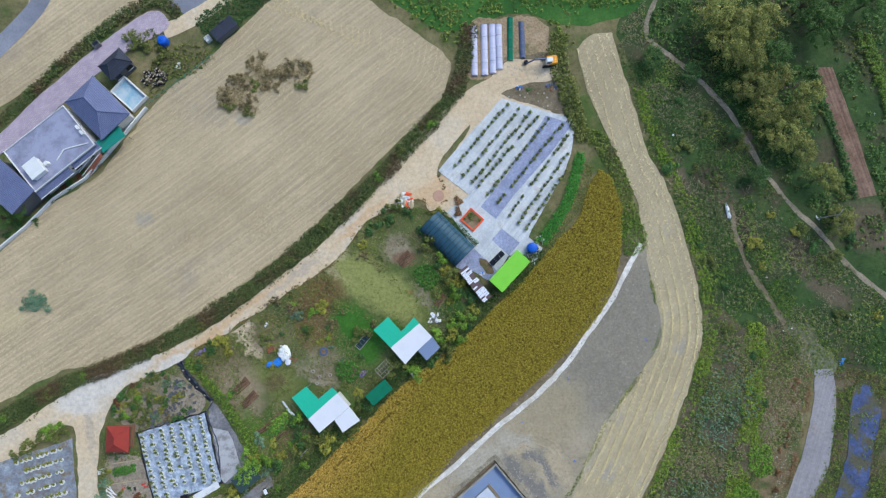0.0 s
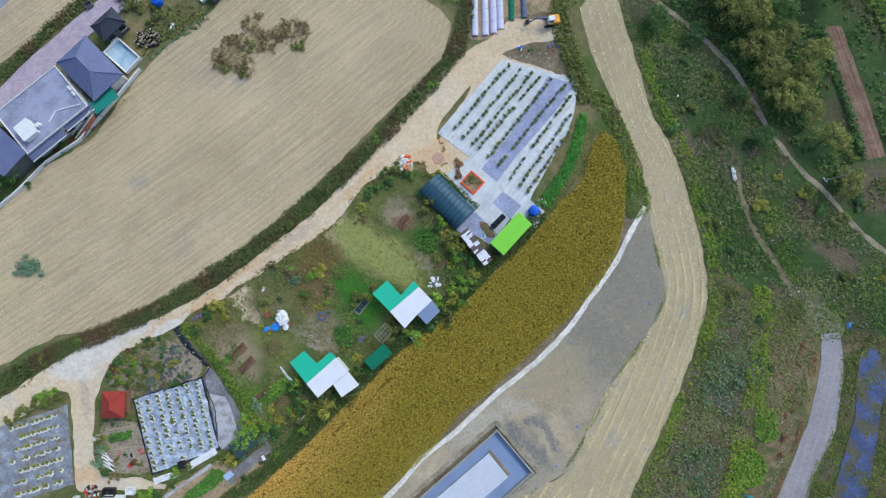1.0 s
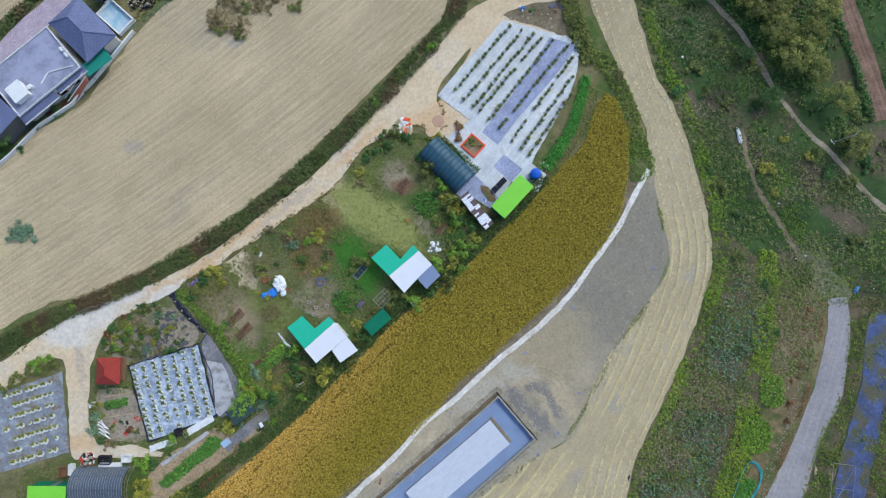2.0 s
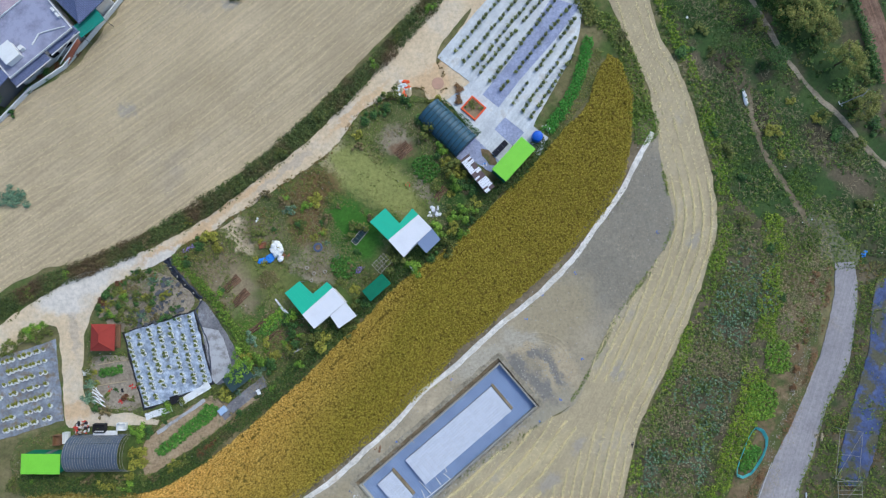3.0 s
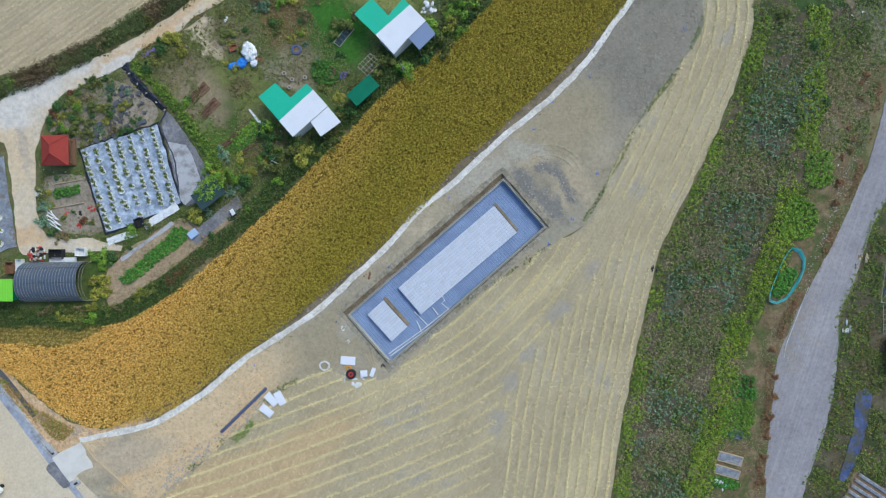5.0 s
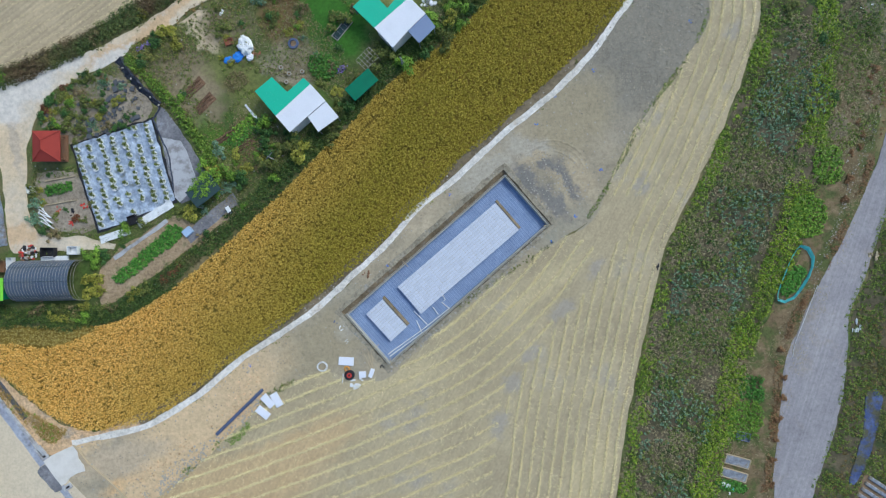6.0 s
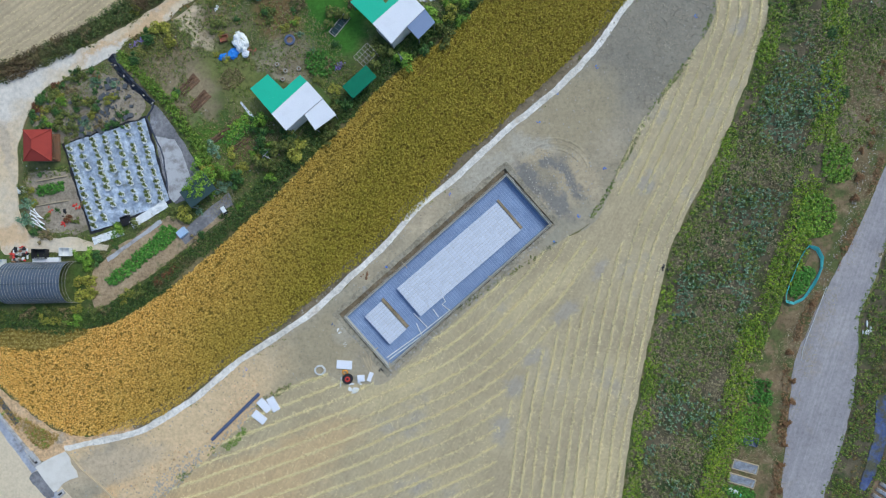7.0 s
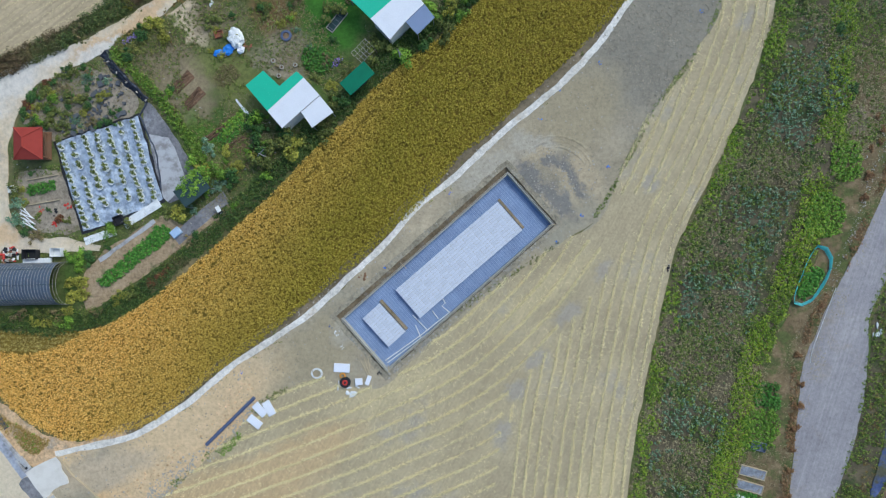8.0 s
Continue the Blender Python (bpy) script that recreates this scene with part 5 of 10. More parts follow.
sheet("road_southwest", [Vector(q) for q in ROAD_SW], 0.10, M_ASPHALTPALE, "wide pale concrete road", category="road")
sheet("apron", [Vector(q) for q in APRON], 0.2, M_APRON, "fresh pale concrete apron at the road", category="pavement")
sheet("east_ground", ragged(spline([(53.4, -86), (54.5, -74), (57.1, -64.5), (58.8, -56), (59.2, -49.3), (61, -45), (63.8, -35.9), (67.4, -28.6), (69.4, -17.6), (69, -11), (80, -12), (112, 0), (112, -86)], True, 1.2), 0.3, 0.4, 78), 0.025, M_FALLOW, "weedy brown ground beyond the track")
sheet("bank_soil", band([(57.9, -12), (56.7, -23.9), (54.6, -38.3), (49.4, -49.3), (44.9, -56.2), (42.8, -63), (41.2, -69.8), (38.7, -75.8), (37.4, -86)], 4.0, 1.0, 0.6), 0.042, M_STRIPSOIL, "weedy soil below the bank", category="soil")
sheet("east_garden_soil", feather([(57.9, -14.6), (56.7, -23.9), (55.2, -38.3), (52.7, -40.8), (49.4, -49.3), (44.9, -56.2), (42.8, -63), (41.2, -69.8), (38.7, -75.8), (37.6, -86), (47.6, -86), (48.4, -75.7), (49.6, -64.6), (52, -56.1), (55.3, -49.3), (59, -40), (61.4, -31.5), (63.8, -14.6), (61.5, -10)], 22), 0.05, M_STRIPSOIL, "weedy brown garden soil along the track", category="soil")


pit_lip = [Vector((a.x, a.y)).lerp(Vector((b.x, b.y)), k / 30) for a, b in zip(trench_rect(-0.12), trench_rect(-0.12)[1:] + trench_rect(-0.12)[:1]) for k in range(30)]
pit_edge = [Vector((a.x, a.y)).lerp(Vector((b.x, b.y)), k / 24) for a, b in zip(trench_rect(0.6), trench_rect(0.6)[1:] + trench_rect(0.6)[:1]) for k in range(24)]
sheet("pit_bank", ragged(pit_edge, 0.22, 0.8, 62), 0.11, M_BANK, "dug grey-brown earth round the pit", [ragged(pit_lip, 0.12, 0.9, 63)], category="soil")


def build_trench():
    """The sloping side of the dig between the ground and the form walls."""
    bm = bmesh.new()
    rings = []
    for u in (0.0, 0.12, 0.4, 0.7, 1.0):
        ring = []
        for a, b, c, d in zip(trench_rect(0.15), trench_rect(0.15)[1:] + trench_rect(0.15)[:1], pit_rect(0.08), pit_rect(0.08)[1:] + pit_rect(0.08)[:1]):
            for k in range(40):
                q = a.lerp(b, k / 40).lerp(c.lerp(d, k / 40), u)
                q.z = 0.05 - 0.62 * u ** 0.8 + (0.1 * noise.noise(q * 1.1) if 0.05 < u < 0.95 else 0.0)
                ring.append(bm.verts.new(q))
        rings.append(ring)
    for lo, hi in zip(rings, rings[1:]):
        for k in range(len(lo)):
            bm.faces.new((lo[k], lo[(k + 1) % len(lo)], hi[(k + 1) % len(lo)], hi[k]))
    return tagged(mesh_ob("trench_soil", bm, M_TRENCH), "sloping brown side of the dig round the pit", "soil", kind="structure")


build_trench()
sheet("corner_sand", feather(band([(-57.4, -69.9), (-54, -68.3), (-49, -67.2), (-44.5, -65.6)], 1.3, 1.0), 64, 0.2), 0.14, M_SAND, "sandy verge between grain and path", category="soil")


# ======== the building pit ========
CONDUITS = [[(-8, -55.5), (-3, -51.9), (1.1, -48.6)], [(-7.7, -55.8), (-2.8, -52.2), (1.3, -48.9)], [(0, -46.7), (0.4, -47.4), (-0.1, -47.8), (1, -48.7)], [(-4.2, -49.1), (-2.2, -51.1)], [(-3.8, -50.5), (-3, -52.3)], [(-1.4, -48.5), (-0.6, -49.6)]]


def build_pit():
    pit = thing("foundation_pit", PIT_POSE, "shallow concrete pit with blue-grey floor and low form walls", "foundation")
    floor_bm = box((PIT_L + 0.1, PIT_W + 0.1, 0.2), pose(0, 0, -0.75))
    part("pit_floor", floor_bm, M_PITFLOOR, pit, "blue-grey screed floor with grid lines")
    t = 0.16
    for sx in (-1, 1):
        part("wall_panel", box((t, PIT_W + 2 * t, 1.5), pose(sx * (PIT_L / 2 + t / 2 - 0.1), 0, -0.5), 0.03), M_PITWALL, pit)
        part("wall_panel", box((PIT_L - 0.2, t, 1.5), pose(0, sx * (PIT_W / 2 + t / 2 - 0.1), -0.5), 0.03), M_PITWALL, pit)
    for sy in (-1, 1):
        part("form_board", box((PIT_L + 0.2, 0.07, 0.2), pose(0, sy * (PIT_W / 2 + 0.16), 0.2)), M_PITWALL, pit, "weathered form board")
        part("form_board", box((0.07, PIT_W + 0.2, 0.2), pose(sy * (PIT_L / 2 + 0.16), 0, 0.2)), M_PITWALL, pit, "weathered form board")
    for x, y, dx, dy in ((-PIT_L / 2, -1.6, 1.4, 0), (-4, PIT_W / 2, 0, 1.2), (PIT_L / 2 - 0.2, -PIT_W / 2, 0.8, -0.5), (-PIT_L / 2 + 0.3, -PIT_W / 2, -0.6, -0.9), (4, -PIT_W / 2, 0.3, -0.8)):
        part("brace", tube((x - dx / 2, y - dy / 2, 0.32), (x + dx / 2, y + dy / 2, 0.32), 0.05), M_PALEWOOD, pit, "pale timber brace")
    back = PIT_POSE.inverted()
    for run in CONDUITS:
        part("conduit", sweep([back @ Vector((x, y, -0.57)) for x, y in run], 0.075, 6), M_WHITE, pit, "white plastic conduit")
    for sx in (-1, 1):
        for k in range(14):
            part("stake", box((0.05, 0.05, 0.5), pose(-PIT_L / 2 + PIT_L * (k + 0.5) / 14, sx * (PIT_W / 2 + 0.24), 0.05)), M_PALEWOOD, pit, "timber stake behind the form board")
        for k in range(4):
            part("stake", box((0.05, 0.05, 0.5), pose(sx * (PIT_L / 2 + 0.24), -PIT_W / 2 + PIT_W * (k + 0.5) / 4, 0.05)), M_PALEWOOD, pit, "timber stake behind the form board")
    return pit


build_pit()


def build_slab(corners, top, label):
    mid, a, b, turn = frame_of(corners)
    ob = thing("concrete_slab", pose(mid.x, mid.y, -0.65, 0, 0, turn), label, "slab", "slabs in the pit")
    na, nb, h = max(1, round(a / 0.9)), max(1, round(b / 0.45)), top + 0.65
    part("core", box((a - 0.06, b - 0.06, h - 0.04), pose(0, 0, (h - 0.04) / 2)), M_PITWALL, ob)
    me = None
    for i in range(na):
        for j in range(nb):
            at = pose(-a / 2 + a * (i + 0.5) / na, -b / 2 + b * (j + 0.5) / nb, h - 0.03 + random.uniform(0, 0.012))
            if me is None:
                o = part("panel", box((a / na - 0.025, b / nb - 0.025, 0.06)), M_SLAB, ob)
                me = o.data
            else:
                o = new("panel", me)
                o.parent = ob
            o.matrix_basis = at
    # Brown tilted strip along one end of the slab.
    part("end_board", box((0.5, b + 0.1, 0.06), pose(a / 2 + 0.3, 0.15, 0.26, 0, 38, 0)), M_TROD, ob, "brown tilted strip along the slab's end")
    return ob


build_slab(SLAB, -0.05, "long pale new concrete slab on the pit floor")
build_slab(SLAB2, -0.1, "short pale new concrete slab on the pit floor")


# ======== huts, sheds and houses ========
def seam_roof(name, outline, z, material, parent, turn, label, pitch=0.5):
    """A sheet roof over an outline with raised seams across it, in its parent's own axes."""
    roof = part(name, slab_bm(outline, z - 0.09, z), material, parent, label)
    c, s = math.cos(radians(turn)), math.sin(radians(turn))
    uv = [(x * c + y * s, -x * s + y * c) for x, y in outline]
    u = min(p[0] for p in uv) + pitch / 2
    while u < max(p[0] for p in uv):
        cuts = []
        for (u0, v0), (u1, v1) in zip(uv, uv[1:] + uv[:1]):
            if (u0 > u) != (u1 > u):
                cuts.append(v0 + (v1 - v0) * (u - u0) / (u1 - u0))
        cuts.sort()
        for v0, v1 in zip(cuts[::2], cuts[1::2]):
            if v1 - v0 > 0.2:
                a, b = (u * c - v0 * s, u * s + v0 * c), (u * c - v1 * s, u * s + v1 * c)
                mid = ((a[0] + b[0]) / 2, (a[1] + b[1]) / 2)
                part("seam", box((0.03, v1 - v0 - 0.02, 0.016), pose(mid[0], mid[1], z + 0.008, 0, 0, turn)), material, roof)
        u += pitch
    return roof


def shrink(outline, k):
    c = sum((Vector(q) for q in outline), Vector((0, 0))) / len(outline)
    return [tuple(c + (Vector(q) - c) * k) for q in outline]


def build_hut(label, green, white, grey, z, turn, lean=M_GREYROOF):
    base = sum((Vector(q) for q in white), Vector((0, 0))) / len(white)
    hut = thing("garden_hut", pose(base.x, base.y, 0), label, "hut", "weekend huts")
    local = lambda o: [(x - base.x, y - base.y) for x, y in o]
    body = local(white) if len(white) == 6 else local(white)
    part("wall", slab_bm(shrink(local([green[5], green[4], white[2] if len(white) == 5 else white[2], white[-1]]), 0.93), 0.05, z - 0.09), M_WALL, hut, "light panel walls")
    seam_roof("green_roof", local(green), z, M_GREENROOF, hut, turn, "teal-green coated steel porch roof")
    seam_roof("white_roof", body, z + 0.10, M_WHITEROOF, hut, turn, "white coated steel roof", 2.4)
    if grey:
        seam_roof("grey_roof", local(grey), z - 0.05, lean, hut, turn, "lower lean-to steel roof", 0.7)
    for q in shrink(local(green), 0.94)[:4]:
        part("post", tube((q[0], q[1], 0), (q[0], q[1], z - 0.09), 0.06), M_GREY, hut)
    if grey:
        for q in shrink(local(grey), 0.9)[2:]:
            part("post", tube((q[0], q[1], 0), (q[0], q[1], z - 0.14), 0.06), M_GREY, hut)
    else:
        for q in shrink(local(white), 0.94)[2:4]:
            part("post", tube((q[0], q[1], 0), (q[0], q[1], z + 0.01), 0.06), M_GREY, hut)
    return hut


build_hut("garden hut with teal-green porch roof and stepped white steel roof", HUTA_GREEN, [HUTA_WHITE[0], HUTA_WHITE[1], (-16.55, -19.15), (-19.1, -21.35), HUTA_WHITE[5]], [(-19.1, -21.4), (-16.55, -19.2), HUTA_WHITE[2], HUTA_WHITE[3]], 2.7, 43, M_WHITEROOF)
build_hut("garden hut with teal-green porch, white roof and blue-grey lean-to", HUTB_GREEN, HUTB_WHITE, HUTB_GREY, 2.7, 42)


def build_box_hut(name, corners, h, roof, label, category, wall=M_WALL, overhang=0.0, ribs=0.6, extra=None):
    mid, a, b, turn = frame_of(corners)
    ob = thing(name, pose(mid.x, mid.y, 0, 0, 0, turn), label, category)
    part("wall", box((a - 0.3 - overhang, b - 0.3 - overhang, h - 0.1), pose(0, 0, (h - 0.1) / 2), 0.03), wall, ob)
    top = part("roof", box((a, b, 0.1), pose(0, 0, h - 0.05), 0.03), roof, ob)
    n = int(a / ribs)
    for i in range(n):
        part("rib", box((0.06, b - 0.04, 0.03), pose(-a / 2 + (i + 0.5) * a / n, 0, h + 0.013)), roof, top)
    part("door", box((0.85, 0.05, 1.95), pose(a * 0.1, b / 2 - 0.14, 1.0), 0.01), M_GREY, ob, "grey metal door")
    return ob


build_box_hut("container_hut", LIME, 2.8, M_LIME, "container hut with a bright lime-green sheet roof", "hut", M_AWNING)
build_box_hut("container_hut", LIME2, 2.6, M_LIME, "small shed with a lime-green ribbed sheet roof", "hut", M_AWNING, ribs=0.35)
def build_tin_shed(corners, h, label):
    mid, a, b, turn = frame_of(corners)
    ob = thing("tin_shed", pose(mid.x, mid.y, 0, 0, 0, turn), label, "shed")
    part("wall", box((a - 0.4, b - 0.3, h - 0.2), pose(0, 0, (h - 0.2) / 2), 0.03), M_BLUEWALL, ob)
    part("roof_deck", box((a - 0.1, b - 0.1, 0.06), pose(0, 0, h - 0.13)), M_TINDARK, ob)
    rs = random.Random(77)
    x, k = -a / 2, 0
    while x < a / 2 - 0.1:
        w = rs.uniform(0.2, 0.5)
        for half in (-1, 1):
            off = rs.uniform(-0.25, 0.25)
            part("tin_sheet", box((w - 0.03, b / 2 - 0.02 + off * half * 0.3, 0.03), pose(x + w / 2, half * b / 4 + off * 0.15, h - 0.07 + 0.02 * (k % 3), rs.uniform(-2, 2), 0, rs.uniform(-3, 3))), M_TINDARK if rs.random() < 0.36 else M_TIN, ob)
            k += 1
        x += w
    return ob


build_tin_shed([RUSTY[1], RUSTY[2], RUSTY[3], RUSTY[0]], 2.1, "narrow shed roofed with patched white and rusty tin sheets")
build_box_hut("shade_shelter", GREEN_AWN, 2.2, M_AWNING, "small shelter under dark green shade mesh", "shelter", M_BLUEWALL, 0.8, 0.9)


def hip(bm, a, b, z0, z1, ridge):
    """A hip roof of a by b metres with a ridge of that length along a, from eave to ridge."""
    e = [bm.verts.new((x, y, z0)) for x, y in ((-a / 2, -b / 2), (a / 2, -b / 2), (a / 2, b / 2), (-a / 2, b / 2))]
    f = [bm.verts.new((x, y, z0 - 0.15)) for x, y in ((-a / 2, -b / 2), (a / 2, -b / 2), (a / 2, b / 2), (-a / 2, b / 2))]
    r = [bm.verts.new((-ridge / 2, 0, z1)), bm.verts.new((ridge / 2, 0, z1))]
    for face in ((e[0], e[1], r[1], r[0]), (e[1], e[2], r[1]), (e[2], e[3], r[0], r[1]), (e[3], e[0], r[0]), tuple(f[::-1])):
        bm.faces.new(face)
    for i in range(4):
        bm.faces.new((f[i], f[(i + 1) % 4], e[(i + 1) % 4], e[i]))


def build_hip_house(name, corners, eave, top, ridge, roof, label, category, wall=M_WALL):
    mid, a, b, turn = frame_of(corners)
    ob = thing(name, pose(mid.x, mid.y, 0, 0, 0, turn), label, category)
    part("wall", box((a - 1.0, b - 1.0, eave - 0.15), pose(0, 0, (eave - 0.15) / 2), 0.03), wall, ob)
    bm = bmesh.new()
    hip(bm, a, b, eave, top, ridge)
    cover = part("roof", bm, roof, ob)
    caps = [((-ridge / 2, 0), (ridge / 2, 0), top, top)] if ridge > 0.1 else []
    caps += [((sx * ridge / 2, 0), (sx * a / 2, sy * b / 2), top, eave) for sx in (-1, 1) for sy in (-1, 1)]
    for p, q, zp, zq in caps:
        part("ridge_cap", tube((p[0], p[1], zp + 0.02), (q[0], q[1], zq + 0.04), 0.09, None, 6), roof, cover)
    for x in (-a / 4, a / 4):
        for s in (-1, 1):
            w = part("window", box((1.2, 0.08, 1.1), pose(x, s * (b / 2 - 0.5), 1.5), 0.01), M_GLASSBLACK, ob)
            part("sill", box((1.3, 0.16, 0.06), pose(x, s * (b / 2 - 0.46), 0.92)), M_WHITE, w)
    return ob


build_hip_house("farmhouse", [HOUSE_HIP[1], HOUSE_HIP[2], HOUSE_HIP[3], HOUSE_HIP[0]], 3.4, 5.2, 3.6, M_SLATE, "farmhouse with a slate-blue tiled hip roof", "house")
build_hip_house("pavilion", PAVILION, 2.7, 3.9, 1.6, M_DARKSLATE, "garden pavilion with a dark grey tiled hip roof", "pavilion", M_BLUEWALL)


def build_open_pavilion(corners, eave, top, ridge, roof, label):
    mid, a, b, turn = frame_of(corners)
    ob = thing("garden_pavilion", pose(mid.x, mid.y, 0, 0, 0, turn), label, "pavilion")
    part("deck", box((a - 0.5, b - 0.5, 0.3), pose(0, 0, 0.22), 0.03), M_BROWN, ob, "brown timber deck")
    for sx in (-1, 1):
        for sy in (-1, 1):
            part("post", box((0.14, 0.14, eave - 0.5), pose(sx * (a / 2 - 0.55), sy * (b / 2 - 0.55), 0.37 + (eave - 0.5) / 2)), M_BROWN, ob)
        part("rail", box((a - 1.2, 0.08, 0.1), pose(0, sx * (b / 2 - 0.55), 0.85)), M_BROWN, ob)
    bm = bmesh.new()
    hip(bm, a, b, eave, top, ridge)
    cover = part("roof", bm, roof, ob, "red shingle hip roof")
    caps = [((-ridge / 2, 0), (ridge / 2, 0), top, top)]
    caps += [((sx * ridge / 2, 0), (sx * a / 2, sy * b / 2), top, eave) for sx in (-1, 1) for sy in (-1, 1)]
    for p, q, zp, zq in caps:
        part("ridge_cap", tube((p[0], p[1], zp + 0.02), (q[0], q[1], zq + 0.03), 0.07, None, 6), roof, cover)
    return ob


build_open_pavilion([RED_HUT[1], RED_HUT[2], RED_HUT[3], RED_HUT[0]], 2.2, 3.2, 1.2, M_REDROOF, "small open garden pavilion with a red shingle hip roof")


def eave_skirt(parent, a, b, out, z):
    """A run of slate tiles that slopes down from a wall line a-b, with raised barrel ribs and a pale gutter, in the parent's axes."""
    a, b = Vector(a), Vector(b)
    d = b - a
    turn = math.degrees(math.atan2(d.y, d.x))
    mid = (a + b) / 2
    skirt = part("eave", box((d.length, out, 0.1), pose(mid.x, mid.y, z, 0, 0, turn) @ pose(0, -out / 2, -out * 0.18, 20, 0, 0), 0.02), M_SLATE, parent, "slate-blue tiled eave")
    n = int(d.length / 0.36)
    for k in range(n):
        part("barrel_tile", tube((-d.length / 2 + d.length * (k + 0.5) / n, 0, 0.08), (-d.length / 2 + d.length * (k + 0.5) / n, -out, 0.08 - out * 0.36), 0.07, None, 5), M_SLATE, skirt).matrix_basis = pose(mid.x, mid.y, z, 0, 0, turn)
    part("gutter", box((d.length + 0.1, 0.14, 0.12), pose(mid.x, mid.y, z, 0, 0, turn) @ pose(0, -out - 0.08, -out * 0.36)), M_WHITE, skirt, "white gutter")


def build_flat_house():
    mid, a, b, turn = frame_of(HOUSE_FLAT)
    ob = thing("flat_roofed_house", pose(mid.x, mid.y, 0, 0, 0, turn), "flat-roofed house with grey stained roof deck and white parapet", "house")
    part("wall", box((a - 0.4, b - 0.4, 3.4), pose(0, 0, 1.7), 0.03), M_WALL, ob)
    part("roof_deck", box((a, b, 0.12), pose(0, 0, 3.46)), M_ROOFDECK, ob, "grey stained membrane roof deck")
    for sx in (-1, 1):
        part("parapet", box((0.14, b, 0.3), pose(sx * (a / 2 - 0.12), 0, 3.67), 0.03), M_WHITE, ob)
        part("parapet", box((a - 0.5, 0.14, 0.3), pose(0, sx * (b / 2 - 0.12), 3.67), 0.03), M_WHITE, ob)
    back = pose(mid.x, mid.y, 0, 0, 0, turn).inverted()
    place = lambda x, y: tuple((back @ Vector((x, y, 0))).xy)
    hx, hy = place(-72.9, 21.3)
    hatch = part("stair_house", box((2.6, 3.0, 1.1), pose(hx, hy, 4.05), 0.04), M_WHITE, ob, "white rooftop stair box")
    part("lid", box((2.8, 3.2, 0.1), pose(hx, hy, 4.64), 0.03), M_WHITE, hatch)
    part("chimney", box((0.7, 0.7, 0.8), pose(hx + 2.0, hy - 0.4, 3.9), 0.04), M_WHITE, ob, "white vent box")
    run = [place(x, y) for x, y in ((-69.6, 23.0), (-68.6, 24.9), (-67.5, 25.3), (-64.3, 26.2))]
    part("parapet", sweep([(x, y, 3.64) for x, y in run], 0.12, 6), M_WHITE, ob, "pale kerb across the roof")
    for x, y in ((-66.2, 28.9), (-65.4, 28.0)):
        ux, uy = place(x, y)
        part("air_unit", box((0.9, 0.4, 0.6), pose(ux, uy, 3.8, 0, 0, -90), 0.03), M_WHITE, ob, "white air conditioner")
    eave_skirt(ob, place(-73.4, 17.2), place(-67.9, 22.0), 1.3, 3.25)
    eave_skirt(ob, place(-67.7, 22.6), place(-63.2, 26.6), 1.2, 3.25)
    for k in range(9):
        sx, sy = place(-66.9 + 0.42 * k, 22.0 + 0.38 * k)
        part("step", box((0.55, 1.0, 0.14), pose(sx, sy - 0.9, 0.25 + 0.24 * k), 0.01), M_BRICKRED, ob, "red-brown stair tread")
    for k in range(2):
        (x0, y0), (x1, y1) = place(-67.2 + 0.6 * k, 21.4 - 0.6 * k), place(-63.0 + 0.6 * k, 25.2 - 0.6 * k)
        part("stair_rail", tube((x0, y0, 1.2), (x1, y1, 3.1), 0.07), M_WHITE, ob, "white stair rail")
    for k in range(4):
        part("window", box((1.4, 0.08, 1.2), pose(-a / 2 + 2.0 + 2.8 * k, -b / 2 + 0.17, 1.6), 0.01), M_GLASSBLACK, ob)
    return ob


build_flat_house()


def build_barn():
    mid, a, b, turn = frame_of(BLUE_BARN)
    ob = thing("barn", pose(mid.x, mid.y, 0, 0, 0, turn), "barn with a dark slate-blue metal roof", "barn")
    part("wall", box((a - 0.4, b - 0.4, 3.8), pose(0, 0, 1.9), 0.03), M_BLUEWALL, ob)
    part("roof", box((a, b, 0.15), pose(0, 0, 3.9), 0.03), M_SLATE, ob)
    return ob


build_barn()


def build_canopy():
    mid, a, b, turn = frame_of(GREEN_CANOPY)
    ob = thing("canopy", pose(mid.x, mid.y, 0, 0, 0, turn), "green corrugated canopy beside the farmhouse", "canopy")
    part("roof", box((a, b, 0.05), pose(0, 0, 2.6)), M_TEALROOF, ob)
    for i in range(8):
        part("rib", box((0.06, b, 0.04), pose(-a / 2 + (i + 0.5) * a / 8, 0, 2.64)), M_TEALROOF, ob)
    for sx in (-1, 1):
        for sy in (-1, 1):
            part("post", tube((sx * (a / 2 - 0.1), sy * (b / 2 - 0.1), 0), (sx * (a / 2 - 0.1), sy * (b / 2 - 0.1), 2.58), 0.05), M_GREY, ob)


build_canopy()


def build_pool():
    mid, a, b, turn = frame_of(POOL)
    ob = thing("pool", pose(mid.x, mid.y, 0, 0, 0, turn), "empty light-blue pool with white raised walls", "pool")
    part("pool_floor", box((a - 0.3, b - 0.3, 0.1), pose(0, 0, 0.3)), M_TURQ, ob, "light turquoise painted floor")
    for s in (-1, 1):
        part("pool_wall", box((0.22, b, 0.9), pose(s * (a / 2 - 0.11), 0, 0.55), 0.03), M_WHITE, ob)
        part("pool_wall", box((a - 0.44, 0.22, 0.9), pose(0, s * (b / 2 - 0.11), 0.55), 0.03), M_WHITE, ob)


build_pool()


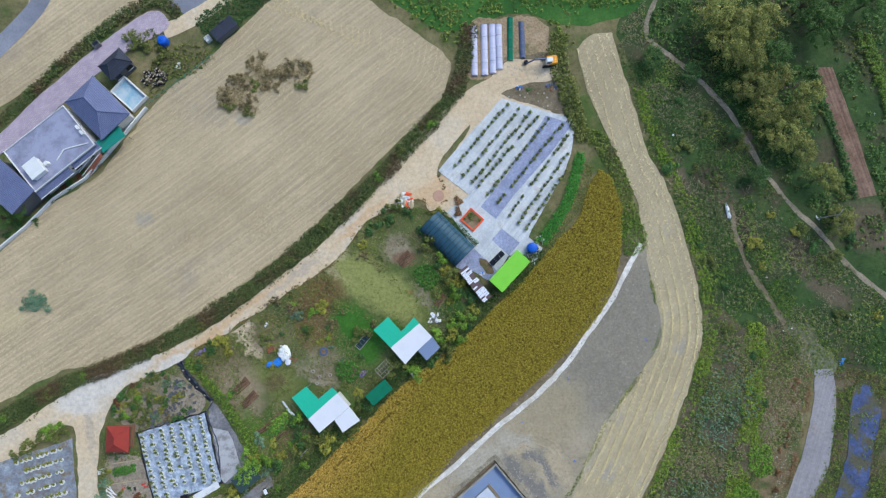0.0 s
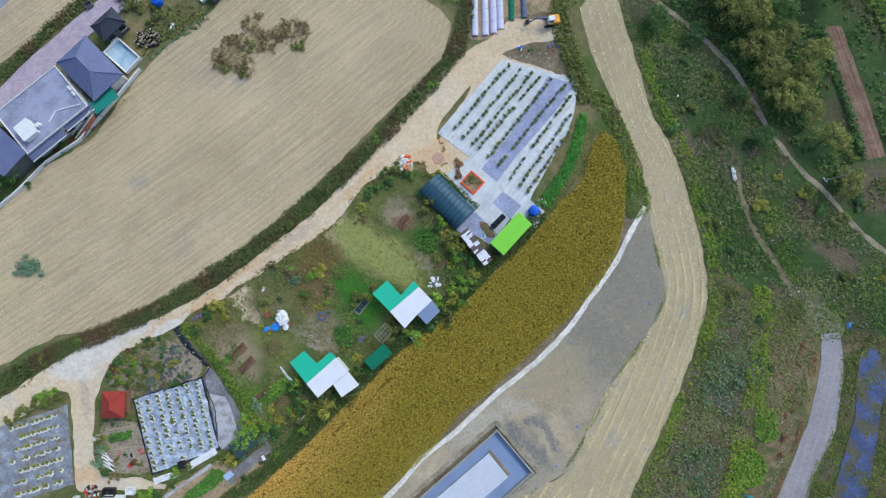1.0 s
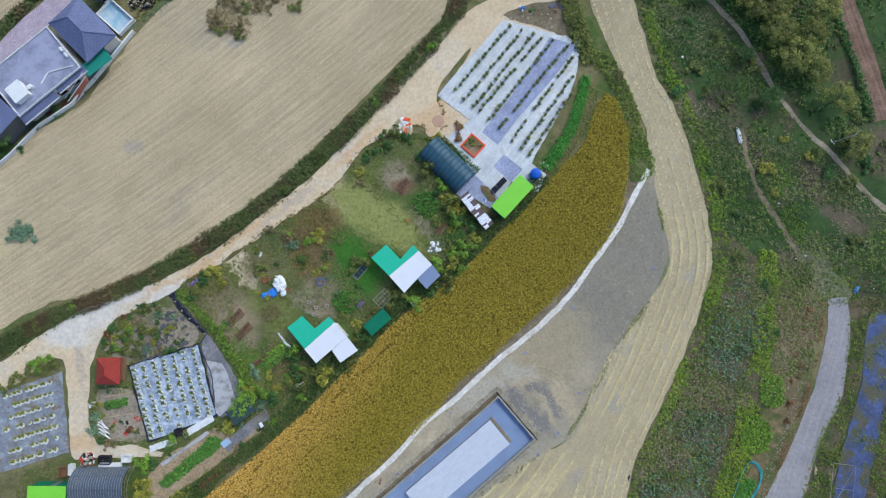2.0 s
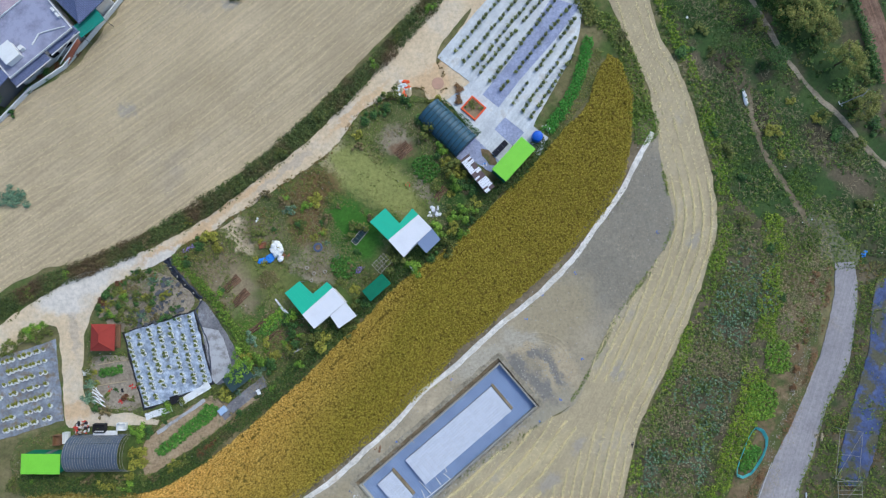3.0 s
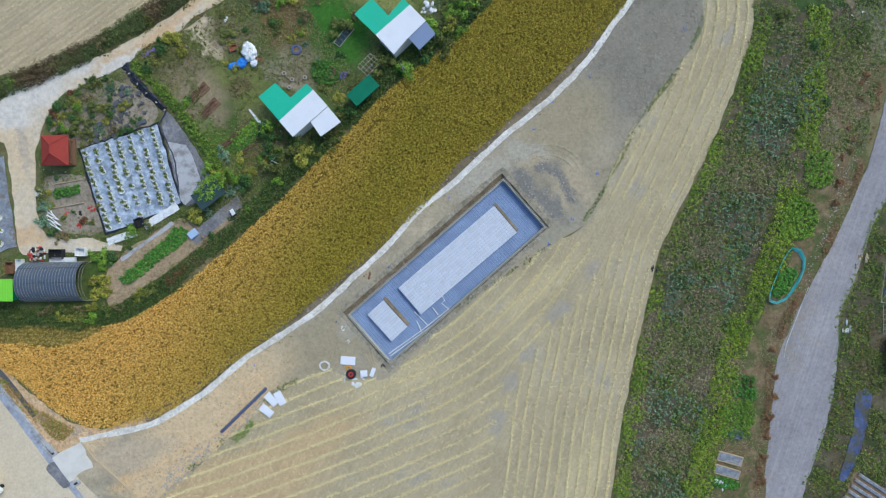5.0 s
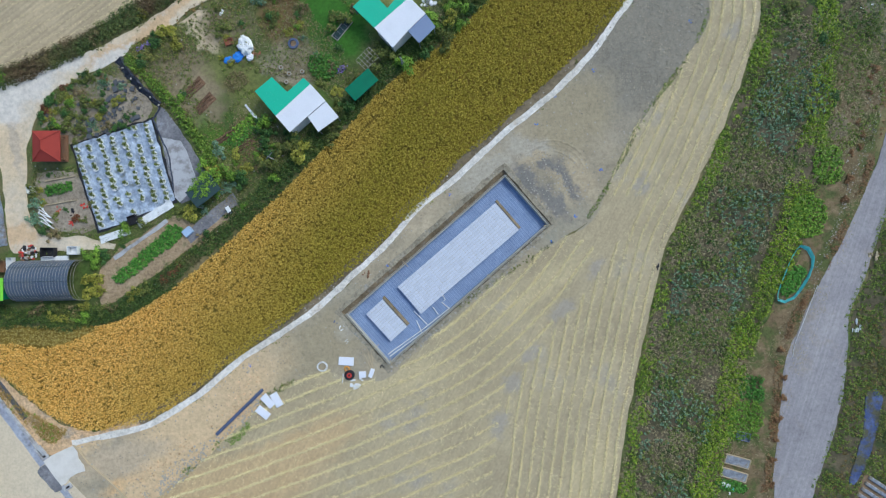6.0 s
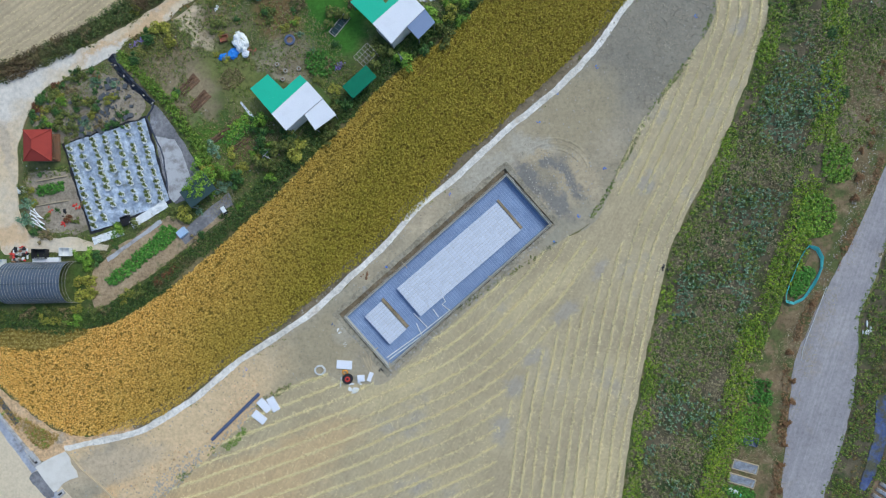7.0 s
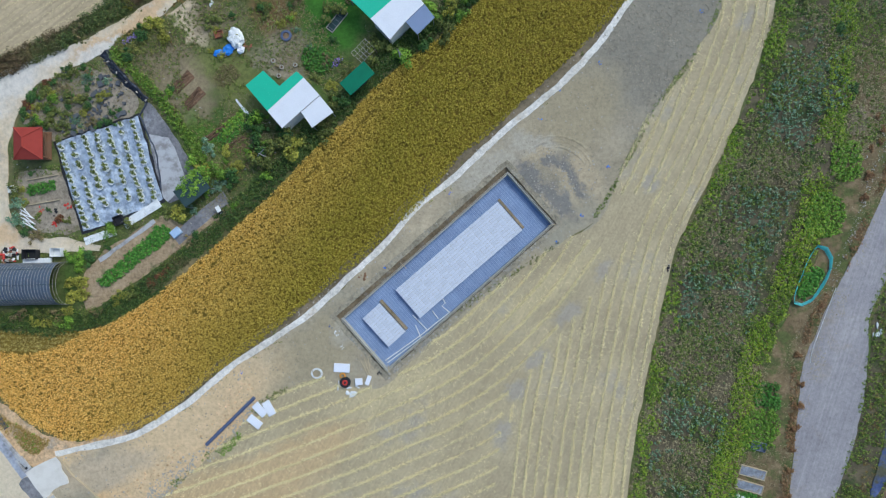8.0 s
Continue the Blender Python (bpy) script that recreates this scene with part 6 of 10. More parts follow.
def build_wall_run(name, points, h, t, material, label, category="wall", z=0.0):
    ob = thing(name, pose(points[0][0], points[0][1], 0), label, category)
    o = Vector(points[0])
    for p, q in zip(points, points[1:]):
        p, q = Vector(p) - o, Vector(q) - o
        d = q - p
        n = max(1, int(d.length / 2.2))
        for i in range(n):
            c = p.lerp(q, (i + 0.5) / n)
            part("panel", box((d.length / n + 0.02, t, h), pose(c.x, c.y, z + h / 2, 0, 0, math.degrees(math.atan2(d.y, d.x))), 0.02), material, ob)
    return ob


build_wall_run("boundary_wall", [tuple(q) for q in WHITE_WALL], 0.9, 0.24, M_WHITE, "white rendered boundary wall round the farmhouse")
def build_sheeted_bank(points, w0, w1, h, label):
    """A sloping bank under crumpled dark sheeting."""
    ob = thing("retaining_wall", pose(points[0][0], points[0][1], 0), label, "wall")
    line, o = spline(points, step=0.35), Vector(points[0])
    bm = bmesh.new()
    rows = []
    for i, q in enumerate(line):
        d = (line[min(i + 1, len(line) - 1)] - line[max(i - 1, 0)]).normalized()
        n = Vector((-d.y, d.x))
        row = []
        for k in range(6):
            u = k / 5
            side = (u - 0.5) * (w0 + (w1 - w0) * i / len(line)) * (1 + 0.3 * noise.noise(Vector((i * 0.3, 7.0, k * 0.2))))
            crease = 0.16 * noise.noise(Vector((q.x * 1.6, q.y * 1.6, k * 0.9)))
            row.append(bm.verts.new((q.x - o.x + n.x * side, q.y - o.y + n.y * side, max(0.0, (h * u if k < 5 else h * 0.55) + crease))))
        rows.append(row)
    for a, b in zip(rows, rows[1:]):
        for k in range(5):
            bm.faces.new((a[k], a[k + 1], b[k + 1], b[k]))
    bmesh.ops.solidify(bm, geom=bm.faces[:], thickness=0.03)
    part("sheeting", bm, M_SHEET, ob)
    for q in line[::5]:
        part("sandbag", box((0.35, 0.2, 0.14), pose(q.x - o.x, q.y - o.y, h * 0.75 + 0.05, 8, 5, (q.x * 77) % 180), 0.05), M_STONE, ob)
    return ob


build_sheeted_bank([tuple(q) for q in BLACKWALL[:4]], 1.5, 0.9, 0.7, "bank under crumpled dark blue-grey sheeting")
build_wall_run("film_edge", [tuple(q) for q in ragged([Vector(a).lerp(Vector(b), k / 5) for a, b in zip(BLACKWALL[3:], BLACKWALL[4:]) for k in range(5)], 0.3, 0.5, 86)], 0.25, 0.16, M_SHEET, "low edge of black rubber along the film", "edging")


# ======== tunnels ========
def build_tunnel(corners, h, film, label, hoops, open_end=0):
    mid, a, b, turn = frame_of(corners)
    ob = thing("greenhouse", pose(mid.x, mid.y, 0, 0, 0, turn), label, "greenhouse", "greenhouses")
    arc = [(math.cos(math.pi * i / 16) * b / 2, math.sin(math.pi * i / 16) ** 0.8 * h) for i in range(17)]
    bm = bmesh.new()
    n, end = hoops * 2, a / 2 - open_end
    rows = []
    for i in range(n + 1):
        x = -a / 2 + (end + a / 2) * i / n
        sag = 0.0 if i % 2 == 0 else 0.05
        rows.append([bm.verts.new((x, y * (1 - sag * 0.3), max(0.0, z - sag))) for y, z in arc])
    for p, q in zip(rows, rows[1:]):
        for i in range(16):
            bm.faces.new((p[i], p[i + 1], q[i + 1], q[i]))
    bm.faces.new(rows[0])
    if not open_end:
        bm.faces.new(rows[-1][::-1])
    part("cover", bm, film, ob, "ribbed plastic cover")
    total = hoops + (3 if open_end else 0)
    for i in range(total + 1):
        x = -a / 2 + a * i / total
        part("hoop", sweep([(x, y, z + 0.03) for y, z in arc], 0.018 if hoops > 12 else 0.05, 5), M_STONE if hoops > 12 else M_AWNDARK, ob, "galvanised hoop" if hoops > 12 else "dark hoop")
    for y, z in (arc[4], arc[8], arc[12]):
        part("purlin", tube((-a / 2, y, z + 0.05), (a / 2, y, z + 0.05), 0.025, None, 5), M_AWNDARK, ob)
    return ob


build_tunnel([GH1[1], GH1[2], GH1[3], GH1[0]], 2.4, M_FILMBLUE, "plastic tunnel greenhouse under dark blue shade film", 11)
build_tunnel(GH2, 2.9, M_FILMGREY, "plastic tunnel greenhouse with grey film, open at one end", 20, 0.9)


# ======== planting: kinds ========
def shrub_kind(material, label, seed, lush=1.0):
    """A shrub one metre in radius, on several stems, with a ragged crown."""
    ob = thing("shrub", pose(0, 0, 0), label, "shrub", "garden shrubs")
    rs = np.random.RandomState(seed)
    bm = bmesh.new()
    for k in range(5):
        a = 2 * math.pi * k / 5 + rs.rand()
        add_tube(bm, (0, 0, 0), (0.45 * math.cos(a), 0.45 * math.sin(a), 0.8), 0.05, 0.02, 5)
    part("stem", bm, M_BARK, ob)
    c = rs.normal(scale=(0.42, 0.42, 0.2), size=(9, 3)) + (0, 0, 0.35)
    c[:, 2] = np.maximum(c[:, 2], 0.05)
    me = leaf_mesh("crown", c, rs.uniform(0.32, 0.6, 9), rs.uniform(0.35, 0.75, 9), int(42 * lush), 0.19, material, seed + 1, 0.45, 0.5)
    crown = new("crown", me)
    crown.parent = ob
    return ob


def tree_kind(material, label, seed, radius=4.0, height=7.0):
    """A broad-leaved tree: tapered trunk, limbs and a crown of many leaf clumps with gaps."""
    ob = thing("tree", pose(0, 0, 0), label, "tree", "trees")
    rs = np.random.RandomState(seed)
    bm = bmesh.new()
    add_tube(bm, (0, 0, 0), (0.1, 0.05, height * 0.45), 0.24, 0.16, 8)
    clumps = []
    for k in range(11):
        a, out, up = 2 * math.pi * k / 11 + rs.uniform(-0.3, 0.3), radius * rs.uniform(0.35, 0.85), height * rs.uniform(0.55, 0.9)
        tip = Vector((out * math.cos(a), out * math.sin(a), up))
        add_tube(bm, (0.1, 0.05, height * rs.uniform(0.3, 0.45)), tip, 0.12, 0.03, 6)
        clumps.append(tip)
    for k in range(46):
        a, out = 2 * math.pi * rs.rand(), radius * math.sqrt(rs.rand()) * rs.uniform(0.75, 1.05)
        clumps.append(Vector((out * math.cos(a), out * math.sin(a), height * (0.95 - 0.45 * (out / radius) ** 2) * rs.uniform(0.75, 1.05))))
    part("trunk", bm, M_BARK, ob)
    c = np.array([tuple(v) for v in clumps])
    crown = new("crown", leaf_mesh("crown", c, rs.uniform(0.7, 1.3, len(c)) * radius / 4, rs.uniform(0.5, 1.0, len(c)) * radius / 4, 56, 0.26, material, seed + 1, 0.45, 0.35))
    crown.parent = ob
    return ob


PLACED = {}


def plant(kind, x, y, size, tall=1.0, z=0.0, swing=180):
    """The kind itself at its first place, then copies, each turned and sized a little differently."""
    m = pose(x, y, z, 0, 0, random.uniform(-swing, swing)) @ Matrix.Diagonal((size * random.uniform(0.85, 1.15), size * random.uniform(0.85, 1.15), size * tall, 1))
    if kind not in PLACED:
        PLACED[kind] = True
        kind.matrix_world = m
        return kind
    got = copy_thing(kind, Matrix.Identity(4))
    got.matrix_basis = m
    return got


SHRUBS = {
    "dark": shrub_kind(L_DARK, "dense dark green leafy shrub", 11), "olive": shrub_kind(L_OLIVE, "rounded olive-green leafy garden shrub", 12),
    "yellow": shrub_kind(L_YELLOW, "low shrub with yellowing autumn leaves", 13), "bright": shrub_kind(L_BRIGHT, "rounded bright green leafy shrub", 14),
    "brown": shrub_kind(L_BROWN, "dry brown twiggy low shrub", 15, 0.8), "red": shrub_kind(L_RED, "low shrub with red autumn leaves", 16),
    "rust": shrub_kind(L_RUSTSHRUB, "low rusty brown shrub beside the track", 18),
    "grey": shrub_kind(L_TEAL, "rounded grey-green leafy shrub", 17)}
TREES = {
    "gold": tree_kind(L_GOLD, "broad tree with yellow-brown autumn crown", 21), "dark": tree_kind(L_SCRUB, "broad tree with dense dark green crown", 22),
    "olive": tree_kind(L_GOLD, "broad tree with olive-brown crown", 23), "bright": tree_kind(L_DARK, "young tree with fresh green crown", 24)}

# ======== trees and shrubs at their places ========
for x, y in TREES_GOLD:
    plant(TREES["gold"], x, y, random.uniform(0.8, 1.1))
for x, y in TREES_DARK[:5] + TREES_DARK[6:]:
    plant(TREES["dark"], x, y, random.uniform(0.75, 1.2) if x > 0 else 0.5)
for x, y in TREES_OLIVE:
    if x > 0:
        plant(TREES["olive"], x - 3.2, y, random.uniform(0.6, 0.85))
    else:
        plant(SHRUBS["olive"], x, y, 1.5, 0.8)
for x, y in TREES_BRIGHT:
    plant(TREES["bright"], x, y, random.uniform(0.4, 0.6), 0.8)
for i, (x, y) in enumerate(BUSH_SCRUB):
    plant(SHRUBS[("olive", "yellow", "dark", "olive", "dark", "olive")[i % 6]], x, y, random.uniform(0.8, 1.6), 0.7)
for x, y in BRUSH_TAN:
    plant(SHRUBS["brown"], x + random.uniform(-1, 1), y + random.uniform(-1, 1), random.uniform(0.7, 1.4), 0.6, 0.04)
for x, y in ((-27.5, 38.5), (-41, 34.2), (-37.5, 33.5), (-36.2, 38.4)):
    plant(SHRUBS["olive"], x, y, 1.1, 0.6, 0.04)
for x, y in BRUSH_PILE:
    plant(SHRUBS["grey"], x, y, 1.5, 0.6, 0.04)
for i, (x, y) in enumerate(GARDEN_TREES):
    plant(SHRUBS[("olive", "yellow", "dark", "bright", "olive", "dark", "bright", "olive", "dark")[i % 9]], x, y, random.uniform(1.0, 1.7), 1.2)
for x, y in CANE_TREE:
    plant(SHRUBS["bright" if y > -32 else "yellow"], x, y, random.uniform(1.1, 1.5), 1.0)
for x, y in ((62.8, -13.5), (62.2, -15), (62, -17), (61.1, -23.2), (60.8, -25), (59.3, -25.9), (58.9, -29.5), (52.6, -47.6), (49.4, -54.4), (50, -58.2), (49.6, -61.2), (49.2, -64.5), (48.8, -67.5), (48.4, -70.4), (60.4, -21.4), (58.4, -32.4), (48.4, -74)):
    plant(SHRUBS["rust"], x - 0.5, y, random.uniform(0.55, 0.85), 0.7)

for x, y in ((-26.8, -22.9), (-25.9, -24.6), (-25.1, -26.3), (-26.4, -21.6)):
    plant(SHRUBS["dark"], x, y, 1.15, 1.5)
for x, y in ((-22.1, -24.6), (-21.2, -25.5), (-25.9, -27.2), (-33.2, -28.9), (-40.6, -8.4), (-38.9, -10.6), (0.3, 2.7), (-0.2, 4.7)):
    plant(SHRUBS["yellow"], x, y, random.uniform(0.9, 1.4), 1.1)
for x, y in ((-1.6, -6.5), (4.0, -3.4), (2.5, -7.4), (-1.3, 6.7), (-31.1, -29.3), (0.6, -5), (2.8, -5.2)):
    plant(SHRUBS["bright"], x, y, random.uniform(1.0, 1.6), 1.0)
for x, y in ((-3.9, 10.8), (-5, 11.8), (-2.2, 0.6), (3.4, 1.7), (-15.3, -6.7), (-9.7, 16.3), (-7.6, 15.4), (-11.8, 15.4), (-10.7, 14), (-12.7, 12.7), (-14.2, 11.6), (-41.9, -10.1), (-44, -13.1), (2, 1.2), (4.4, 0)):
    plant(SHRUBS[random.choice(("olive", "dark"))], x, y, random.uniform(0.9, 1.5), 0.9)

gardens = spline(GARDENS, True, 1.5)
KEEP_OUT = [shrink(o, 1.25) for o in (HUTA_GREEN, HUTA_WHITE, HUTB_GREEN, HUTB_WHITE, HUTB_GREY, GREEN_AWN, TRELLIS, LIME, LIME2, RUSTY, GH1, GH2, RED_HUT)]
KEEP_OUT += [shrink(o, 1.08) for o in (PLOT1, PLOT2, CONC_DRIVE)] + [spline(BEDSOIL, True, 1.0), [(-10.5, 7.4), (-7.6, 9.6), (-4.2, 6.6), (-6.6, 2.8)], [(-37, -13), (-33, -12.6), (-30, -18), (-32.6, -21), (-36, -18)], [(-31.8, -13.6), (-20.6, -15.4), (-22.6, -17.2), (-30.6, -16.4)], [(-20.8, -3.6), (-15.6, -3.0), (-9.2, -11.2), (-12.2, -14.6)], LAWN, lane_line, shrink(HERB_GARDEN, 0.9)]
spots = strew(gardens, 2.1, 31, lambda x, y: np.clip((speckle(x, y, 5.0, 5) - 0.42) * 3.4, 0, 0.85), KEEP_OUT)
for x, y in spots:
    kind = random.choices(("dark", "olive", "yellow", "bright", "brown", "red", "grey"), (5, 7, 3, 3, 3, 0.2, 2))[0]
    plant(SHRUBS[kind], x, y, random.uniform(0.45, 1.15), random.uniform(0.6, 1.0))
for x, y in ((-55.6, -16.8), (-54.8, -16.6), (-58.8, -19.6), (-58.2, -20), (-49.6, -15.2)):
    plant(SHRUBS["red"], x, y, random.uniform(0.55, 0.8), 0.8)
for x, y in ((-58.8, -20.8), (-57.6, -18.8), (-53.6, -15.6), (-52, -15.2), (-50.4, -14.3), (-54.4, -18.8), (-52.4, -18.8), (-52.4, -20), (-55.2, -20.4), (-56.8, -22), (-57.6, -18.4)):
    plant(SHRUBS[random.choice(("dark", "olive", "dark", "bright"))], x, y, random.uniform(0.7, 1.1), 0.9)
pav = strew(spline(PAV_GARDEN, True, 1.0), 1.25, 32, lambda x, y: np.clip(0.9 - (x + 54) * 0.08, 0.2, 0.85), [shrink(RED_HUT, 1.2)])
for x, y in pav:
    plant(SHRUBS[random.choices(("dark", "olive", "yellow", "red", "grey", "brown"), (5, 5, 2, 0.5, 2, 2))[0]], x, y, random.uniform(0.5, 1.0), 0.8)
for x, y in [(-71.5, -25.8), (-70.3, -24.8), (-69.2, -24.2), (-68.2, -23.6), (-72.9, -27), (-74.2, -28), (-67.6, -25), (-69.5, -25.6), (-75.8, -29.2)]:
    plant(SHRUBS["bright" if y > -25 else "olive"], x, y, random.uniform(0.8, 1.3), 0.7)
for x, y in [(-52.3, -41.2), (-51.2, -42.6), (-50.6, -40.9), (-51.9, -44.6), (-50.4, -44.4), (-51.6, -46.6), (-50.1, -46.2), (-52.2, -48.6), (-51, -41.9)]:
    plant(SHRUBS["bright" if y > -43.5 else "yellow"], x, y, random.uniform(0.8, 1.2), 0.9)
for x, y in ((-40.8, -44.4), (-39.7, -43.5), (-38.9, -42.7)):
    plant(SHRUBS["red"], x, y, 0.8, 0.7)

# ======== hedges and weeds ========
def leafy(name, outline, gap, material, label, category, r=(0.35, 0.6), h=(0.5, 1.1), per=9, size=0.3, seed=0, keep=None, holes=(), z=0.05, up=0.5):
    p = strew(outline, gap, seed, keep, holes)
    rs = np.random.RandomState(seed + 1)
    c = np.column_stack([p, np.full(len(p), z)])
    return stuff(name, leaf_mesh(name, c, rs.uniform(*r, len(p)), rs.uniform(*h, len(p)) * (0.6 + 0.8 * speckle(p[:, 0], p[:, 1], 3.0, seed + 2)), per, size, material, seed + 3, up), label, category)


def stones(name, p, size, material, label, seed, z=0.08):
    """Many small broken stones as one mesh, each an uneven wedge of eight corners."""
    rs = np.random.RandomState(seed)
    cube = np.array([(x, y, q) for q in (-1, 1) for y in (-1, 1) for x in (-1, 1)], float)
    quads = np.array([(0, 2, 3, 1), (4, 5, 7, 6), (0, 1, 5, 4), (2, 6, 7, 3), (0, 4, 6, 2), (1, 3, 7, 5)])
    n = len(p)
    v = cube[None] * rs.uniform(0.5, 1.0, (n, 8, 3)) * (size * rs.uniform(0.4, 1.3, n) ** 1.5)[:, None, None]
    a = rs.rand(n) * 6.28
    c, s = np.cos(a)[:, None], np.sin(a)[:, None]
    v = np.stack([v[..., 0] * c - v[..., 1] * s + p[:, :1], v[..., 0] * s + v[..., 1] * c + p[:, 1:2], v[..., 2] * 0.6 + z], -1).reshape(-1, 3)
    f = (quads[None] + 8 * np.arange(n)[:, None, None]).reshape(-1, 4)
    me = bpy.data.meshes.new(name)
    me.from_pydata(v.tolist(), [], f.tolist())
    me.materials.append(material)
    return stuff(name, me, label, "stones")


leafy("dry_brush", feather([(-42.9, 34.9), (-42.9, 38.6), (-38.7, 40.4), (-36.6, 42), (-36.3, 45), (-34.7, 44.7), (-34.4, 41.4), (-31, 42.8), (-28.3, 44), (-25.6, 42.2), (-26.6, 39.4), (-31.3, 38.3), (-34.3, 36.6), (-36.3, 33.4), (-38.9, 33.3)], 340, 0.6), 0.42, foliage("brush_leaves", [rgb(96, 78, 56), rgb(118, 98, 70), rgb(138, 118, 86), rgb(124, 108, 72)], 0.3, (rgb(98, 96, 58), 0.22, 0.56)), "low thicket of dry brown and olive brush on the field", "brush", (0.25, 0.5), (0.2, 0.7), 16, 0.16, 360, lambda x, y: np.clip(2.2 * speckle(x, y, 2.4, 361) - 0.35, 0.05, 1), (), 0.08)
leafy("tip_weeds", feather([(31, 15.6), (35, 14.6), (36.2, 10.8), (34.6, 8.6), (32.2, 8.2), (31.4, 11)], 390, 0.4), 0.42, L_HEDGEBRIGHT, "green weeds at the tip of the grain", "weeds", (0.25, 0.5), (0.2, 0.6), 14, 0.18, 391)
HEDGE_1 = [(3.5, 51), (2.6, 45), (1.0, 38.5), (-3.6, 32.2), (-8.6, 26.4), (-13.6, 20.8), (-21.8, 12.8), (-29.2, 6), (-36.6, 0.2), (-44.5, -5.2), (-51.5, -9.4), (-58.8, -12.9), (-64.5, -15.3), (-71, -18.3), (-78, -22.8), (-88, -28.5)]
hedge_band = ragged(band(HEDGE_1, 2.9, 1.0, 0.35, 6), 0.3)
leafy("hedge", hedge_band, 0.42, L_HEDGE, "ragged dark hedge of mixed shrubs along the lane", "hedge", (0.35, 0.6), (0.7, 1.5), 20, 0.21, 41)
for q in spline(HEDGE_1, step=6.5)[2:]:
    plant(SHRUBS[random.choice(("yellow", "olive", "bright", "dark", "brown"))], q.x + random.uniform(-0.8, 0.8), q.y + random.uniform(-0.8, 0.8), random.uniform(0.7, 1.1), 1.1)
BED_WALK = [(-50.6, -47.6), (-43.8, -43.4), (-37.0, -38.4), (-32, -35.2), (-31.2, -36.2), (-36.4, -39.9), (-43.2, -45.0), (-47.6, -47.8), (-50.2, -48.9)]
HEDGE_2 = [(24.6, 24.5), (22.6, 18.5), (18.6, 11.8), (14.0, 6.0), (9.2, 0.9), (4.6, -3.6), (0.0, -8.2), (-5.6, -12.2), (-10.9, -16.6), (-14.8, -20.9), (-19.3, -25.1), (-23.9, -30), (-29.1, -34.6), (-33.7, -38.7), (-38.2, -42.6), (-43.5, -46.5), (-48.6, -49.3), (-53.8, -50.3), (-63, -50.2), (-71, -50.4)]
leafy("hedgerow", ragged(band(HEDGE_2, 3.0, 1.0, 0.4, 9), 0.3), 0.42, foliage("hedgerow_leaves", [rgb(32, 48, 22), rgb(50, 66, 28), rgb(72, 86, 36), rgb(100, 104, 48)], 0.25, (rgb(98, 82, 54), 0.15, 0.58)), "low green and brown hedgerow beside the grain", "hedge", (0.3, 0.55), (0.4, 1.0), 18, 0.2, 44, None, [BED_WALK, [(15.5, 9.6), (20, 7), (30, 14), (30, 30), (22, 30)]])
leafy("tip_margin", ragged(band([(25.6, 24.6), (23.6, 18.3), (20.2, 12.6), (17, 9)], 2.2, 1.0, 0.4), 0.3), 0.4, L_GOLD, "low olive-brown grass between clipped hedge and grain", "grass", (0.2, 0.4), (0.08, 0.3), 13, 0.14, 621)
for x, y in ((-57.0, -50.3), (-55.4, -50.2), (-53.8, -50.3), (-52.1, -50.0), (-45.6, -47.0), (-44.6, -46.4)):
    plant(SHRUBS["yellow" if x < -54.5 or x > -50 else "bright"], x, y, random.uniform(0.75, 1.0), 1.0)
for q in spline(HEDGE_2[2:], step=3.6)[1:]:
    plant(SHRUBS[random.choice(("dark", "olive", "olive", "dark", "brown", "bright"))], q.x + random.uniform(-1.2, 0.2), q.y + random.uniform(-0.2, 1.2), random.uniform(0.6, 1.15), 1.0)
leafy("wall_scrub", ragged(spline([(-46.0, -11.2), (-43.3, -8.9), (-40.5, -7.6), (-37.4, -10.3), (-39.3, -12.0), (-42, -12.8), (-44.6, -12.4)], True, 0.8), 0.4), 0.42, L_GOLD, "olive and brown scrub at the corner of the lane", "scrub", (0.25, 0.5), (0.2, 0.8), 15, 0.16, 611, lambda x, y: np.clip(speckle(x, y, 2.2, 612) * 2.2 - 0.4, 0.1, 1))
leafy("wall_dry_scrub", ragged(spline([(-44.0, -9.8), (-40.5, -7.3), (-37.2, -10.3), (-38.6, -12.6), (-42, -12.4)], True, 0.8), 0.4), 0.5, L_RUST, "rusty dry grass among the lane scrub", "grass", (0.2, 0.4), (0.2, 0.6), 13, 0.14, 613, lambda x, y: np.clip(speckle(x, y, 2.0, 614) * 2.2 - 0.7, 0.05, 0.9))
leafy("brush_heap", feather([(-32, -15.4), (-30.8, -14.2), (-29, -14.6), (-28.6, -16), (-29.8, -17), (-31.6, -16.8)], 630, 0.4), 0.34, L_BROWN, "low heap of dry brown cuttings on the lawn", "brush", (0.2, 0.4), (0.15, 0.5), 15, 0.13, 631)
leafy("rusty_growth", ragged(spline([(-35.6, -3.8), (-27, 1.6), (-21.6, 3.8), (-20.4, -2.6), (-23.8, -7.4), (-29.4, -8.2), (-33.4, -6.4)], True, 0.9), 0.4), 0.6, L_RUST, "rusty brown and olive weeds beside the lane", "weeds", (0.25, 0.5), (0.2, 0.6), 16, 0.16, 246, lambda x, y: np.clip(speckle(x, y, 3, 247) * 2.2 - 0.6, 0.05, 0.9))
stones("rock_garden", strew(spline(PAV_GARDEN, True, 1.0), 0.7, 248, lambda x, y: np.clip(speckle(x, y, 2.5, 249) * 2.2 - 0.9, 0, 1), [shrink(RED_HUT, 1.2)]), 0.3, M_BLUEWALL, "dark rocks between the garden shrubs", 250, 0.15)
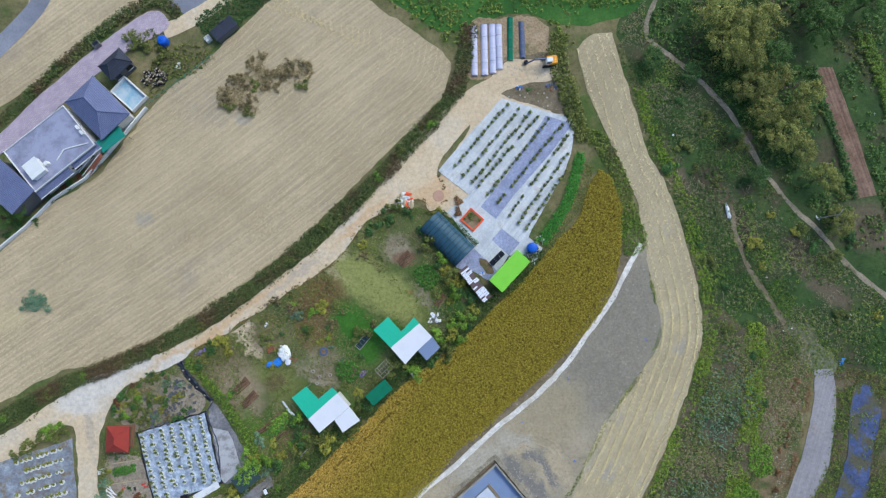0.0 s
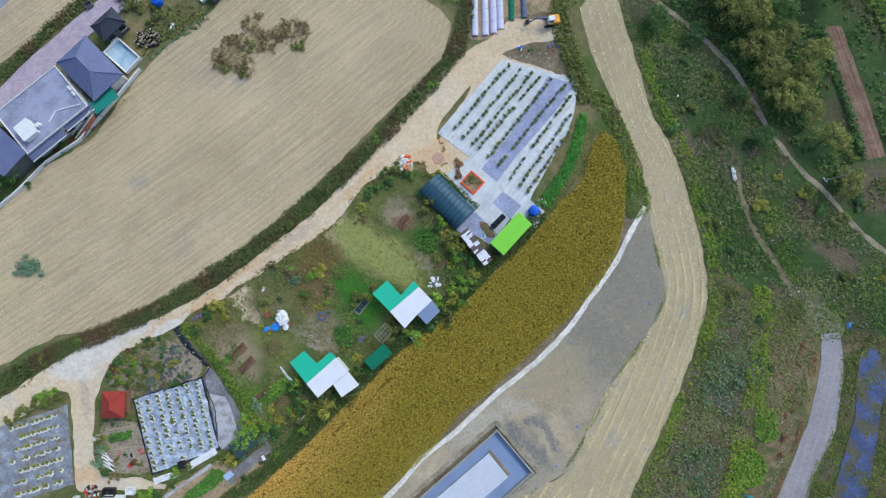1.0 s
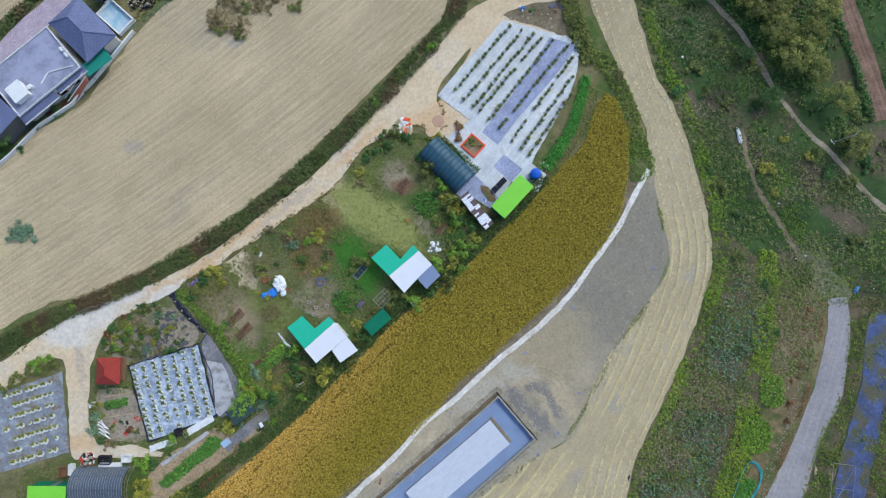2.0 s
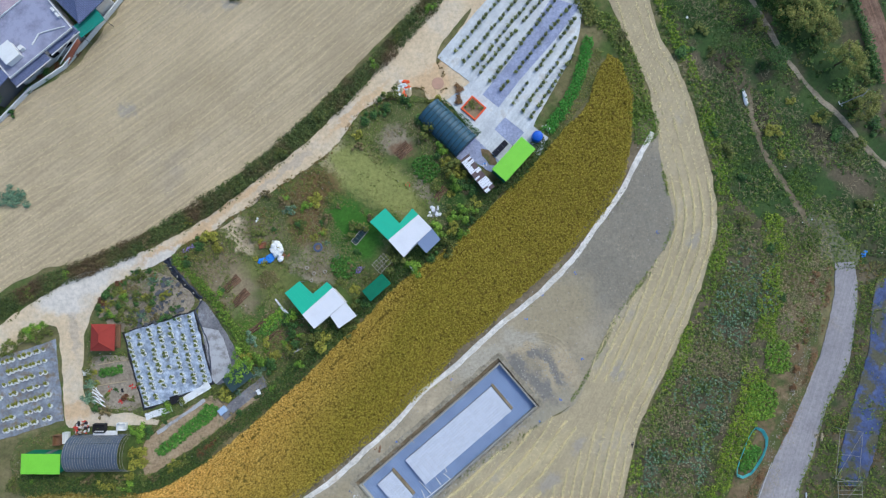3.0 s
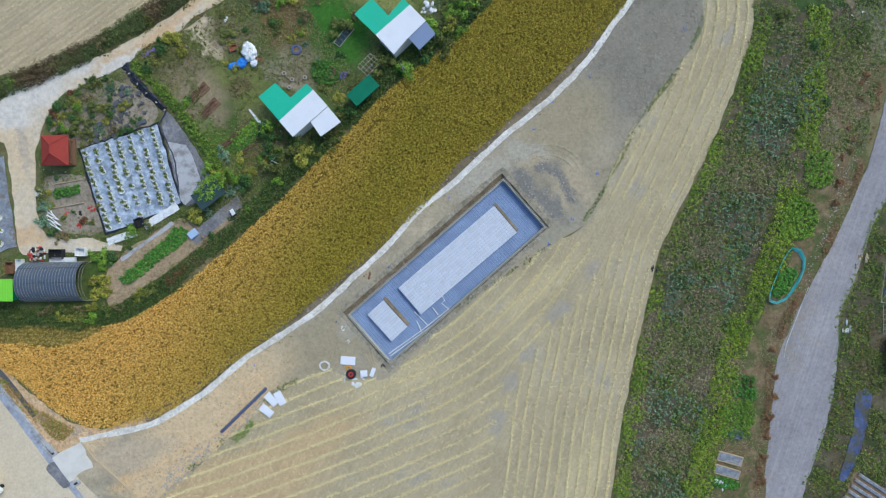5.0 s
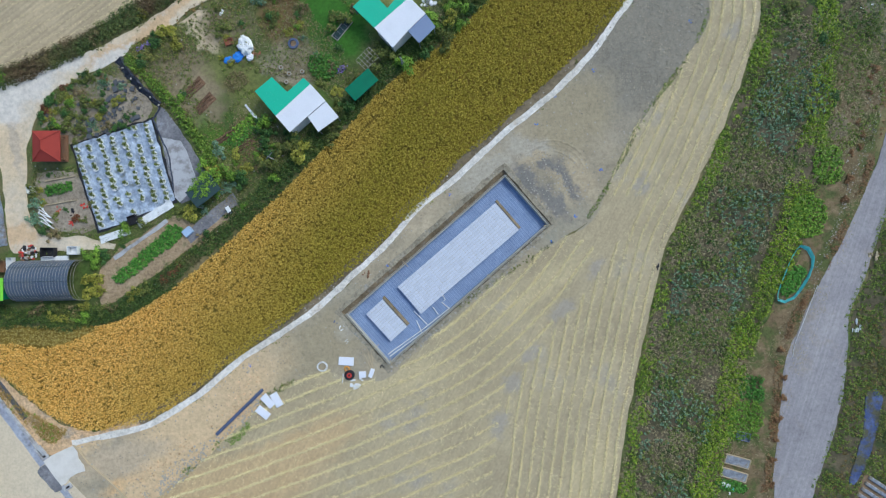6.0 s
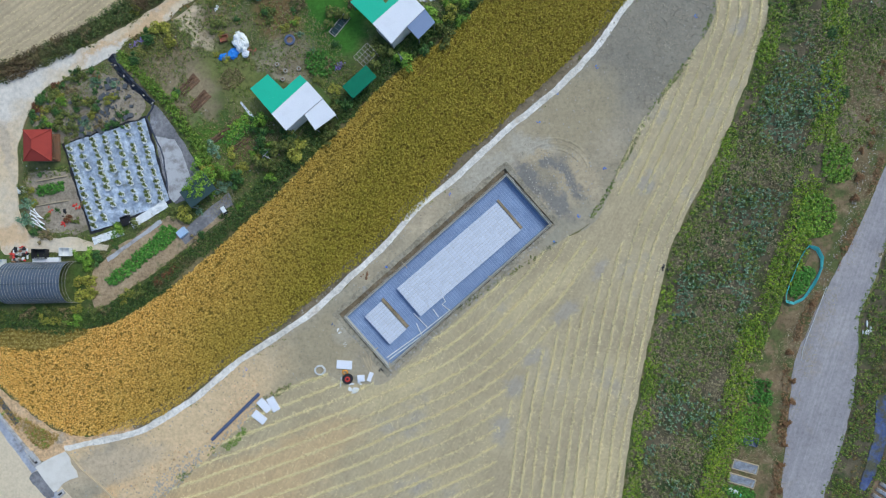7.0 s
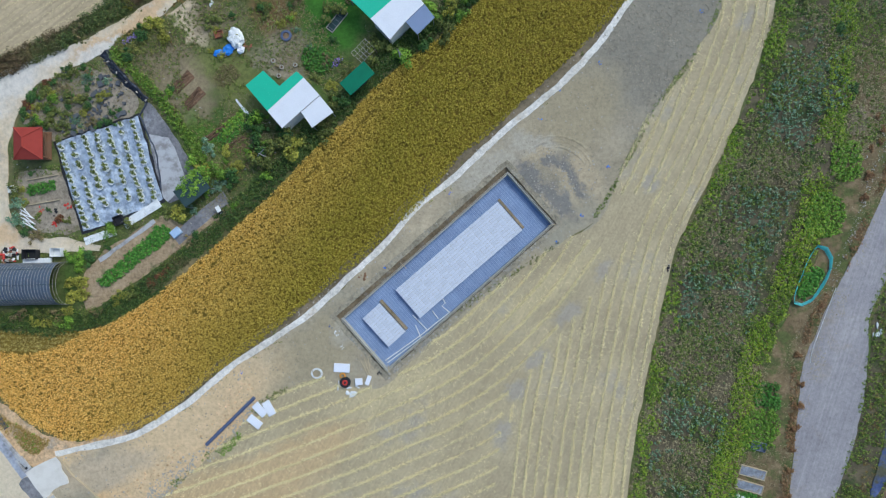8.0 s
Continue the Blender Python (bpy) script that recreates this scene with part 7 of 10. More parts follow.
leafy("lane_edge", band(LANE_L[2:], 1.1, 0.8, 0.4), 0.42, L_OLIVE, "grass tufts along the edge of the lane", "grass", (0.15, 0.3), (0.1, 0.3), 8, 0.2, 256, lambda x, y: np.clip(speckle(x, y, 2, 257) * 2 - 0.6, 0, 0.9))
leafy("lane_edge_garden", band(LANE_R[18:31], 0.9, 0.8, 0.4), 0.42, L_RUST, "dry tufts along the garden side of the lane", "grass", (0.15, 0.3), (0.1, 0.3), 8, 0.2, 258, lambda x, y: np.clip(speckle(x, y, 2, 259) * 2 - 0.6, 0, 0.9))
leafy("track_edge", band(TRACK_R[::-1], 1.0, 0.8, 0.4), 0.42, L_WEED, "green tufts along the edge of the track", "grass", (0.15, 0.35), (0.1, 0.35), 13, 0.15, 260, lambda x, y: np.clip(speckle(x, y, 2, 261) * 2 - 0.4, 0, 1))
leafy("tarp_litter", TARP_E, 0.55, L_WEED, "leaf litter and weeds on the blue tarpaulin", "weeds", (0.15, 0.4), (0.05, 0.25), 11, 0.16, 262, lambda x, y: np.clip(speckle(x, y, 3, 263) * 2 - 0.9, 0.02, 0.8), (), 0.13)
leafy("gravel_weeds", band(PATHLINE, 2.0, 0.8, 0.4), 0.5, L_OLIVE, "small weeds beside the white path", "weeds", (0.1, 0.25), (0.08, 0.2), 7, 0.16, 264, lambda x, y: np.clip(speckle(x, y, 2.5, 265) * 2 - 1.0, 0, 0.6), [path_line])
leafy("garden_hedge", band([(-46.6, -12.0), (-43.2, -15.2), (-40.2, -18.2), (-37.3, -22), (-34.3, -26.2), (-32.6, -29.8)], 1.5, 0.8, 0.3), 0.38, L_HEDGEBRIGHT, "green hedge along the retaining wall", "hedge", (0.3, 0.45), (0.6, 1.0), 12, 0.24, 240)
leafy("shelter_vine", ragged(spline([(-36.4, -32.2), (-34.6, -29.4), (-32.2, -28.6), (-31.8, -30.4), (-33.6, -31.6), (-34.4, -33)], True, 0.7), 0.3), 0.42, L_BRIGHT, "leafy vine growing over the net shelter", "vine", (0.3, 0.45), (0.2, 0.4), 12, 0.24, 243, lambda x, y: 0.35 + 0.65 * speckle(x, y, 1.5, 244), (), 2.0)
leafy("greenhouse_vine", band([(-1.2, 15.4), (1.8, 12.8), (5.2, 9.6)], 0.8, 0.6, 0.3), 0.34, L_DARK, "green vines along the foot of the greenhouse", "vine", (0.2, 0.4), (0.5, 1.3), 14, 0.17, 410)
leafy("clipped_hedge", band(GREEN_ROW, 1.9, 0.8, 0.15), 0.3, foliage("clipped_leaves", [rgb(44, 84, 28), rgb(58, 108, 36), rgb(76, 126, 44), rgb(92, 136, 54)], 0.3), "bright green hedge row beside the mulch film", "hedge", (0.3, 0.4), (0.6, 0.8), 12, 0.22, 47)
leafy("hedge_north", band(HEDGE_STRIP, 3.2, 1.0, 0.4, 3), 0.45, L_OLIVE, "olive and yellow hedge beside the stubble strip", "hedge", (0.4, 0.7), (0.8, 1.6), 12, 0.3, 50)
leafy("hedge_corner", band(HEDGE_STRIP2, 3.0, 1.0, 0.4, 4), 0.5, L_WEED, "rough green verge beside the stubble strip", "hedge", (0.3, 0.6), (0.3, 0.9), 10, 0.28, 53)
leafy("house_hedge", band([(-92, 24), (-84.5, 29.8), (-78.5, 35.5), (-74.5, 40), (-67, 47.2), (-58.5, 53.5), (-53, 53.6), (-51.8, 51.4)], 2.2, 1.0, 0.3, 5), 0.45, L_HEDGE, "dark green hedge behind the paved yard", "hedge", (0.35, 0.6), (0.6, 1.2), 11, 0.3, 56)
leafy("house_garden", spline([(-59, 47), (-56.5, 49.5), (-54, 47), (-49.5, 46), (-45.5, 46.5), (-44, 44), (-51, 38.5), (-55.5, 35.6), (-57, 39.5), (-57.5, 43.5)], True, 1.0), 0.6, L_OLIVE, "scrubby garden beside the pool", "plants", (0.3, 0.6), (0.2, 0.9), 9, 0.28, 59, lambda x, y: np.clip(speckle(x, y, 2.5, 9) * 1.6 - 0.2, 0, 1))
leafy("north_garden", spline([(-48, 51), (-42, 55.5), (-36, 60), (-33.5, 56.5), (-40, 50), (-44.5, 47.5)], True, 1.0), 0.45, L_DARK, "green vegetables round the dark shed", "plants", (0.3, 0.5), (0.2, 0.5), 9, 0.26, 62)
leafy("meadow_scrub", spline([(-12, 56), (-4, 49.8), (2, 45.5), (4, 52.5), (16, 52.5), (22.5, 47), (23.3, 52), (38, 57.5), (30, 62), (0, 63)], True, 1.2), 0.62, L_WEED, "rank grass and weeds round the meadow", "weeds", (0.35, 0.7), (0.3, 1.0), 9, 0.32, 65, lambda x, y: np.clip(speckle(x, y, 4, 4) * 2 - 0.45, 0.05, 1))

WEEDS = [(24.6, -84), (25.9, -74.3), (27.2, -64.8), (29.1, -55.3), (31, -45.9), (32.9, -38.9), (36, -32.6), (39.9, -24), (43.7, -14.6), (45.8, -7.6), (45.8, -0.2), (43.1, 11.8), (39.9, 21.4), (37.1, 26.1), (33.2, 39.3), (30, 49.9), (36, 56), (36, 50), (41.6, 43.6), (51, 34), (56.8, 23.8), (67, 12), (80, -0.5), (80, -14), (72, -14), (69, -11), (65, -11), (62, -24), (56, -28), (51, -38), (46.5, -50), (44, -60), (41, -72), (39, -84)]
PATHS_E = [band(FOOTPATH_B, 0.7), track_line]
UPPER = [q for q in WEEDS if q[1] > -8] + [(80, -11), (70, -10.5), (62, -8)]
LOWER = [(24.6, -84), (25.9, -74.3), (27.2, -64.8), (29.1, -55.3), (31, -45.9), (32.9, -38.9), (36, -32.6), (39.9, -24), (43.7, -14.6), (46, -6), (64, -6), (65, -11), (62, -24), (56, -28), (51, -38), (46.5, -50), (44, -60), (41, -72), (39, -84)]
leafy("dark_weeds", UPPER, 0.58, L_SCRUB, "dark green rank weeds on the slope", "weeds", (0.3, 0.6), (0.15, 0.7), 15, 0.19, 68, lambda x, y: np.clip(2.0 * speckle(x, y, 5, 69) - 0.5, 0.06, 0.9), PATHS_E)
leafy("slope_dry_grass", UPPER, 0.6, L_DRY, "dry grey-brown grass in patches on the slope", "grass", (0.3, 0.6), (0.1, 0.4), 13, 0.18, 468, lambda x, y: np.clip(2.8 * speckle(x, y, 6, 469) - 1.2, 0.02, 0.85), PATHS_E)
leafy("weeds", LOWER, 0.48, L_WEED, "rank green and brown weeds on fallow ground", "weeds", (0.2, 0.45), (0.15, 0.8), 16, 0.15, 71, lambda x, y: np.clip(2.4 * speckle(x, y, 4.0, 71) - 1.3 + 1.2 * speckle(x, y, 1.1, 72), 0.05, 0.9), PATHS_E)
leafy("dry_grass", LOWER, 0.46, foliage("dead_stalks", [rgb(98, 82, 62), rgb(132, 112, 88), rgb(160, 140, 114), rgb(122, 116, 80)], 0.3), "dry brown grass and dead stalks on fallow ground", "grass", (0.15, 0.4), (0.1, 0.45), 11, 0.13, 74, lambda x, y: np.clip(1.6 - 2.2 * speckle(x, y, 5, 78) + 0.8 * speckle(x, y, 1.0, 79) - 0.15, 0.1, 0.95), PATHS_E)
leafy("slope_weeds", UPPER, 0.8, L_WEED, "patches of lighter green weeds on the slope", "weeds", (0.3, 0.6), (0.15, 0.5), 14, 0.18, 76, lambda x, y: np.clip(3.4 * speckle(x, y, 5, 73) - 1.4, 0, 0.9), PATHS_E)
BEANS = [(27.5, -82), (28.5, -70), (31, -56), (34, -42), (40, -29), (45, -18), (49, -10), (54, -6), (56, -16), (52, -26), (47, -36), (43, -48), (40, -60), (37, -74), (35, -82)]
leafy("bean_crop", spline(BEANS, True, 1.5), 0.5, L_TEAL, "wilting grey-green leafy crop in patches", "crop", (0.15, 0.35), (0.4, 0.9), 10, 0.19, 77, lambda x, y: np.clip(3.0 * speckle(x, y, 5, 78) - 1.95 + 1.1 * speckle(x, y, 0.9, 80), 0.04, 0.75))
leafy("bean_shade_leaves", spline(BEANS, True, 1.5), 0.7, L_DARK, "dark green leaves among the wilting crop", "crop", (0.15, 0.35), (0.3, 0.8), 10, 0.18, 87, lambda x, y: np.clip(2.4 * speckle(x, y, 3, 88) - 1.2, 0.03, 0.6))
EDGE_E = [(25.6, -84), (27.1, -74.3), (28.4, -64.8), (30.2, -55.3), (32.2, -45.9), (34.2, -38.6), (37.3, -32.2), (41, -23.8), (44.8, -14.4), (46.9, -7.6), (46.8, 0.2), (44.4, 12.2), (41.2, 21.8), (37.8, 30), (34.8, 39.8)]
leafy("verge", ragged(band(EDGE_E, 2.1, 1.0, 0.5, 8), 0.4), 0.42, foliage("verge_leaves", [rgb(56, 84, 26), rgb(92, 116, 32), rgb(130, 144, 40), rgb(160, 162, 52)], 0.2), "bright yellow-green grassy verge of the stubble strip", "weeds", (0.25, 0.5), (0.2, 0.6), 18, 0.19, 80, lambda x, y: np.clip(3.0 * speckle(x, y, 4, 81) - 0.7, 0.15, 1))
leafy("green_bank", ragged(band([(36.2, -82), (37.7, -75.8), (39.7, -68.1), (41.7, -59.6), (44.2, -51.1), (47.5, -44.3), (49.9, -37.5), (52.4, -27.3), (54.4, -18.9), (54.8, -10.4), (55.5, -3.7)], 3.6, 1.0, 0.5, 8), 0.5), 0.46, foliage("bank_leaves", [rgb(62, 88, 26), rgb(98, 120, 32), rgb(134, 146, 40), rgb(162, 162, 54)], 0.3), "thick green weeds along the garden bank", "weeds", (0.3, 0.6), (0.3, 0.9), 18, 0.2, 83, lambda x, y: np.clip(speckle(x, y, 3, 84) * 2 - 0.25, 0.1, 1))
for k, (x, y, r) in enumerate(((48.6, 4.6, 2.2), (37.4, 38.8, 2.2), (40.4, 41.5, 2.2), (56.6, 9.6, 3.0), (59.6, 0.6, 2.6), (49.6, -7.4, 2.4), (46.6, 12.4, 1.8))):
    leafy("fresh_weeds", feather([(x + r * math.cos(a), y + 1.5 * r * math.sin(a)) for a in (2 * math.pi * i / 10 for i in range(10))], 300 + k, 1.2), 0.5, L_HEDGEBRIGHT, "patch of fresh yellow-green weeds on the slope", "weeds", (0.25, 0.5), (0.1, 0.4), 15, 0.17, 310 + k, lambda x, y: np.clip(2 * speckle(x, y, 2, 309) - 0.3, 0, 1), PATHS_E)
def stalks(name, outline, gap, material, label, seed, keep, length=0.8, width=0.02, z=0.3, holes=(), along=None):
    p = strew(outline, gap, seed, keep, holes)
    rs = np.random.RandomState(seed + 1)
    return stuff(name, blade_mesh(name, np.column_stack([p, rs.uniform(0.5, 1.2, len(p)) * z]), length, width, material, seed + 2, 0.35, along), label, "stalks")


leafy("yellow_weeds", LOWER, 0.6, L_HEDGEBRIGHT, "yellow-green weeds in patches on fallow ground", "weeds", (0.2, 0.45), (0.2, 0.7), 14, 0.15, 404, lambda x, y: np.clip(2.8 * speckle(x, y, 3.5, 405) - 1.5, 0.02, 0.8), PATHS_E)
stalks("dead_stalks", LOWER, 0.36, L_STALKPALE, "bleached dead stalks lying over the weeds", 370, lambda x, y: np.clip(1.5 - 2.2 * speckle(x, y, 5, 78), 0.06, 0.8), 0.6, 0.014, 0.5, PATHS_E)
stalks("slope_stalks", UPPER, 0.45, L_STALK, "bleached dead stalks on the slope", 374, lambda x, y: np.clip(2.2 * speckle(x, y, 5, 375) - 1.1, 0, 0.6), 0.9, 0.025, 0.25, PATHS_E)
stalks("garden_stalks", gardens, 0.3, L_STALK, "dry stalks and twigs lying in the gardens", 378, lambda x, y: np.clip(2.4 * speckle(x, y, 3.5, 379) - 0.9, 0, 0.9), 0.5, 0.02, 0.14, KEEP_OUT)
stalks("strip_stalks", [(57.9, -14.6), (55.2, -38.3), (49.4, -49.3), (42.8, -63), (38.7, -75.8), (47.6, -76), (49.4, -64.6), (55, -49.3), (61, -31.5), (63, -14.6)], 0.35, L_STALK, "dry stalks on the garden strip", 382, lambda x, y: np.clip(2 * speckle(x, y, 3, 383) - 0.5, 0, 0.9), 0.5, 0.02, 0.14)
SCRUB_NE = [(36.5, 47.5), (42.5, 45), (52.5, 35), (58.5, 24.5), (68, 14), (82, 2), (120, 5), (110, 70), (45, 72), (38, 58)]
leafy("scrub", SCRUB_NE, 0.8, L_SCRUB, "dark green undergrowth below the trees", "weeds", (0.4, 0.8), (0.3, 1.0), 9, 0.36, 86, lambda x, y: np.clip(speckle(x, y, 5, 87) * 1.8 - 0.3, 0.05, 1), [shrink(RED_PLOT, 1.3)])
leafy("olive_scrub", SCRUB_NE, 1.0, L_OLIVE, "olive-brown scrub below the trees", "weeds", (0.4, 0.9), (0.3, 1.2), 9, 0.36, 89, lambda x, y: np.clip(speckle(x, y, 6, 90) * 2 - 0.7, 0, 1), [shrink(RED_PLOT, 1.3)])
EAST = [(53.8, -84), (54.9, -74), (57.5, -64.5), (59.2, -56), (59.6, -49.3), (61.4, -45), (64.2, -35.9), (67.8, -28.6), (69.8, -17.6), (69.4, -11), (76, -12), (82, -8), (80, -40), (74, -84)]
leafy("east_weeds", EAST, 0.46, L_WEED, "brown-green weeds beside the track", "weeds", (0.25, 0.55), (0.15, 0.6), 14, 0.18, 92, lambda x, y: np.clip(speckle(x, y, 3, 93) * 2 - 0.4, 0.05, 1), [TARP_E, TARP_E2, DARK_BED_E])
leafy("east_dry_weeds", EAST, 0.7, L_RUST, "rusty brown weeds beside the track", "weeds", (0.2, 0.45), (0.1, 0.4), 12, 0.16, 492, lambda x, y: np.clip(speckle(x, y, 4, 493) * 2 - 0.7, 0.03, 0.9), [TARP_E, TARP_E2, DARK_BED_E])
leafy("garden_weeds", gardens, 0.42, L_WEED, "patchy weeds and grass between the garden beds", "weeds", (0.15, 0.4), (0.08, 0.4), 13, 0.12, 95, lambda x, y: np.clip(speckle(x, y, 3, 96) * 1.6 - 0.6 + 0.5 * speckle(x, y, 1, 97), 0.02, 0.9), KEEP_OUT)
leafy("garden_grass", gardens, 0.6, L_OLIVE, "olive grass tufts in the gardens", "grass", (0.15, 0.4), (0.05, 0.25), 13, 0.12, 195, lambda x, y: np.clip(speckle(x, y, 2.4, 196) * 1.8 - 0.5, 0.02, 0.9), KEEP_OUT)
leafy("garden_dry_grass", gardens, 0.55, L_BROWN, "dry brown grass patches in the gardens", "grass", (0.15, 0.4), (0.08, 0.3), 12, 0.12, 98, lambda x, y: np.clip(speckle(x, y, 4, 99) * 2.4 - 1.0, 0, 0.9), KEEP_OUT)
leafy("lawn_grass", spline(LAWN, True, 1.0), 0.5, L_OLIVE, "thin lawn tufts", "grass", (0.15, 0.3), (0.05, 0.12), 6, 0.16, 101, lambda x, y: np.clip(speckle(x, y, 2, 102) * 1.4 - 0.4, 0, 0.7))
leafy("corner_weeds", spline(SW_SCRUB, True, 0.6), 0.3, foliage("corner_grass", [rgb(112, 84, 50), rgb(136, 104, 60), rgb(152, 120, 68), rgb(126, 116, 56)], 0.3), "rusty orange-brown weeds at the road corner", "weeds", (0.2, 0.4), (0.1, 0.4), 14, 0.15, 104, lambda x, y: np.clip(2 * speckle(x, y, 2, 105) - 0.1, 0.25, 1))
leafy("corner_greens", spline(SW_SCRUB, True, 0.6), 0.45, L_BRIGHT, "fresh green weeds at the road corner", "weeds", (0.2, 0.4), (0.1, 0.4), 12, 0.17, 106, lambda x, y: np.clip(2.4 * speckle(x, y, 2.5, 107) - 1.0, 0, 0.9))
leafy("grass_ledge", band([(16, -38.9), (11, -42.3), (6, -45.7), (2, -48.6)], 0.7, 0.7, 0.4), 0.35, L_OLIVE, "thin green grass edge along the gravel", "grass", (0.15, 0.3), (0.1, 0.25), 8, 0.18, 107, lambda x, y: 0.6 + 0 * x)
leafy("grass_seam", band([(21, -35.4), (23.4, -31.6), (26.6, -25.5), (29.6, -20), (35.2, -12), (38, -6), (37.4, 0), (36.2, 5)], 0.6, 0.7, 0.4), 0.3, L_WEED, "thin green grass seam between gravel and stubble", "grass", (0.12, 0.28), (0.1, 0.25), 9, 0.15, 110, lambda x, y: np.clip(speckle(x, y, 3, 111) * 2 - 0.35, 0.1, 1), (), 0.08)
leafy("pipe_weeds", band([(-21.6, -59.4), (-24, -60.6), (-27.4, -63.4), (-33.6, -69.6), (-37.8, -73)], 0.8, 0.7, 0.4), 0.3, L_WEED, "green weeds along the edge of the gravel", "weeds", (0.12, 0.3), (0.1, 0.3), 10, 0.15, 113, lambda x, y: np.clip(speckle(x, y, 3, 114) * 2.4 - 0.8, 0, 1), (), 0.08)

# ======== beds of vegetables ========
def bed(name, outline, gap, material, label, seed, h=(0.3, 0.5), r=(0.25, 0.4), per=14, size=0.24):
    return leafy(name, outline, gap, material, label, "vegetables", r, h, per, size, seed, None, (), 0.14)


bed("vegetable_bed", spline(GREENBED, True, 0.8), 0.34, L_VEG, "long bed of bright green leafy vegetables", 120)
bed("vegetable_bed", [Vector(q) for q in BRIGHT_BED], 0.35, L_VEG, "short raised bed of green vegetables", 123, (0.2, 0.35))
bed("vegetable_bed", spline([(-5.9, 4.8), (-3.2, 5.8), (-1.4, 3.2), (-3.6, 1.2), (-5.6, 2.6)], True, 0.5), 0.4, L_VEG, "square bed of dense green vegetables", 126)
bed("vegetable_bed", spline([(-19.6, -12.5), (-17.6, -11.6), (-15.4, -13), (-16, -15.2), (-18.8, -15)], True, 0.5), 0.4, L_VEG, "round bed of bright green leaves", 129, (0.4, 0.7))
bed("vegetable_bed", ragged([Vector(q) for q in ((-32.3, -24.7), (-30.6, -25.6), (-26.9, -22.6), (-28.8, -21.5))], 0.3), 0.4, L_VEG, "loose bed of fresh green leaves between dug strips", 159, (0.15, 0.35), (0.2, 0.4), 13, 0.16)
bed("vegetable_bed", spline(BED_BRIGHT1, True, 0.6), 0.42, L_BRIGHT, "yellow-green vegetable patch beside the track", 132)
bed("vegetable_bed", spline(BED_BRIGHT2, True, 0.6), 0.42, L_BRIGHT, "yellow-green vegetable patch below the bank", 135)
bed("vegetable_bed", spline(BED_DARK, True, 0.6), 0.42, L_VEG, "dark green vegetable patch in rows", 138, (0.4, 0.7))
bed("vegetable_bed", spline(BED_BRIGHT3, True, 0.6), 0.42, L_BRIGHT, "pale green vegetable patch", 141)
bed("vegetable_bed", spline(BED_STRIP, True, 0.6), 0.36, L_VEG, "narrow strip of green vegetables", 144)
bed("vegetable_bed", spline([(50.2, -42.6), (52.4, -42.6), (52, -44), (50.4, -46.2), (48.9, -46.4)], True, 0.5), 0.34, L_VEG, "green vegetables inside the net fence", 147)
bed("vegetable_row", band(RED_EDGE, 1.3, 0.8), 0.38, L_DARK, "tall dark green row beside the tilled plot", 150, (0.7, 1.0))
bed("vegetable_row", band(GREEN_ROWS_E, 1.2, 0.8), 0.45, L_HEDGEBRIGHT, "green crop row", 153, (0.6, 0.9))
bed("vegetable_row", band(GREEN_ROWS_E2, 1.2, 0.8), 0.45, L_HEDGEBRIGHT, "green crop row", 156, (0.6, 0.9))
bed("vegetable_bed", band([(-27.5, -20.5), (-29.2, -22.2), (-31, -24)], 1.6, 0.6), 0.4, L_BRIGHT, "garden bed of low green leaves", 159, (0.15, 0.3))
def build_soil_bed(x, y, a, b, turn, furrows, label):
    """A dug bed: low ridges along its length, crumbling at the edges."""
    bm = bmesh.new()
    nx, ny = max(8, int(a / 0.22)), furrows * 6
    rows = []
    for i in range(nx + 1):
        row = []
        for j in range(ny + 1):
            u, v = i / nx - 0.5, j / ny - 0.5
            px, py = u * a, v * b
            wob = noise.noise(Vector((x + px * 1.5, y + py * 1.5, 3.0)))
            rim = min(1.0, 6 * min(0.5 - abs(u), 0.5 - abs(v)))
            h = rim * (0.12 + 0.1 * math.sin(2 * math.pi * furrows * (v + 0.5)) + 0.06 * noise.noise(Vector((px * 4, py * 4, x))))
            row.append(bm.verts.new((px + 0.12 * wob, py + 0.12 * wob, h)))
        rows.append(row)
    for p, q in zip(rows, rows[1:]):
        for j in range(ny):
            bm.faces.new((p[j], q[j], q[j + 1], p[j + 1]))
    skirt = bmesh.ops.extrude_edge_only(bm, edges=[e for e in bm.edges if len(e.link_faces) == 1])
    for v in skirt["geom"]:
        if isinstance(v, bmesh.types.BMVert):
            v.co.z = -0.05
    o = tagged(mesh_ob("soil_bed", bm, M_BEDEARTH), label, "garden bed", "tilled beds")
    o.matrix_world = pose(x, y, 0.05, 0, 0, turn)


for x, y, a, b, turn, furrows in ((-36.5, -16.5, 3.4, 1.5, 44, 3), (-34.9, -18.8, 3.4, 1.5, 44, 3), (-31.5, -23.4, 4.0, 0.9, 35, 2), (-29.1, -25.0, 3.6, 0.9, 31, 2), (-7.7, 6.7, 2.9, 2.0, 44, 4), (-1.2, -0.6, 2.6, 1.3, 48, 3)):
    build_soil_bed(x, y, a, b, turn, furrows, "dug garden bed of brown soil in furrows")

# ======== the standing grain ========
def even(points, n):
    """n points at even steps along a smooth run."""
    p = np.array([tuple(q) for q in spline(points, step=0.5)])
    s = np.r_[0, np.cumsum(np.hypot(*np.diff(p, axis=0).T))]
    return np.column_stack([np.interp(np.linspace(0, s[-1], n), s, p[:, a]) for a in (0, 1)])


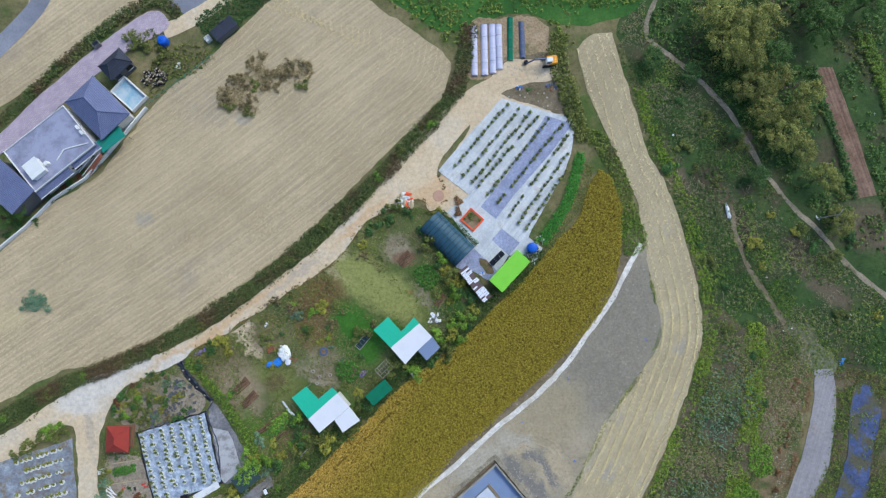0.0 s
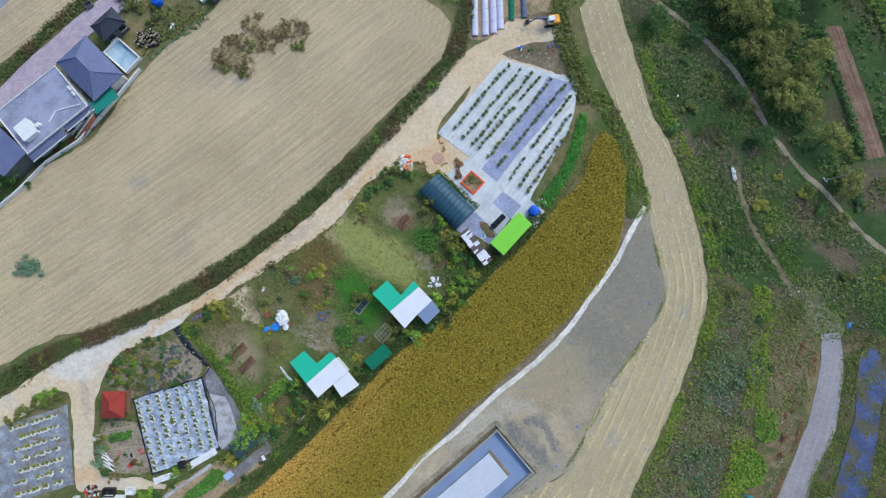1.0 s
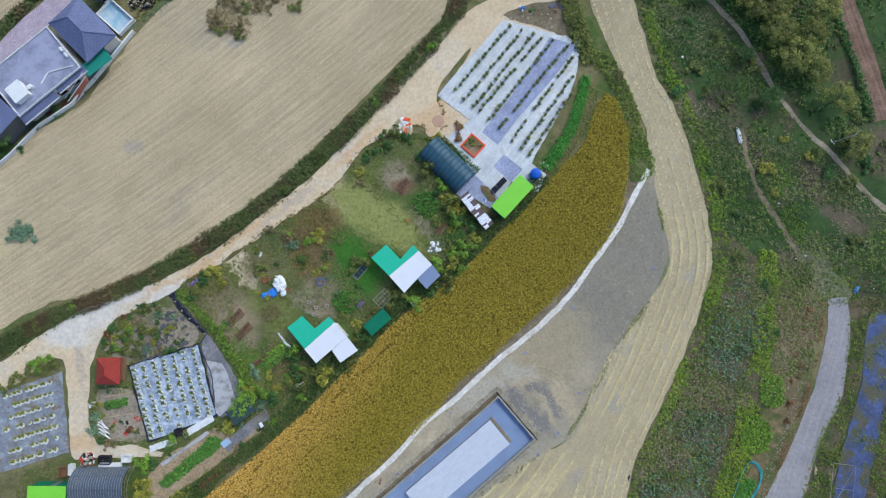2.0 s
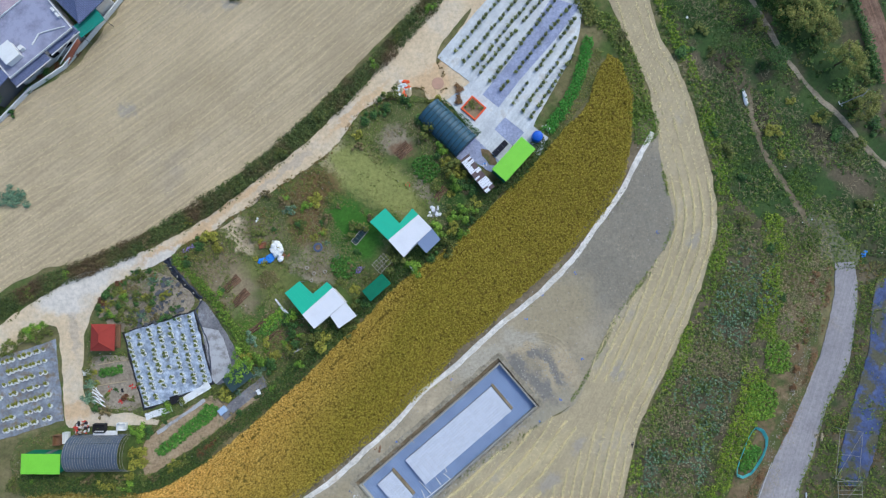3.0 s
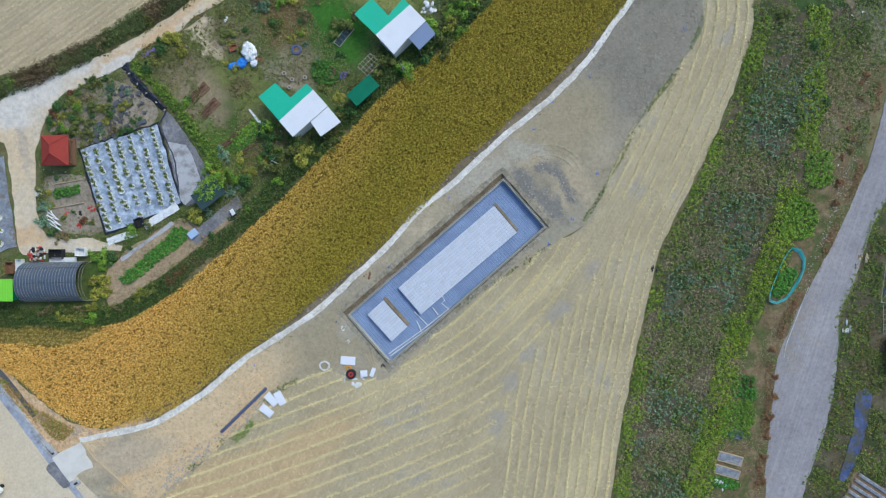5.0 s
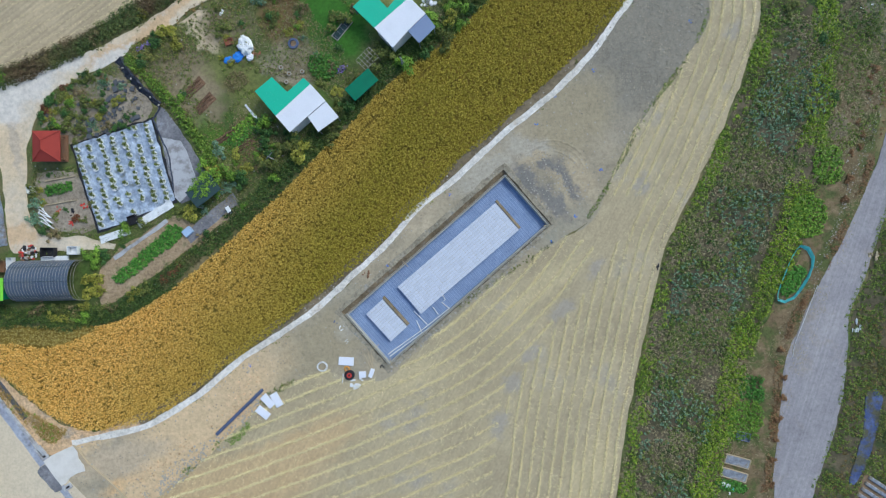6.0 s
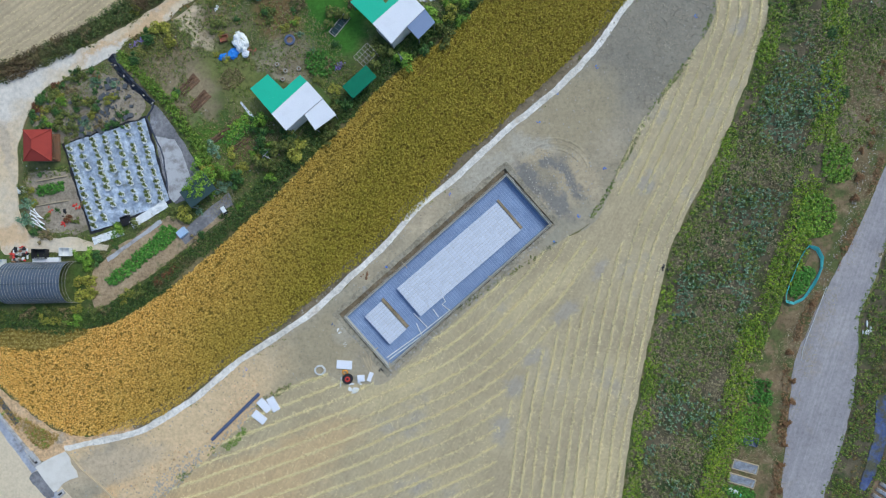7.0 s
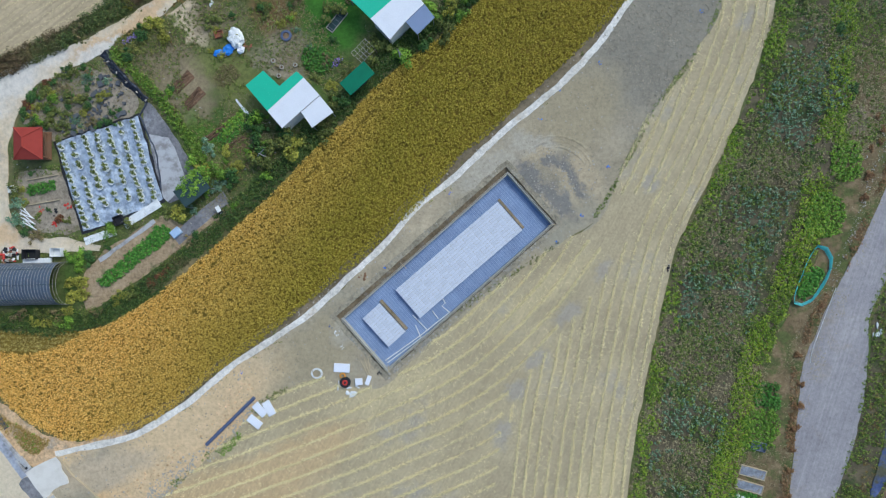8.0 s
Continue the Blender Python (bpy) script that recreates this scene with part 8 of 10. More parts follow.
# Low dull grain beside the hedge, whose shade is put into its colour.
HEDGE_SHADE = [(-72, -51.4), (-68, -54.3), (-63.1, -54.2), (-59.1, -54.7), (-55.8, -54.3), (-53.4, -53.3), (-50.6, -51.8), (-53.6, -50.6), (-63, -50.4)]
L_HEDGESHADE = foliage("hedge_shade_grain", [rgb(96, 80, 44), rgb(118, 100, 54), rgb(138, 118, 66), rgb(150, 132, 80)], 0.3)


def grain_hills():
    """Drilled hills of grain in rows that run with both edges of the field, with wheel marks and missing hills."""
    rs = np.random.RandomState(170)
    n, rows = 600, 62
    a, b = even(CROP_L, n), even(CROP_EDGE[:-2][::-1], n)
    wide = np.hypot(*(b - a).T)
    pts = []
    for k in range(rows):
        u = (k + 0.5 + 0.12 * rs.normal(size=n)) / rows
        q = a + (b - a) * u[:, None] + rs.normal(scale=0.07, size=(n, 2))
        keep = rs.rand(n) < np.minimum(1.0, wide / (rows * 0.29)) * 0.97
        if k in (7, 8, 23):
            keep &= (np.array([noise.noise(Vector((i * 0.06, k * 5.0, 2.0))) for i in range(n)]) < 0.05) | (a[:, 0] < -34) | (a[:, 0] > 2)
        pts.append(q[keep])
    p = np.concatenate(pts)
    p = p[inside(p, crop_line)]
    low = inside(p, spline(HEDGE_SHADE, True, 1.0))
    flat = p[low & (np.sin(2 * math.pi * p[:, 1] / 0.62 + 0.25 * p[:, 0]) > -0.3)]
    stuff("lodged_grain", leaf_mesh("lodged_grain", np.column_stack([flat, np.full(len(flat), 0.06)]), 0.24, 0.22, 8, 0.15, L_HEDGESHADE, 176, 0.5), "low grain in thin rows, the hedge's shade painted as olive-brown", "crop")
    p = p[~low]
    rs = np.random.RandomState(171)
    tall = rs.uniform(0.55, 0.85, len(p)) * (0.85 + 0.3 * speckle(p[:, 0], p[:, 1], 2.0, 172))
    c = np.column_stack([p, np.full(len(p), 0.06)])
    stuff("grain", leaf_mesh("grain", c, rs.uniform(0.18, 0.29, len(p)), tall, 9, 0.165, L_CROP, 173, 0.6), "dense ripe olive grain, standing in rows, coloured sunlit gold in the west", "crop")


grain_hills()

# ======== straw swaths on the stubble ========
SEAM = [(7.7, -80), (7.9, -74), (8.5, -68), (9.6, -60.1), (13.9, -53.8), (20.2, -46), (24.8, -38.9), (28.7, -31.8)]
SWATH = [(-47, -79.6), (-38.5, -76.4), (-30.8, -73.7), (-14.4, -67.4), (-6.5, -63.9), (0.8, -60.5), (6.9, -56.5), (11.9, -51.9), (17, -46.4), (21.7, -39.7)]


def straw_lines():
    """Swaths left by the harvester: one family beside the pit, one along the eastern edge, meeting at a seam."""
    rs = np.random.RandomState(181)
    runs = []
    seam = np.array([tuple(q) for q in spline(SEAM, step=1.0)])
    base = even(SWATH, 620)
    d = np.gradient(base, axis=0)
    d /= np.hypot(d[:, 0], d[:, 1])[:, None]
    kernel = np.exp(-np.linspace(-2.5, 2.5, 81) ** 2)
    side = np.stack([np.convolve(np.pad(c, 40, "edge"), kernel / kernel.sum(), "valid") for c in (d[:, 1], -d[:, 0])], 1)
    for k in range(-6, 12):
        q = base + side * (1.95 * k) + 0.16 * np.array([(noise.noise(Vector((i * 0.02, k * 4.0, 3.0))), noise.noise(Vector((i * 0.02, k * 4.0, 9.0)))) for i in range(len(base))])
        fit = q[:, 0] < np.interp(q[:, 1], seam[:, 1], seam[:, 0]) - 0.6
        runs.append((q[fit], k))
    edge = even(STRIP_R, 760)
    d = np.gradient(edge, axis=0)
    d /= np.hypot(d[:, 0], d[:, 1])[:, None]
    inward = np.stack([np.convolve(np.pad(c, 40, "edge"), kernel / kernel.sum(), "valid") for c in (-d[:, 1], d[:, 0])], 1)
    for k in range(14):
        q = edge + inward * (0.9 + 1.5 * k) + 0.16 * np.array([(noise.noise(Vector((i * 0.02, k * 4.0, 13.0))), noise.noise(Vector((i * 0.02, k * 4.0, 19.0)))) for i in range(len(edge))])
        fit = (q[:, 0] > np.interp(q[:, 1], seam[:, 1], seam[:, 0]) + 0.6) | (q[:, 1] > -32)
        runs.append((q[fit], 40 + k))
    lines, strays = [], []
    for q, k in runs:
        if not len(q):
            continue
        dense = np.array([noise.noise(Vector((x * 0.11, y * 0.11, k * 3.7))) for x, y in q])
        for _ in range(2):
            hold = rs.rand(len(q)) < np.clip(0.95 + 0.9 * dense, 0.25, 1)
            lines.append(q[hold] + rs.normal(scale=0.07, size=(int(hold.sum()), 2)))
        hold = rs.rand(len(q)) < 0.5
        strays.append(q[hold] + rs.normal(scale=0.5, size=(int(hold.sum()), 2)))
    for name, group, spread, per, size, label, seed in (("straw", lines, 0.3, 10, 0.1, "loose straw left in swath lines on the stubble", 182), ("straw_litter", strays, 0.4, 4, 0.09, "thin straw scattered between the swaths", 183)):
        p = np.concatenate(group)
        p = p[inside(p, strip_line)]
        p = p[(p[:, 1] < 2) | (rs.rand(len(p)) < 0.35)]
        stuff(name, leaf_mesh(name, np.column_stack([p, np.full(len(p), 0.085)]), spread, 0.26 if name == "straw" else 0.03, per, size, L_STRAW, seed, 0.8, 0.0), label, "straw")


straw_lines()


def field_ridges():
    """Faint straw rows on the tan field, side by side with the hedge."""
    rs = np.random.RandomState(185)
    base = np.array([tuple(q) for q in spline(HEDGE_1[1:], step=0.24)])
    d = np.gradient(base, axis=0)
    d /= np.hypot(d[:, 0], d[:, 1])[:, None]
    k = np.exp(-np.linspace(-2.5, 2.5, 121) ** 2)
    side = np.stack([np.convolve(np.pad(c, 60, "edge"), k / k.sum(), "valid") for c in (d[:, 1], -d[:, 0])], 1)
    pts = []
    for row in range(44):
        q = base + side * (2.0 + 1.1 * row)
        on = np.array([noise.noise(Vector((i * 0.01, row * 2.3, 7.0))) for i in range(len(q))]) > -0.25
        pts.append(q[on] + rs.normal(scale=0.09, size=(int(on.sum()), 2)))
    p = np.concatenate(pts)
    p = p[inside(p, tan_line)]
    return stuff("field_straw", leaf_mesh("field_straw", np.column_stack([p, np.full(len(p), 0.09)]), 0.17, 0.15, 5, 0.09, L_FIELDSTRAW, 186, 0.85, 0.0), "faint straw rows on the tan field", "straw")


field_ridges()

# ======== stones ========
for k, (r, a0, a1) in enumerate(((4.6, 30, 125), (5.4, 15, 135), (6.1, 30, 120))):
    bm = sweep([(15.6 + r * math.cos(radians(a)), -30.2 + r * math.sin(radians(a)), 0.08) for a in range(a0, a1, 4)], 0.2, 6)
    for v in bm.verts:
        v.co.z = 0.07 + (v.co.z - 0.09) * 0.3 + 0.05 * noise.noise(v.co * 2)
    tagged(mesh_ob("soil_ridge", bm, M_GRAVEL), "low curved ridge of scraped soil", "soil ridge", "scraped ridges")
stones("rubble", strew(spline(RUBBLE, True, 1.0), 0.42, 190, lambda x, y: np.clip(speckle(x, y, 1.5, 191) * 1.8 - 0.5, 0, 1)), 0.1, M_STONE, "grey broken stones on the spoil heap", 192, 0.16)
stones("gravel_clods", strew([(34.9, 8), (38, -5.3), (34, -12.7), (30, -18.8), (28.3, -21.3), (27.1, -17.6), (23.8, -13.5), (20.9, -11.5), (25, -6.4), (30.6, 1.8)], 0.3, 260, lambda x, y: np.clip(speckle(x, y, 1.6, 261) * 1.6 - 0.15, 0.1, 0.9)), 0.1, M_CLOD, "grey-brown clods of loose fill on the bank", 262, 0.1)
stones("gravel_crumbs", strew(gravel_line, 0.55, 263, lambda x, y: np.clip(speckle(x, y, 2.5, 264) * 1.4 - 0.35, 0.03, 0.6), [trench_rect(0.2)]), 0.075, M_CLOD, "small grey crumbs of soil over the gravel", 265, 0.1)
stones("gravel_stones", strew(gravel_line, 0.9, 193, lambda x, y: 0.5 * speckle(x, y, 5, 194), [trench_rect(0.2)]), 0.09, M_STONE, "scattered pale stones on the gravel bank", 195, 0.12)
FIELD_END = [(-24.6, -60.4), (-26.7, -61.8), (-30, -66.5), (-34.2, -69.7), (-39.2, -73.7), (-43.2, -77)]
stones("edge_rubble", strew(ragged(band(FIELD_END, 1.8, 0.8, 0.4), 0.3), 0.3, 601, lambda x, y: np.clip(speckle(x, y, 1.6, 602) * 2.0 - 0.6, 0.05, 0.9)), 0.12, M_STONE, "pale broken stones along the end of the stubble", 603, 0.1)
stones("edge_clods", strew(ragged(band([(x - 1.8, y + 1.2) for x, y in FIELD_END], 3.4, 0.8, 0.4), 0.3), 0.42, 604, lambda x, y: np.clip(speckle(x, y, 2, 605) * 1.8 - 0.5, 0.03, 0.7)), 0.12, M_SAND, "sandy clods along the end of the stubble", 606, 0.1)
leafy("edge_weeds", ragged(band([(-28.2, -65.6), (-29.4, -67.2), (-31.4, -68.6)], 1.0, 0.8, 0.3), 0.2), 0.28, L_BRIGHT, "patch of green weeds at the end of the stubble", "weeds", (0.15, 0.35), (0.1, 0.4), 14, 0.13, 607)
stones("path_rubble", strew(band(PATHLINE, 2.2, 0.8, 0.2), 0.4, 273, lambda x, y: np.clip(speckle(x, y, 2.0, 274) * 1.8 - 0.75, 0.02, 0.6), [path_line]), 0.085, M_STONE, "pale rubble spilt along the white path", 275, 0.12)
stones("edge_stones", strew(spline(PEBBLES, True, 0.8), 0.42, 196, lambda x, y: 0.75 + 0 * x), 0.12, M_STONE, "pale stones along the edge of the stubble", 197, 0.12)
stones("kerb_stones", strew(band(PEBBLE_LINE[:6], 0.8, 0.6), 0.4, 198, lambda x, y: 0.5 + 0 * x), 0.07, M_STONE, "white pebbles along the track", 199, 0.1)
stones("pit_stones", strew(band([(-8, -57.6), (-2, -52.6), (6, -45.6), (14.5, -37.8)], 1.2, 0.8), 0.42, 200, lambda x, y: 0.6 + 0 * x), 0.13, M_STONE, "stones along the side of the pit", 201, 0.14)
stones("garden_litter", strew(gardens, 0.8, 320, lambda x, y: np.clip(speckle(x, y, 4, 321) * 1.6 - 0.8, 0, 0.3), KEEP_OUT), 0.08, M_STONE, "pale stones and bits strewn over the gardens", 322, 0.1)
stones("track_pebbles", strew(band([(62, -10.4), (61.5, -17.2), (61.3, -22.3), (59.6, -27.4), (57.4, -35), (54.4, -41.6)], 0.7, 0.6, 0.3), 0.3, 323, lambda x, y: np.clip(speckle(x, y, 3, 324) * 2 - 0.7, 0, 0.6)), 0.07, M_STONE, "broken line of white pebbles beside the track", 325, 0.12)
stones("yard_stones", strew(spline(SERVICE, True, 0.8), 0.7, 202, lambda x, y: 0.5 * speckle(x, y, 2, 203)), 0.15, M_STONE, "stones strewn over the yard", 204, 0.08)


# ======== pots ========
def pot_kind(rim, leaves, label, seed, r=0.27, lean=0.0):
    ob = thing("potted_plant", pose(0, 0, 0), label, "potted plant", "potted plants")
    part("pot", lathe(((r * 0.75, 0), (r * 0.95, 0.28), (r * 1.05, 0.3), (r * 1.05, 0.34), (r * 0.9, 0.34), (r * 0.88, 0.27)), 12), rim, ob)
    rs = np.random.RandomState(seed)
    c = rs.normal(scale=(0.13, 0.13, 0.06), size=(6, 3)) + (-0.4 * lean, lean, 0.36)
    leaf = new("plant", leaf_mesh("plant", c, 0.24, 0.34, 20, 0.13, leaves, seed, 0.4, 0.3))
    leaf.parent = ob
    return ob


POT_A = pot_kind(M_BLACK, L_POTLIGHT, "olive-green bush in a black pot on the film", 211)
POT_B = pot_kind(M_WHITE, L_YELLOW, "yellow-green plant in a white-rimmed pot on the film", 213, 0.36, 0.16)
POT_C = pot_kind(M_WHITE, L_POT, "olive plant in a white-rimmed pot on the film", 215, 0.36, 0.17)
for row, ((x0, y0), (x1, y1)) in enumerate(zip(ROWS_A, ROWS_B)):
    n = max(4, round(math.hypot(x1 - x0, y1 - y0) / 0.98))
    for k in range(n):
        u = (k + random.uniform(-0.15, 0.15)) / (n - 1)
        if random.random() < 0.94:
            plant(POT_A, x0 + (x1 - x0) * u + random.uniform(-0.12, 0.12), y0 + (y1 - y0) * u + random.uniform(-0.12, 0.12), random.uniform(0.82, 1.08), 0.95, 0.13)
c2 = [Vector(q) for q in PLOT2]
for row in range(7):
    u = 0.06 + row / 6 * 0.87
    for k in range(14):
        v = 0.06 + 0.88 * (k + random.uniform(-0.2, 0.2)) / 13
        if random.random() < 0.9:
            q = c2[0].lerp(c2[1], u).lerp(c2[3].lerp(c2[2], u), v)
            plant(POT_C, q.x + random.uniform(-0.12, 0.12), q.y + random.uniform(-0.12, 0.12), random.uniform(0.85, 1.3), 0.75, 0.12, 35)
c1 = [Vector(q) for q in PLOT1]
for row in range(7):
    v = 0.08 + row / 6 * 0.84
    for k in range(11):
        u = 0.3 + 0.55 * (k + random.uniform(-0.2, 0.2)) / 10
        if random.random() < 0.85:
            q = c1[0].lerp(c1[1], u + (0.08 if row > 3 else 0)).lerp(c1[3].lerp(c1[2], u), v)
            plant(POT_B, q.x, q.y, random.uniform(0.9, 1.3), 0.75, 0.12, 35)

# ======== things round the upper plot ========
def film_rows():
    for i in range(6):
        (x0, y0), (x1, y1) = FILM_ROWS[2 * i], FILM_ROWS[2 * i + 1]
        length, w = math.hypot(x1 - x0, y1 - y0), 1.25 if i < 4 else 1.05
        ob = thing("row_cover", pose((x0 + x1) / 2, (y0 + y1) / 2, 0, 0, 0, math.degrees(math.atan2(y1 - y0, x1 - x0))), "low white film tunnel over a crop row" if i < 4 else "low blue-green film over a crop row", "row cover", "row covers")
        bm = bmesh.new()
        n = 16
        rows = [[bm.verts.new((-length / 2 + length * k / n, w / 2 * math.cos(math.pi * j / 8), 0.05 + (0.42 + 0.05 * math.sin(k * 2.1 + i)) * math.sin(math.pi * j / 8))) for j in range(9)] for k in range(n + 1)]
        for p, q in zip(rows, rows[1:]):
            for j in range(8):
                bm.faces.new((p[j], p[j + 1], q[j + 1], q[j]))
        bm.faces.new(rows[0])
        bm.faces.new(rows[-1][::-1])
        part("film", bm, FILM_LILAC if i < 4 else M_AWNING if i == 4 else M_PIPEBLUE, ob)
        for k in range(0, n + 1, 4):
            part("hoop", sweep([rows_at(length, w, k, n, j) for j in range(9)], 0.02, 4), M_GREY, ob)


def rows_at(length, w, k, n, j):
    return (-length / 2 + length * k / n, w / 2 * math.cos(math.pi * j / 8) * 1.03, 0.06 + 0.5 * math.sin(math.pi * j / 8))


FILM_LILAC = paint("white_row_film", rgb(196, 194, 212), 0.5, 0, 0.25, 1.2, rgb(160, 160, 176))
film_rows()


def build_digger():
    (x, y), (bx, by) = DIGGER
    ob = thing("excavator", pose(x, y, 0.06, 0, 0, math.degrees(math.atan2(by - y, bx - x))), "small yellow excavator with folded dark arm", "excavator")
    for s in (-1, 1):
        t = part("track", box((2.2, 0.4, 0.55), pose(0, s * 0.8, 0.28), 0.15), M_BLACK, ob, "black rubber track")
        for k in range(9):
            part("grouser", box((0.06, 0.42, 0.04), pose(-0.9 + 0.22 * k, s * 0.8, 0.57)), M_BLACK, t)
    body = part("body", box((1.7, 1.6, 0.75), pose(-0.5, 0, 1.0), 0.12), M_YELLOW, ob, "yellow engine housing")
    part("counterweight", box((0.4, 1.5, 0.6), pose(-1.45, 0, 0.95), 0.12), M_YELLOW, ob)
    cab = part("cab", box((1.1, 0.9, 1.3), pose(0.1, 0.4, 1.9), 0.08), M_WHITE, ob, "cab with white roof")
    part("window", box((0.9, 0.92, 0.6), pose(0.15, 0.4, 2.0), 0.02), M_GLASSBLACK, cab)
    part("boom", box((2.4, 0.28, 0.35), pose(1.6, -0.2, 1.7, 0, -18, 6), 0.05), M_PIPEBLUE, ob, "dark blue boom")
    part("stick", box((1.8, 0.22, 0.26), pose(3.3, -0.1, 1.5, 0, 38, 4), 0.05), M_PIPEBLUE, ob, "dark blue stick")
    part("bucket", box((0.7, 0.7, 0.55), pose(4.0, -0.5, 0.4, 0, 20, 0), 0.1), M_BLACK, ob, "dark steel bucket")
    part("ram", tube((0.6, -0.2, 1.2), (2.2, -0.15, 2.1), 0.07), M_GREY, ob)


build_digger()


def heap(name, x, y, z, r, label, category, mats, n, seed, flat=0.4, group="", grain=(0.14, 0.38)):
    """A pile of odd crumpled pieces."""
    ob = thing(name, pose(x, y, z), label, category, group)
    rs = random.Random(seed)
    for k in range(round(n * 1.7)):
        a, d = rs.uniform(0, 6.28), r * math.sqrt(rs.random())
        s = rs.uniform(*grain) * r
        bm = bmesh.new()
        bmesh.ops.create_icosphere(bm, subdivisions=2, radius=1.0)
        wide = rs.uniform(0.5, 1.5)
        for v in bm.verts:
            v.co = Vector((v.co.x * s * wide, v.co.y * s / wide, v.co.z * s * flat)) * (1 + 0.6 * noise.noise(v.co * 2.3 + Vector((seed, k, 0))))
        bmesh.ops.translate(bm, vec=(d * math.cos(a), d * math.sin(a), s * flat * 0.8), verts=bm.verts)
        part("piece", bm, mats[k % len(mats)], ob)
    return ob


def crumpled(name, x, y, z, size, turn, material, label, category, seed):
    """One crumpled bag or sheet: a flattened lump with sharp folds."""
    bm = bmesh.new()
    bmesh.ops.create_icosphere(bm, subdivisions=4, radius=1.0)
    for v in bm.verts:
        n = v.co.normalized()
        fold = 0.22 * noise.noise(n * 2.1 + Vector((seed, 0, 0))) + 0.16 * abs(noise.noise(n * 5.0 + Vector((0, seed, 0)))) + 0.07 * abs(noise.noise(n * 11.0))
        v.co = Vector((n.x * size[0], n.y * size[1], n.z * size[2])) * (0.85 + fold * 1.4)
    low = -0.45 * size[2]
    for v in bm.verts:
        v.co.z = max(v.co.z, low) - low
    ob = tagged(mesh_ob(name, bm, material), label, category)
    ob.matrix_world = pose(x, y, z, 0, 0, turn)
    return ob


def crate(x, y, z, size, turn, material, label):
    ob = thing("crate", pose(x, y, z, 0, 0, turn), label, "crate")
    a, b, h = size
    part("base", box((a, b, 0.06), pose(0, 0, 0.03)), material, ob)
    for s in (-1, 1):
        part("side", box((0.06, b, h), pose(s * (a / 2 - 0.03), 0, h / 2), 0.01), material, ob)
        part("side", box((a - 0.12, 0.06, h), pose(0, s * (b / 2 - 0.03), h / 2), 0.01), material, ob)


jx, jy = JUNK[0]
heap("rubbish_heap", jx, jy, 0.1, 1.5, "heap of white sacks and orange rubbish beside the lane", "rubbish", (M_WHITE, M_ORANGE, M_PALEWOOD, M_WHITE), 14, 5)
part_disc = tagged(mesh_ob("round_mat", lathe(((1.05, 0), (1.05, 0.05), (0.95, 0.07)), 24), M_PINKMAT), "round clay-coloured mat on the sandy yard", "mat")
part_disc.matrix_world = pose(JUNK[1][0], JUNK[1][1], 0.1)
for k in (2, 3):
    plant(SHRUBS["rust"], JUNK[k][0], JUNK[k][1], 0.95, 0.6, 0.13)
plant(SHRUBS["yellow"], JUNK[4][0], JUNK[4][1], 0.9, 0.6, 0.1)


def build_orange_bed():
    mid, a, b, turn = frame_of(shrink(ORANGE_BED, 1.15))
    ob = thing("planter_bed", pose(mid.x, mid.y, 0.13, 0, 0, turn), "square raised bed with orange boards and mixed plants", "planter")
    for s in (-1, 1):
        part("board", box((0.28, b, 0.3), pose(s * (a / 2 - 0.14), 0, 0.15), 0.03), M_ORANGE, ob)
        part("board", box((a - 0.56, 0.28, 0.3), pose(0, s * (b / 2 - 0.14), 0.15), 0.03), M_ORANGE, ob)
    part("soil", box((a - 0.56, b - 0.56, 0.22), pose(0, 0, 0.11)), M_BAREEARTH, ob)
    rs = np.random.RandomState(9)
    c = np.column_stack([rs.uniform(-a / 2 + 0.5, a / 2 - 0.5, 14), rs.uniform(-b / 2 + 0.5, b / 2 - 0.5, 14), np.full(14, 0.22)])
    o = new("plants", leaf_mesh("plants", c, 0.35, 0.4, 16, 0.2, L_OLIVE, 10))
    o.parent = ob


build_orange_bed()


def build_tank(x, y, z):
    ob = thing("water_tank", pose(x, y, z), "round blue plastic water tank with lid", "water tank")
    part("body", lathe(((0.88, 0), (0.92, 0.1), (0.92, 1.2), (0.8, 1.42), (0.45, 1.55)), 24), M_BLUE, ob)
    part("lid", lathe(((0.3, 1.55), (0.3, 1.64), (0.24, 1.67)), 16), M_BLUE, ob)


build_tank(JUNK[5][0], JUNK[5][1], 0.13)


def build_solar():
    mid, a, b, turn = frame_of(SOLAR)
    ob = thing("solar_panel", pose(mid.x, mid.y, 0.13, 0, 0, turn), "black solar panel on low legs", "solar panel")
    for k in range(3):
        part("module", box((a / 3 - 0.03, b, 0.05), pose(-a / 2 + a * (k + 0.5) / 3, 0, 0.45), 0.01), M_GLASSBLACK, ob)
    for sx in (-1, 1):
        for sy in (-1, 1):
            part("leg", tube((sx * a * 0.4, sy * b * 0.4, 0), (sx * a * 0.4, sy * b * 0.4, 0.43), 0.03), M_GREY, ob)


build_solar()
heap("clutter_pile", 11.2, 6.9, 0.13, 0.6, "small pile of white and blue clutter beside the hut", "clutter", (M_WHITE, M_SKYBLUE), 6, 7)
heap("clutter_pile", 16.6, 10.4, 0.13, 0.9, "pale sacks round the blue tank", "clutter", (M_WHITE, M_STONE), 7, 8)
heap("clutter_pile", 6.2, 4.4, 0.13, 0.5, "light blue crates beside the tin shed", "clutter", (M_SKYBLUE, M_WHITE), 5, 9)
heap("blue_bag", YARD_ITEMS[0][0], YARD_ITEMS[0][1], 0.1, 0.6, "light blue and dark sacks on the yard", "sack", (M_SKYBLUE, M_WHITE, M_BLACK), 4, 10)
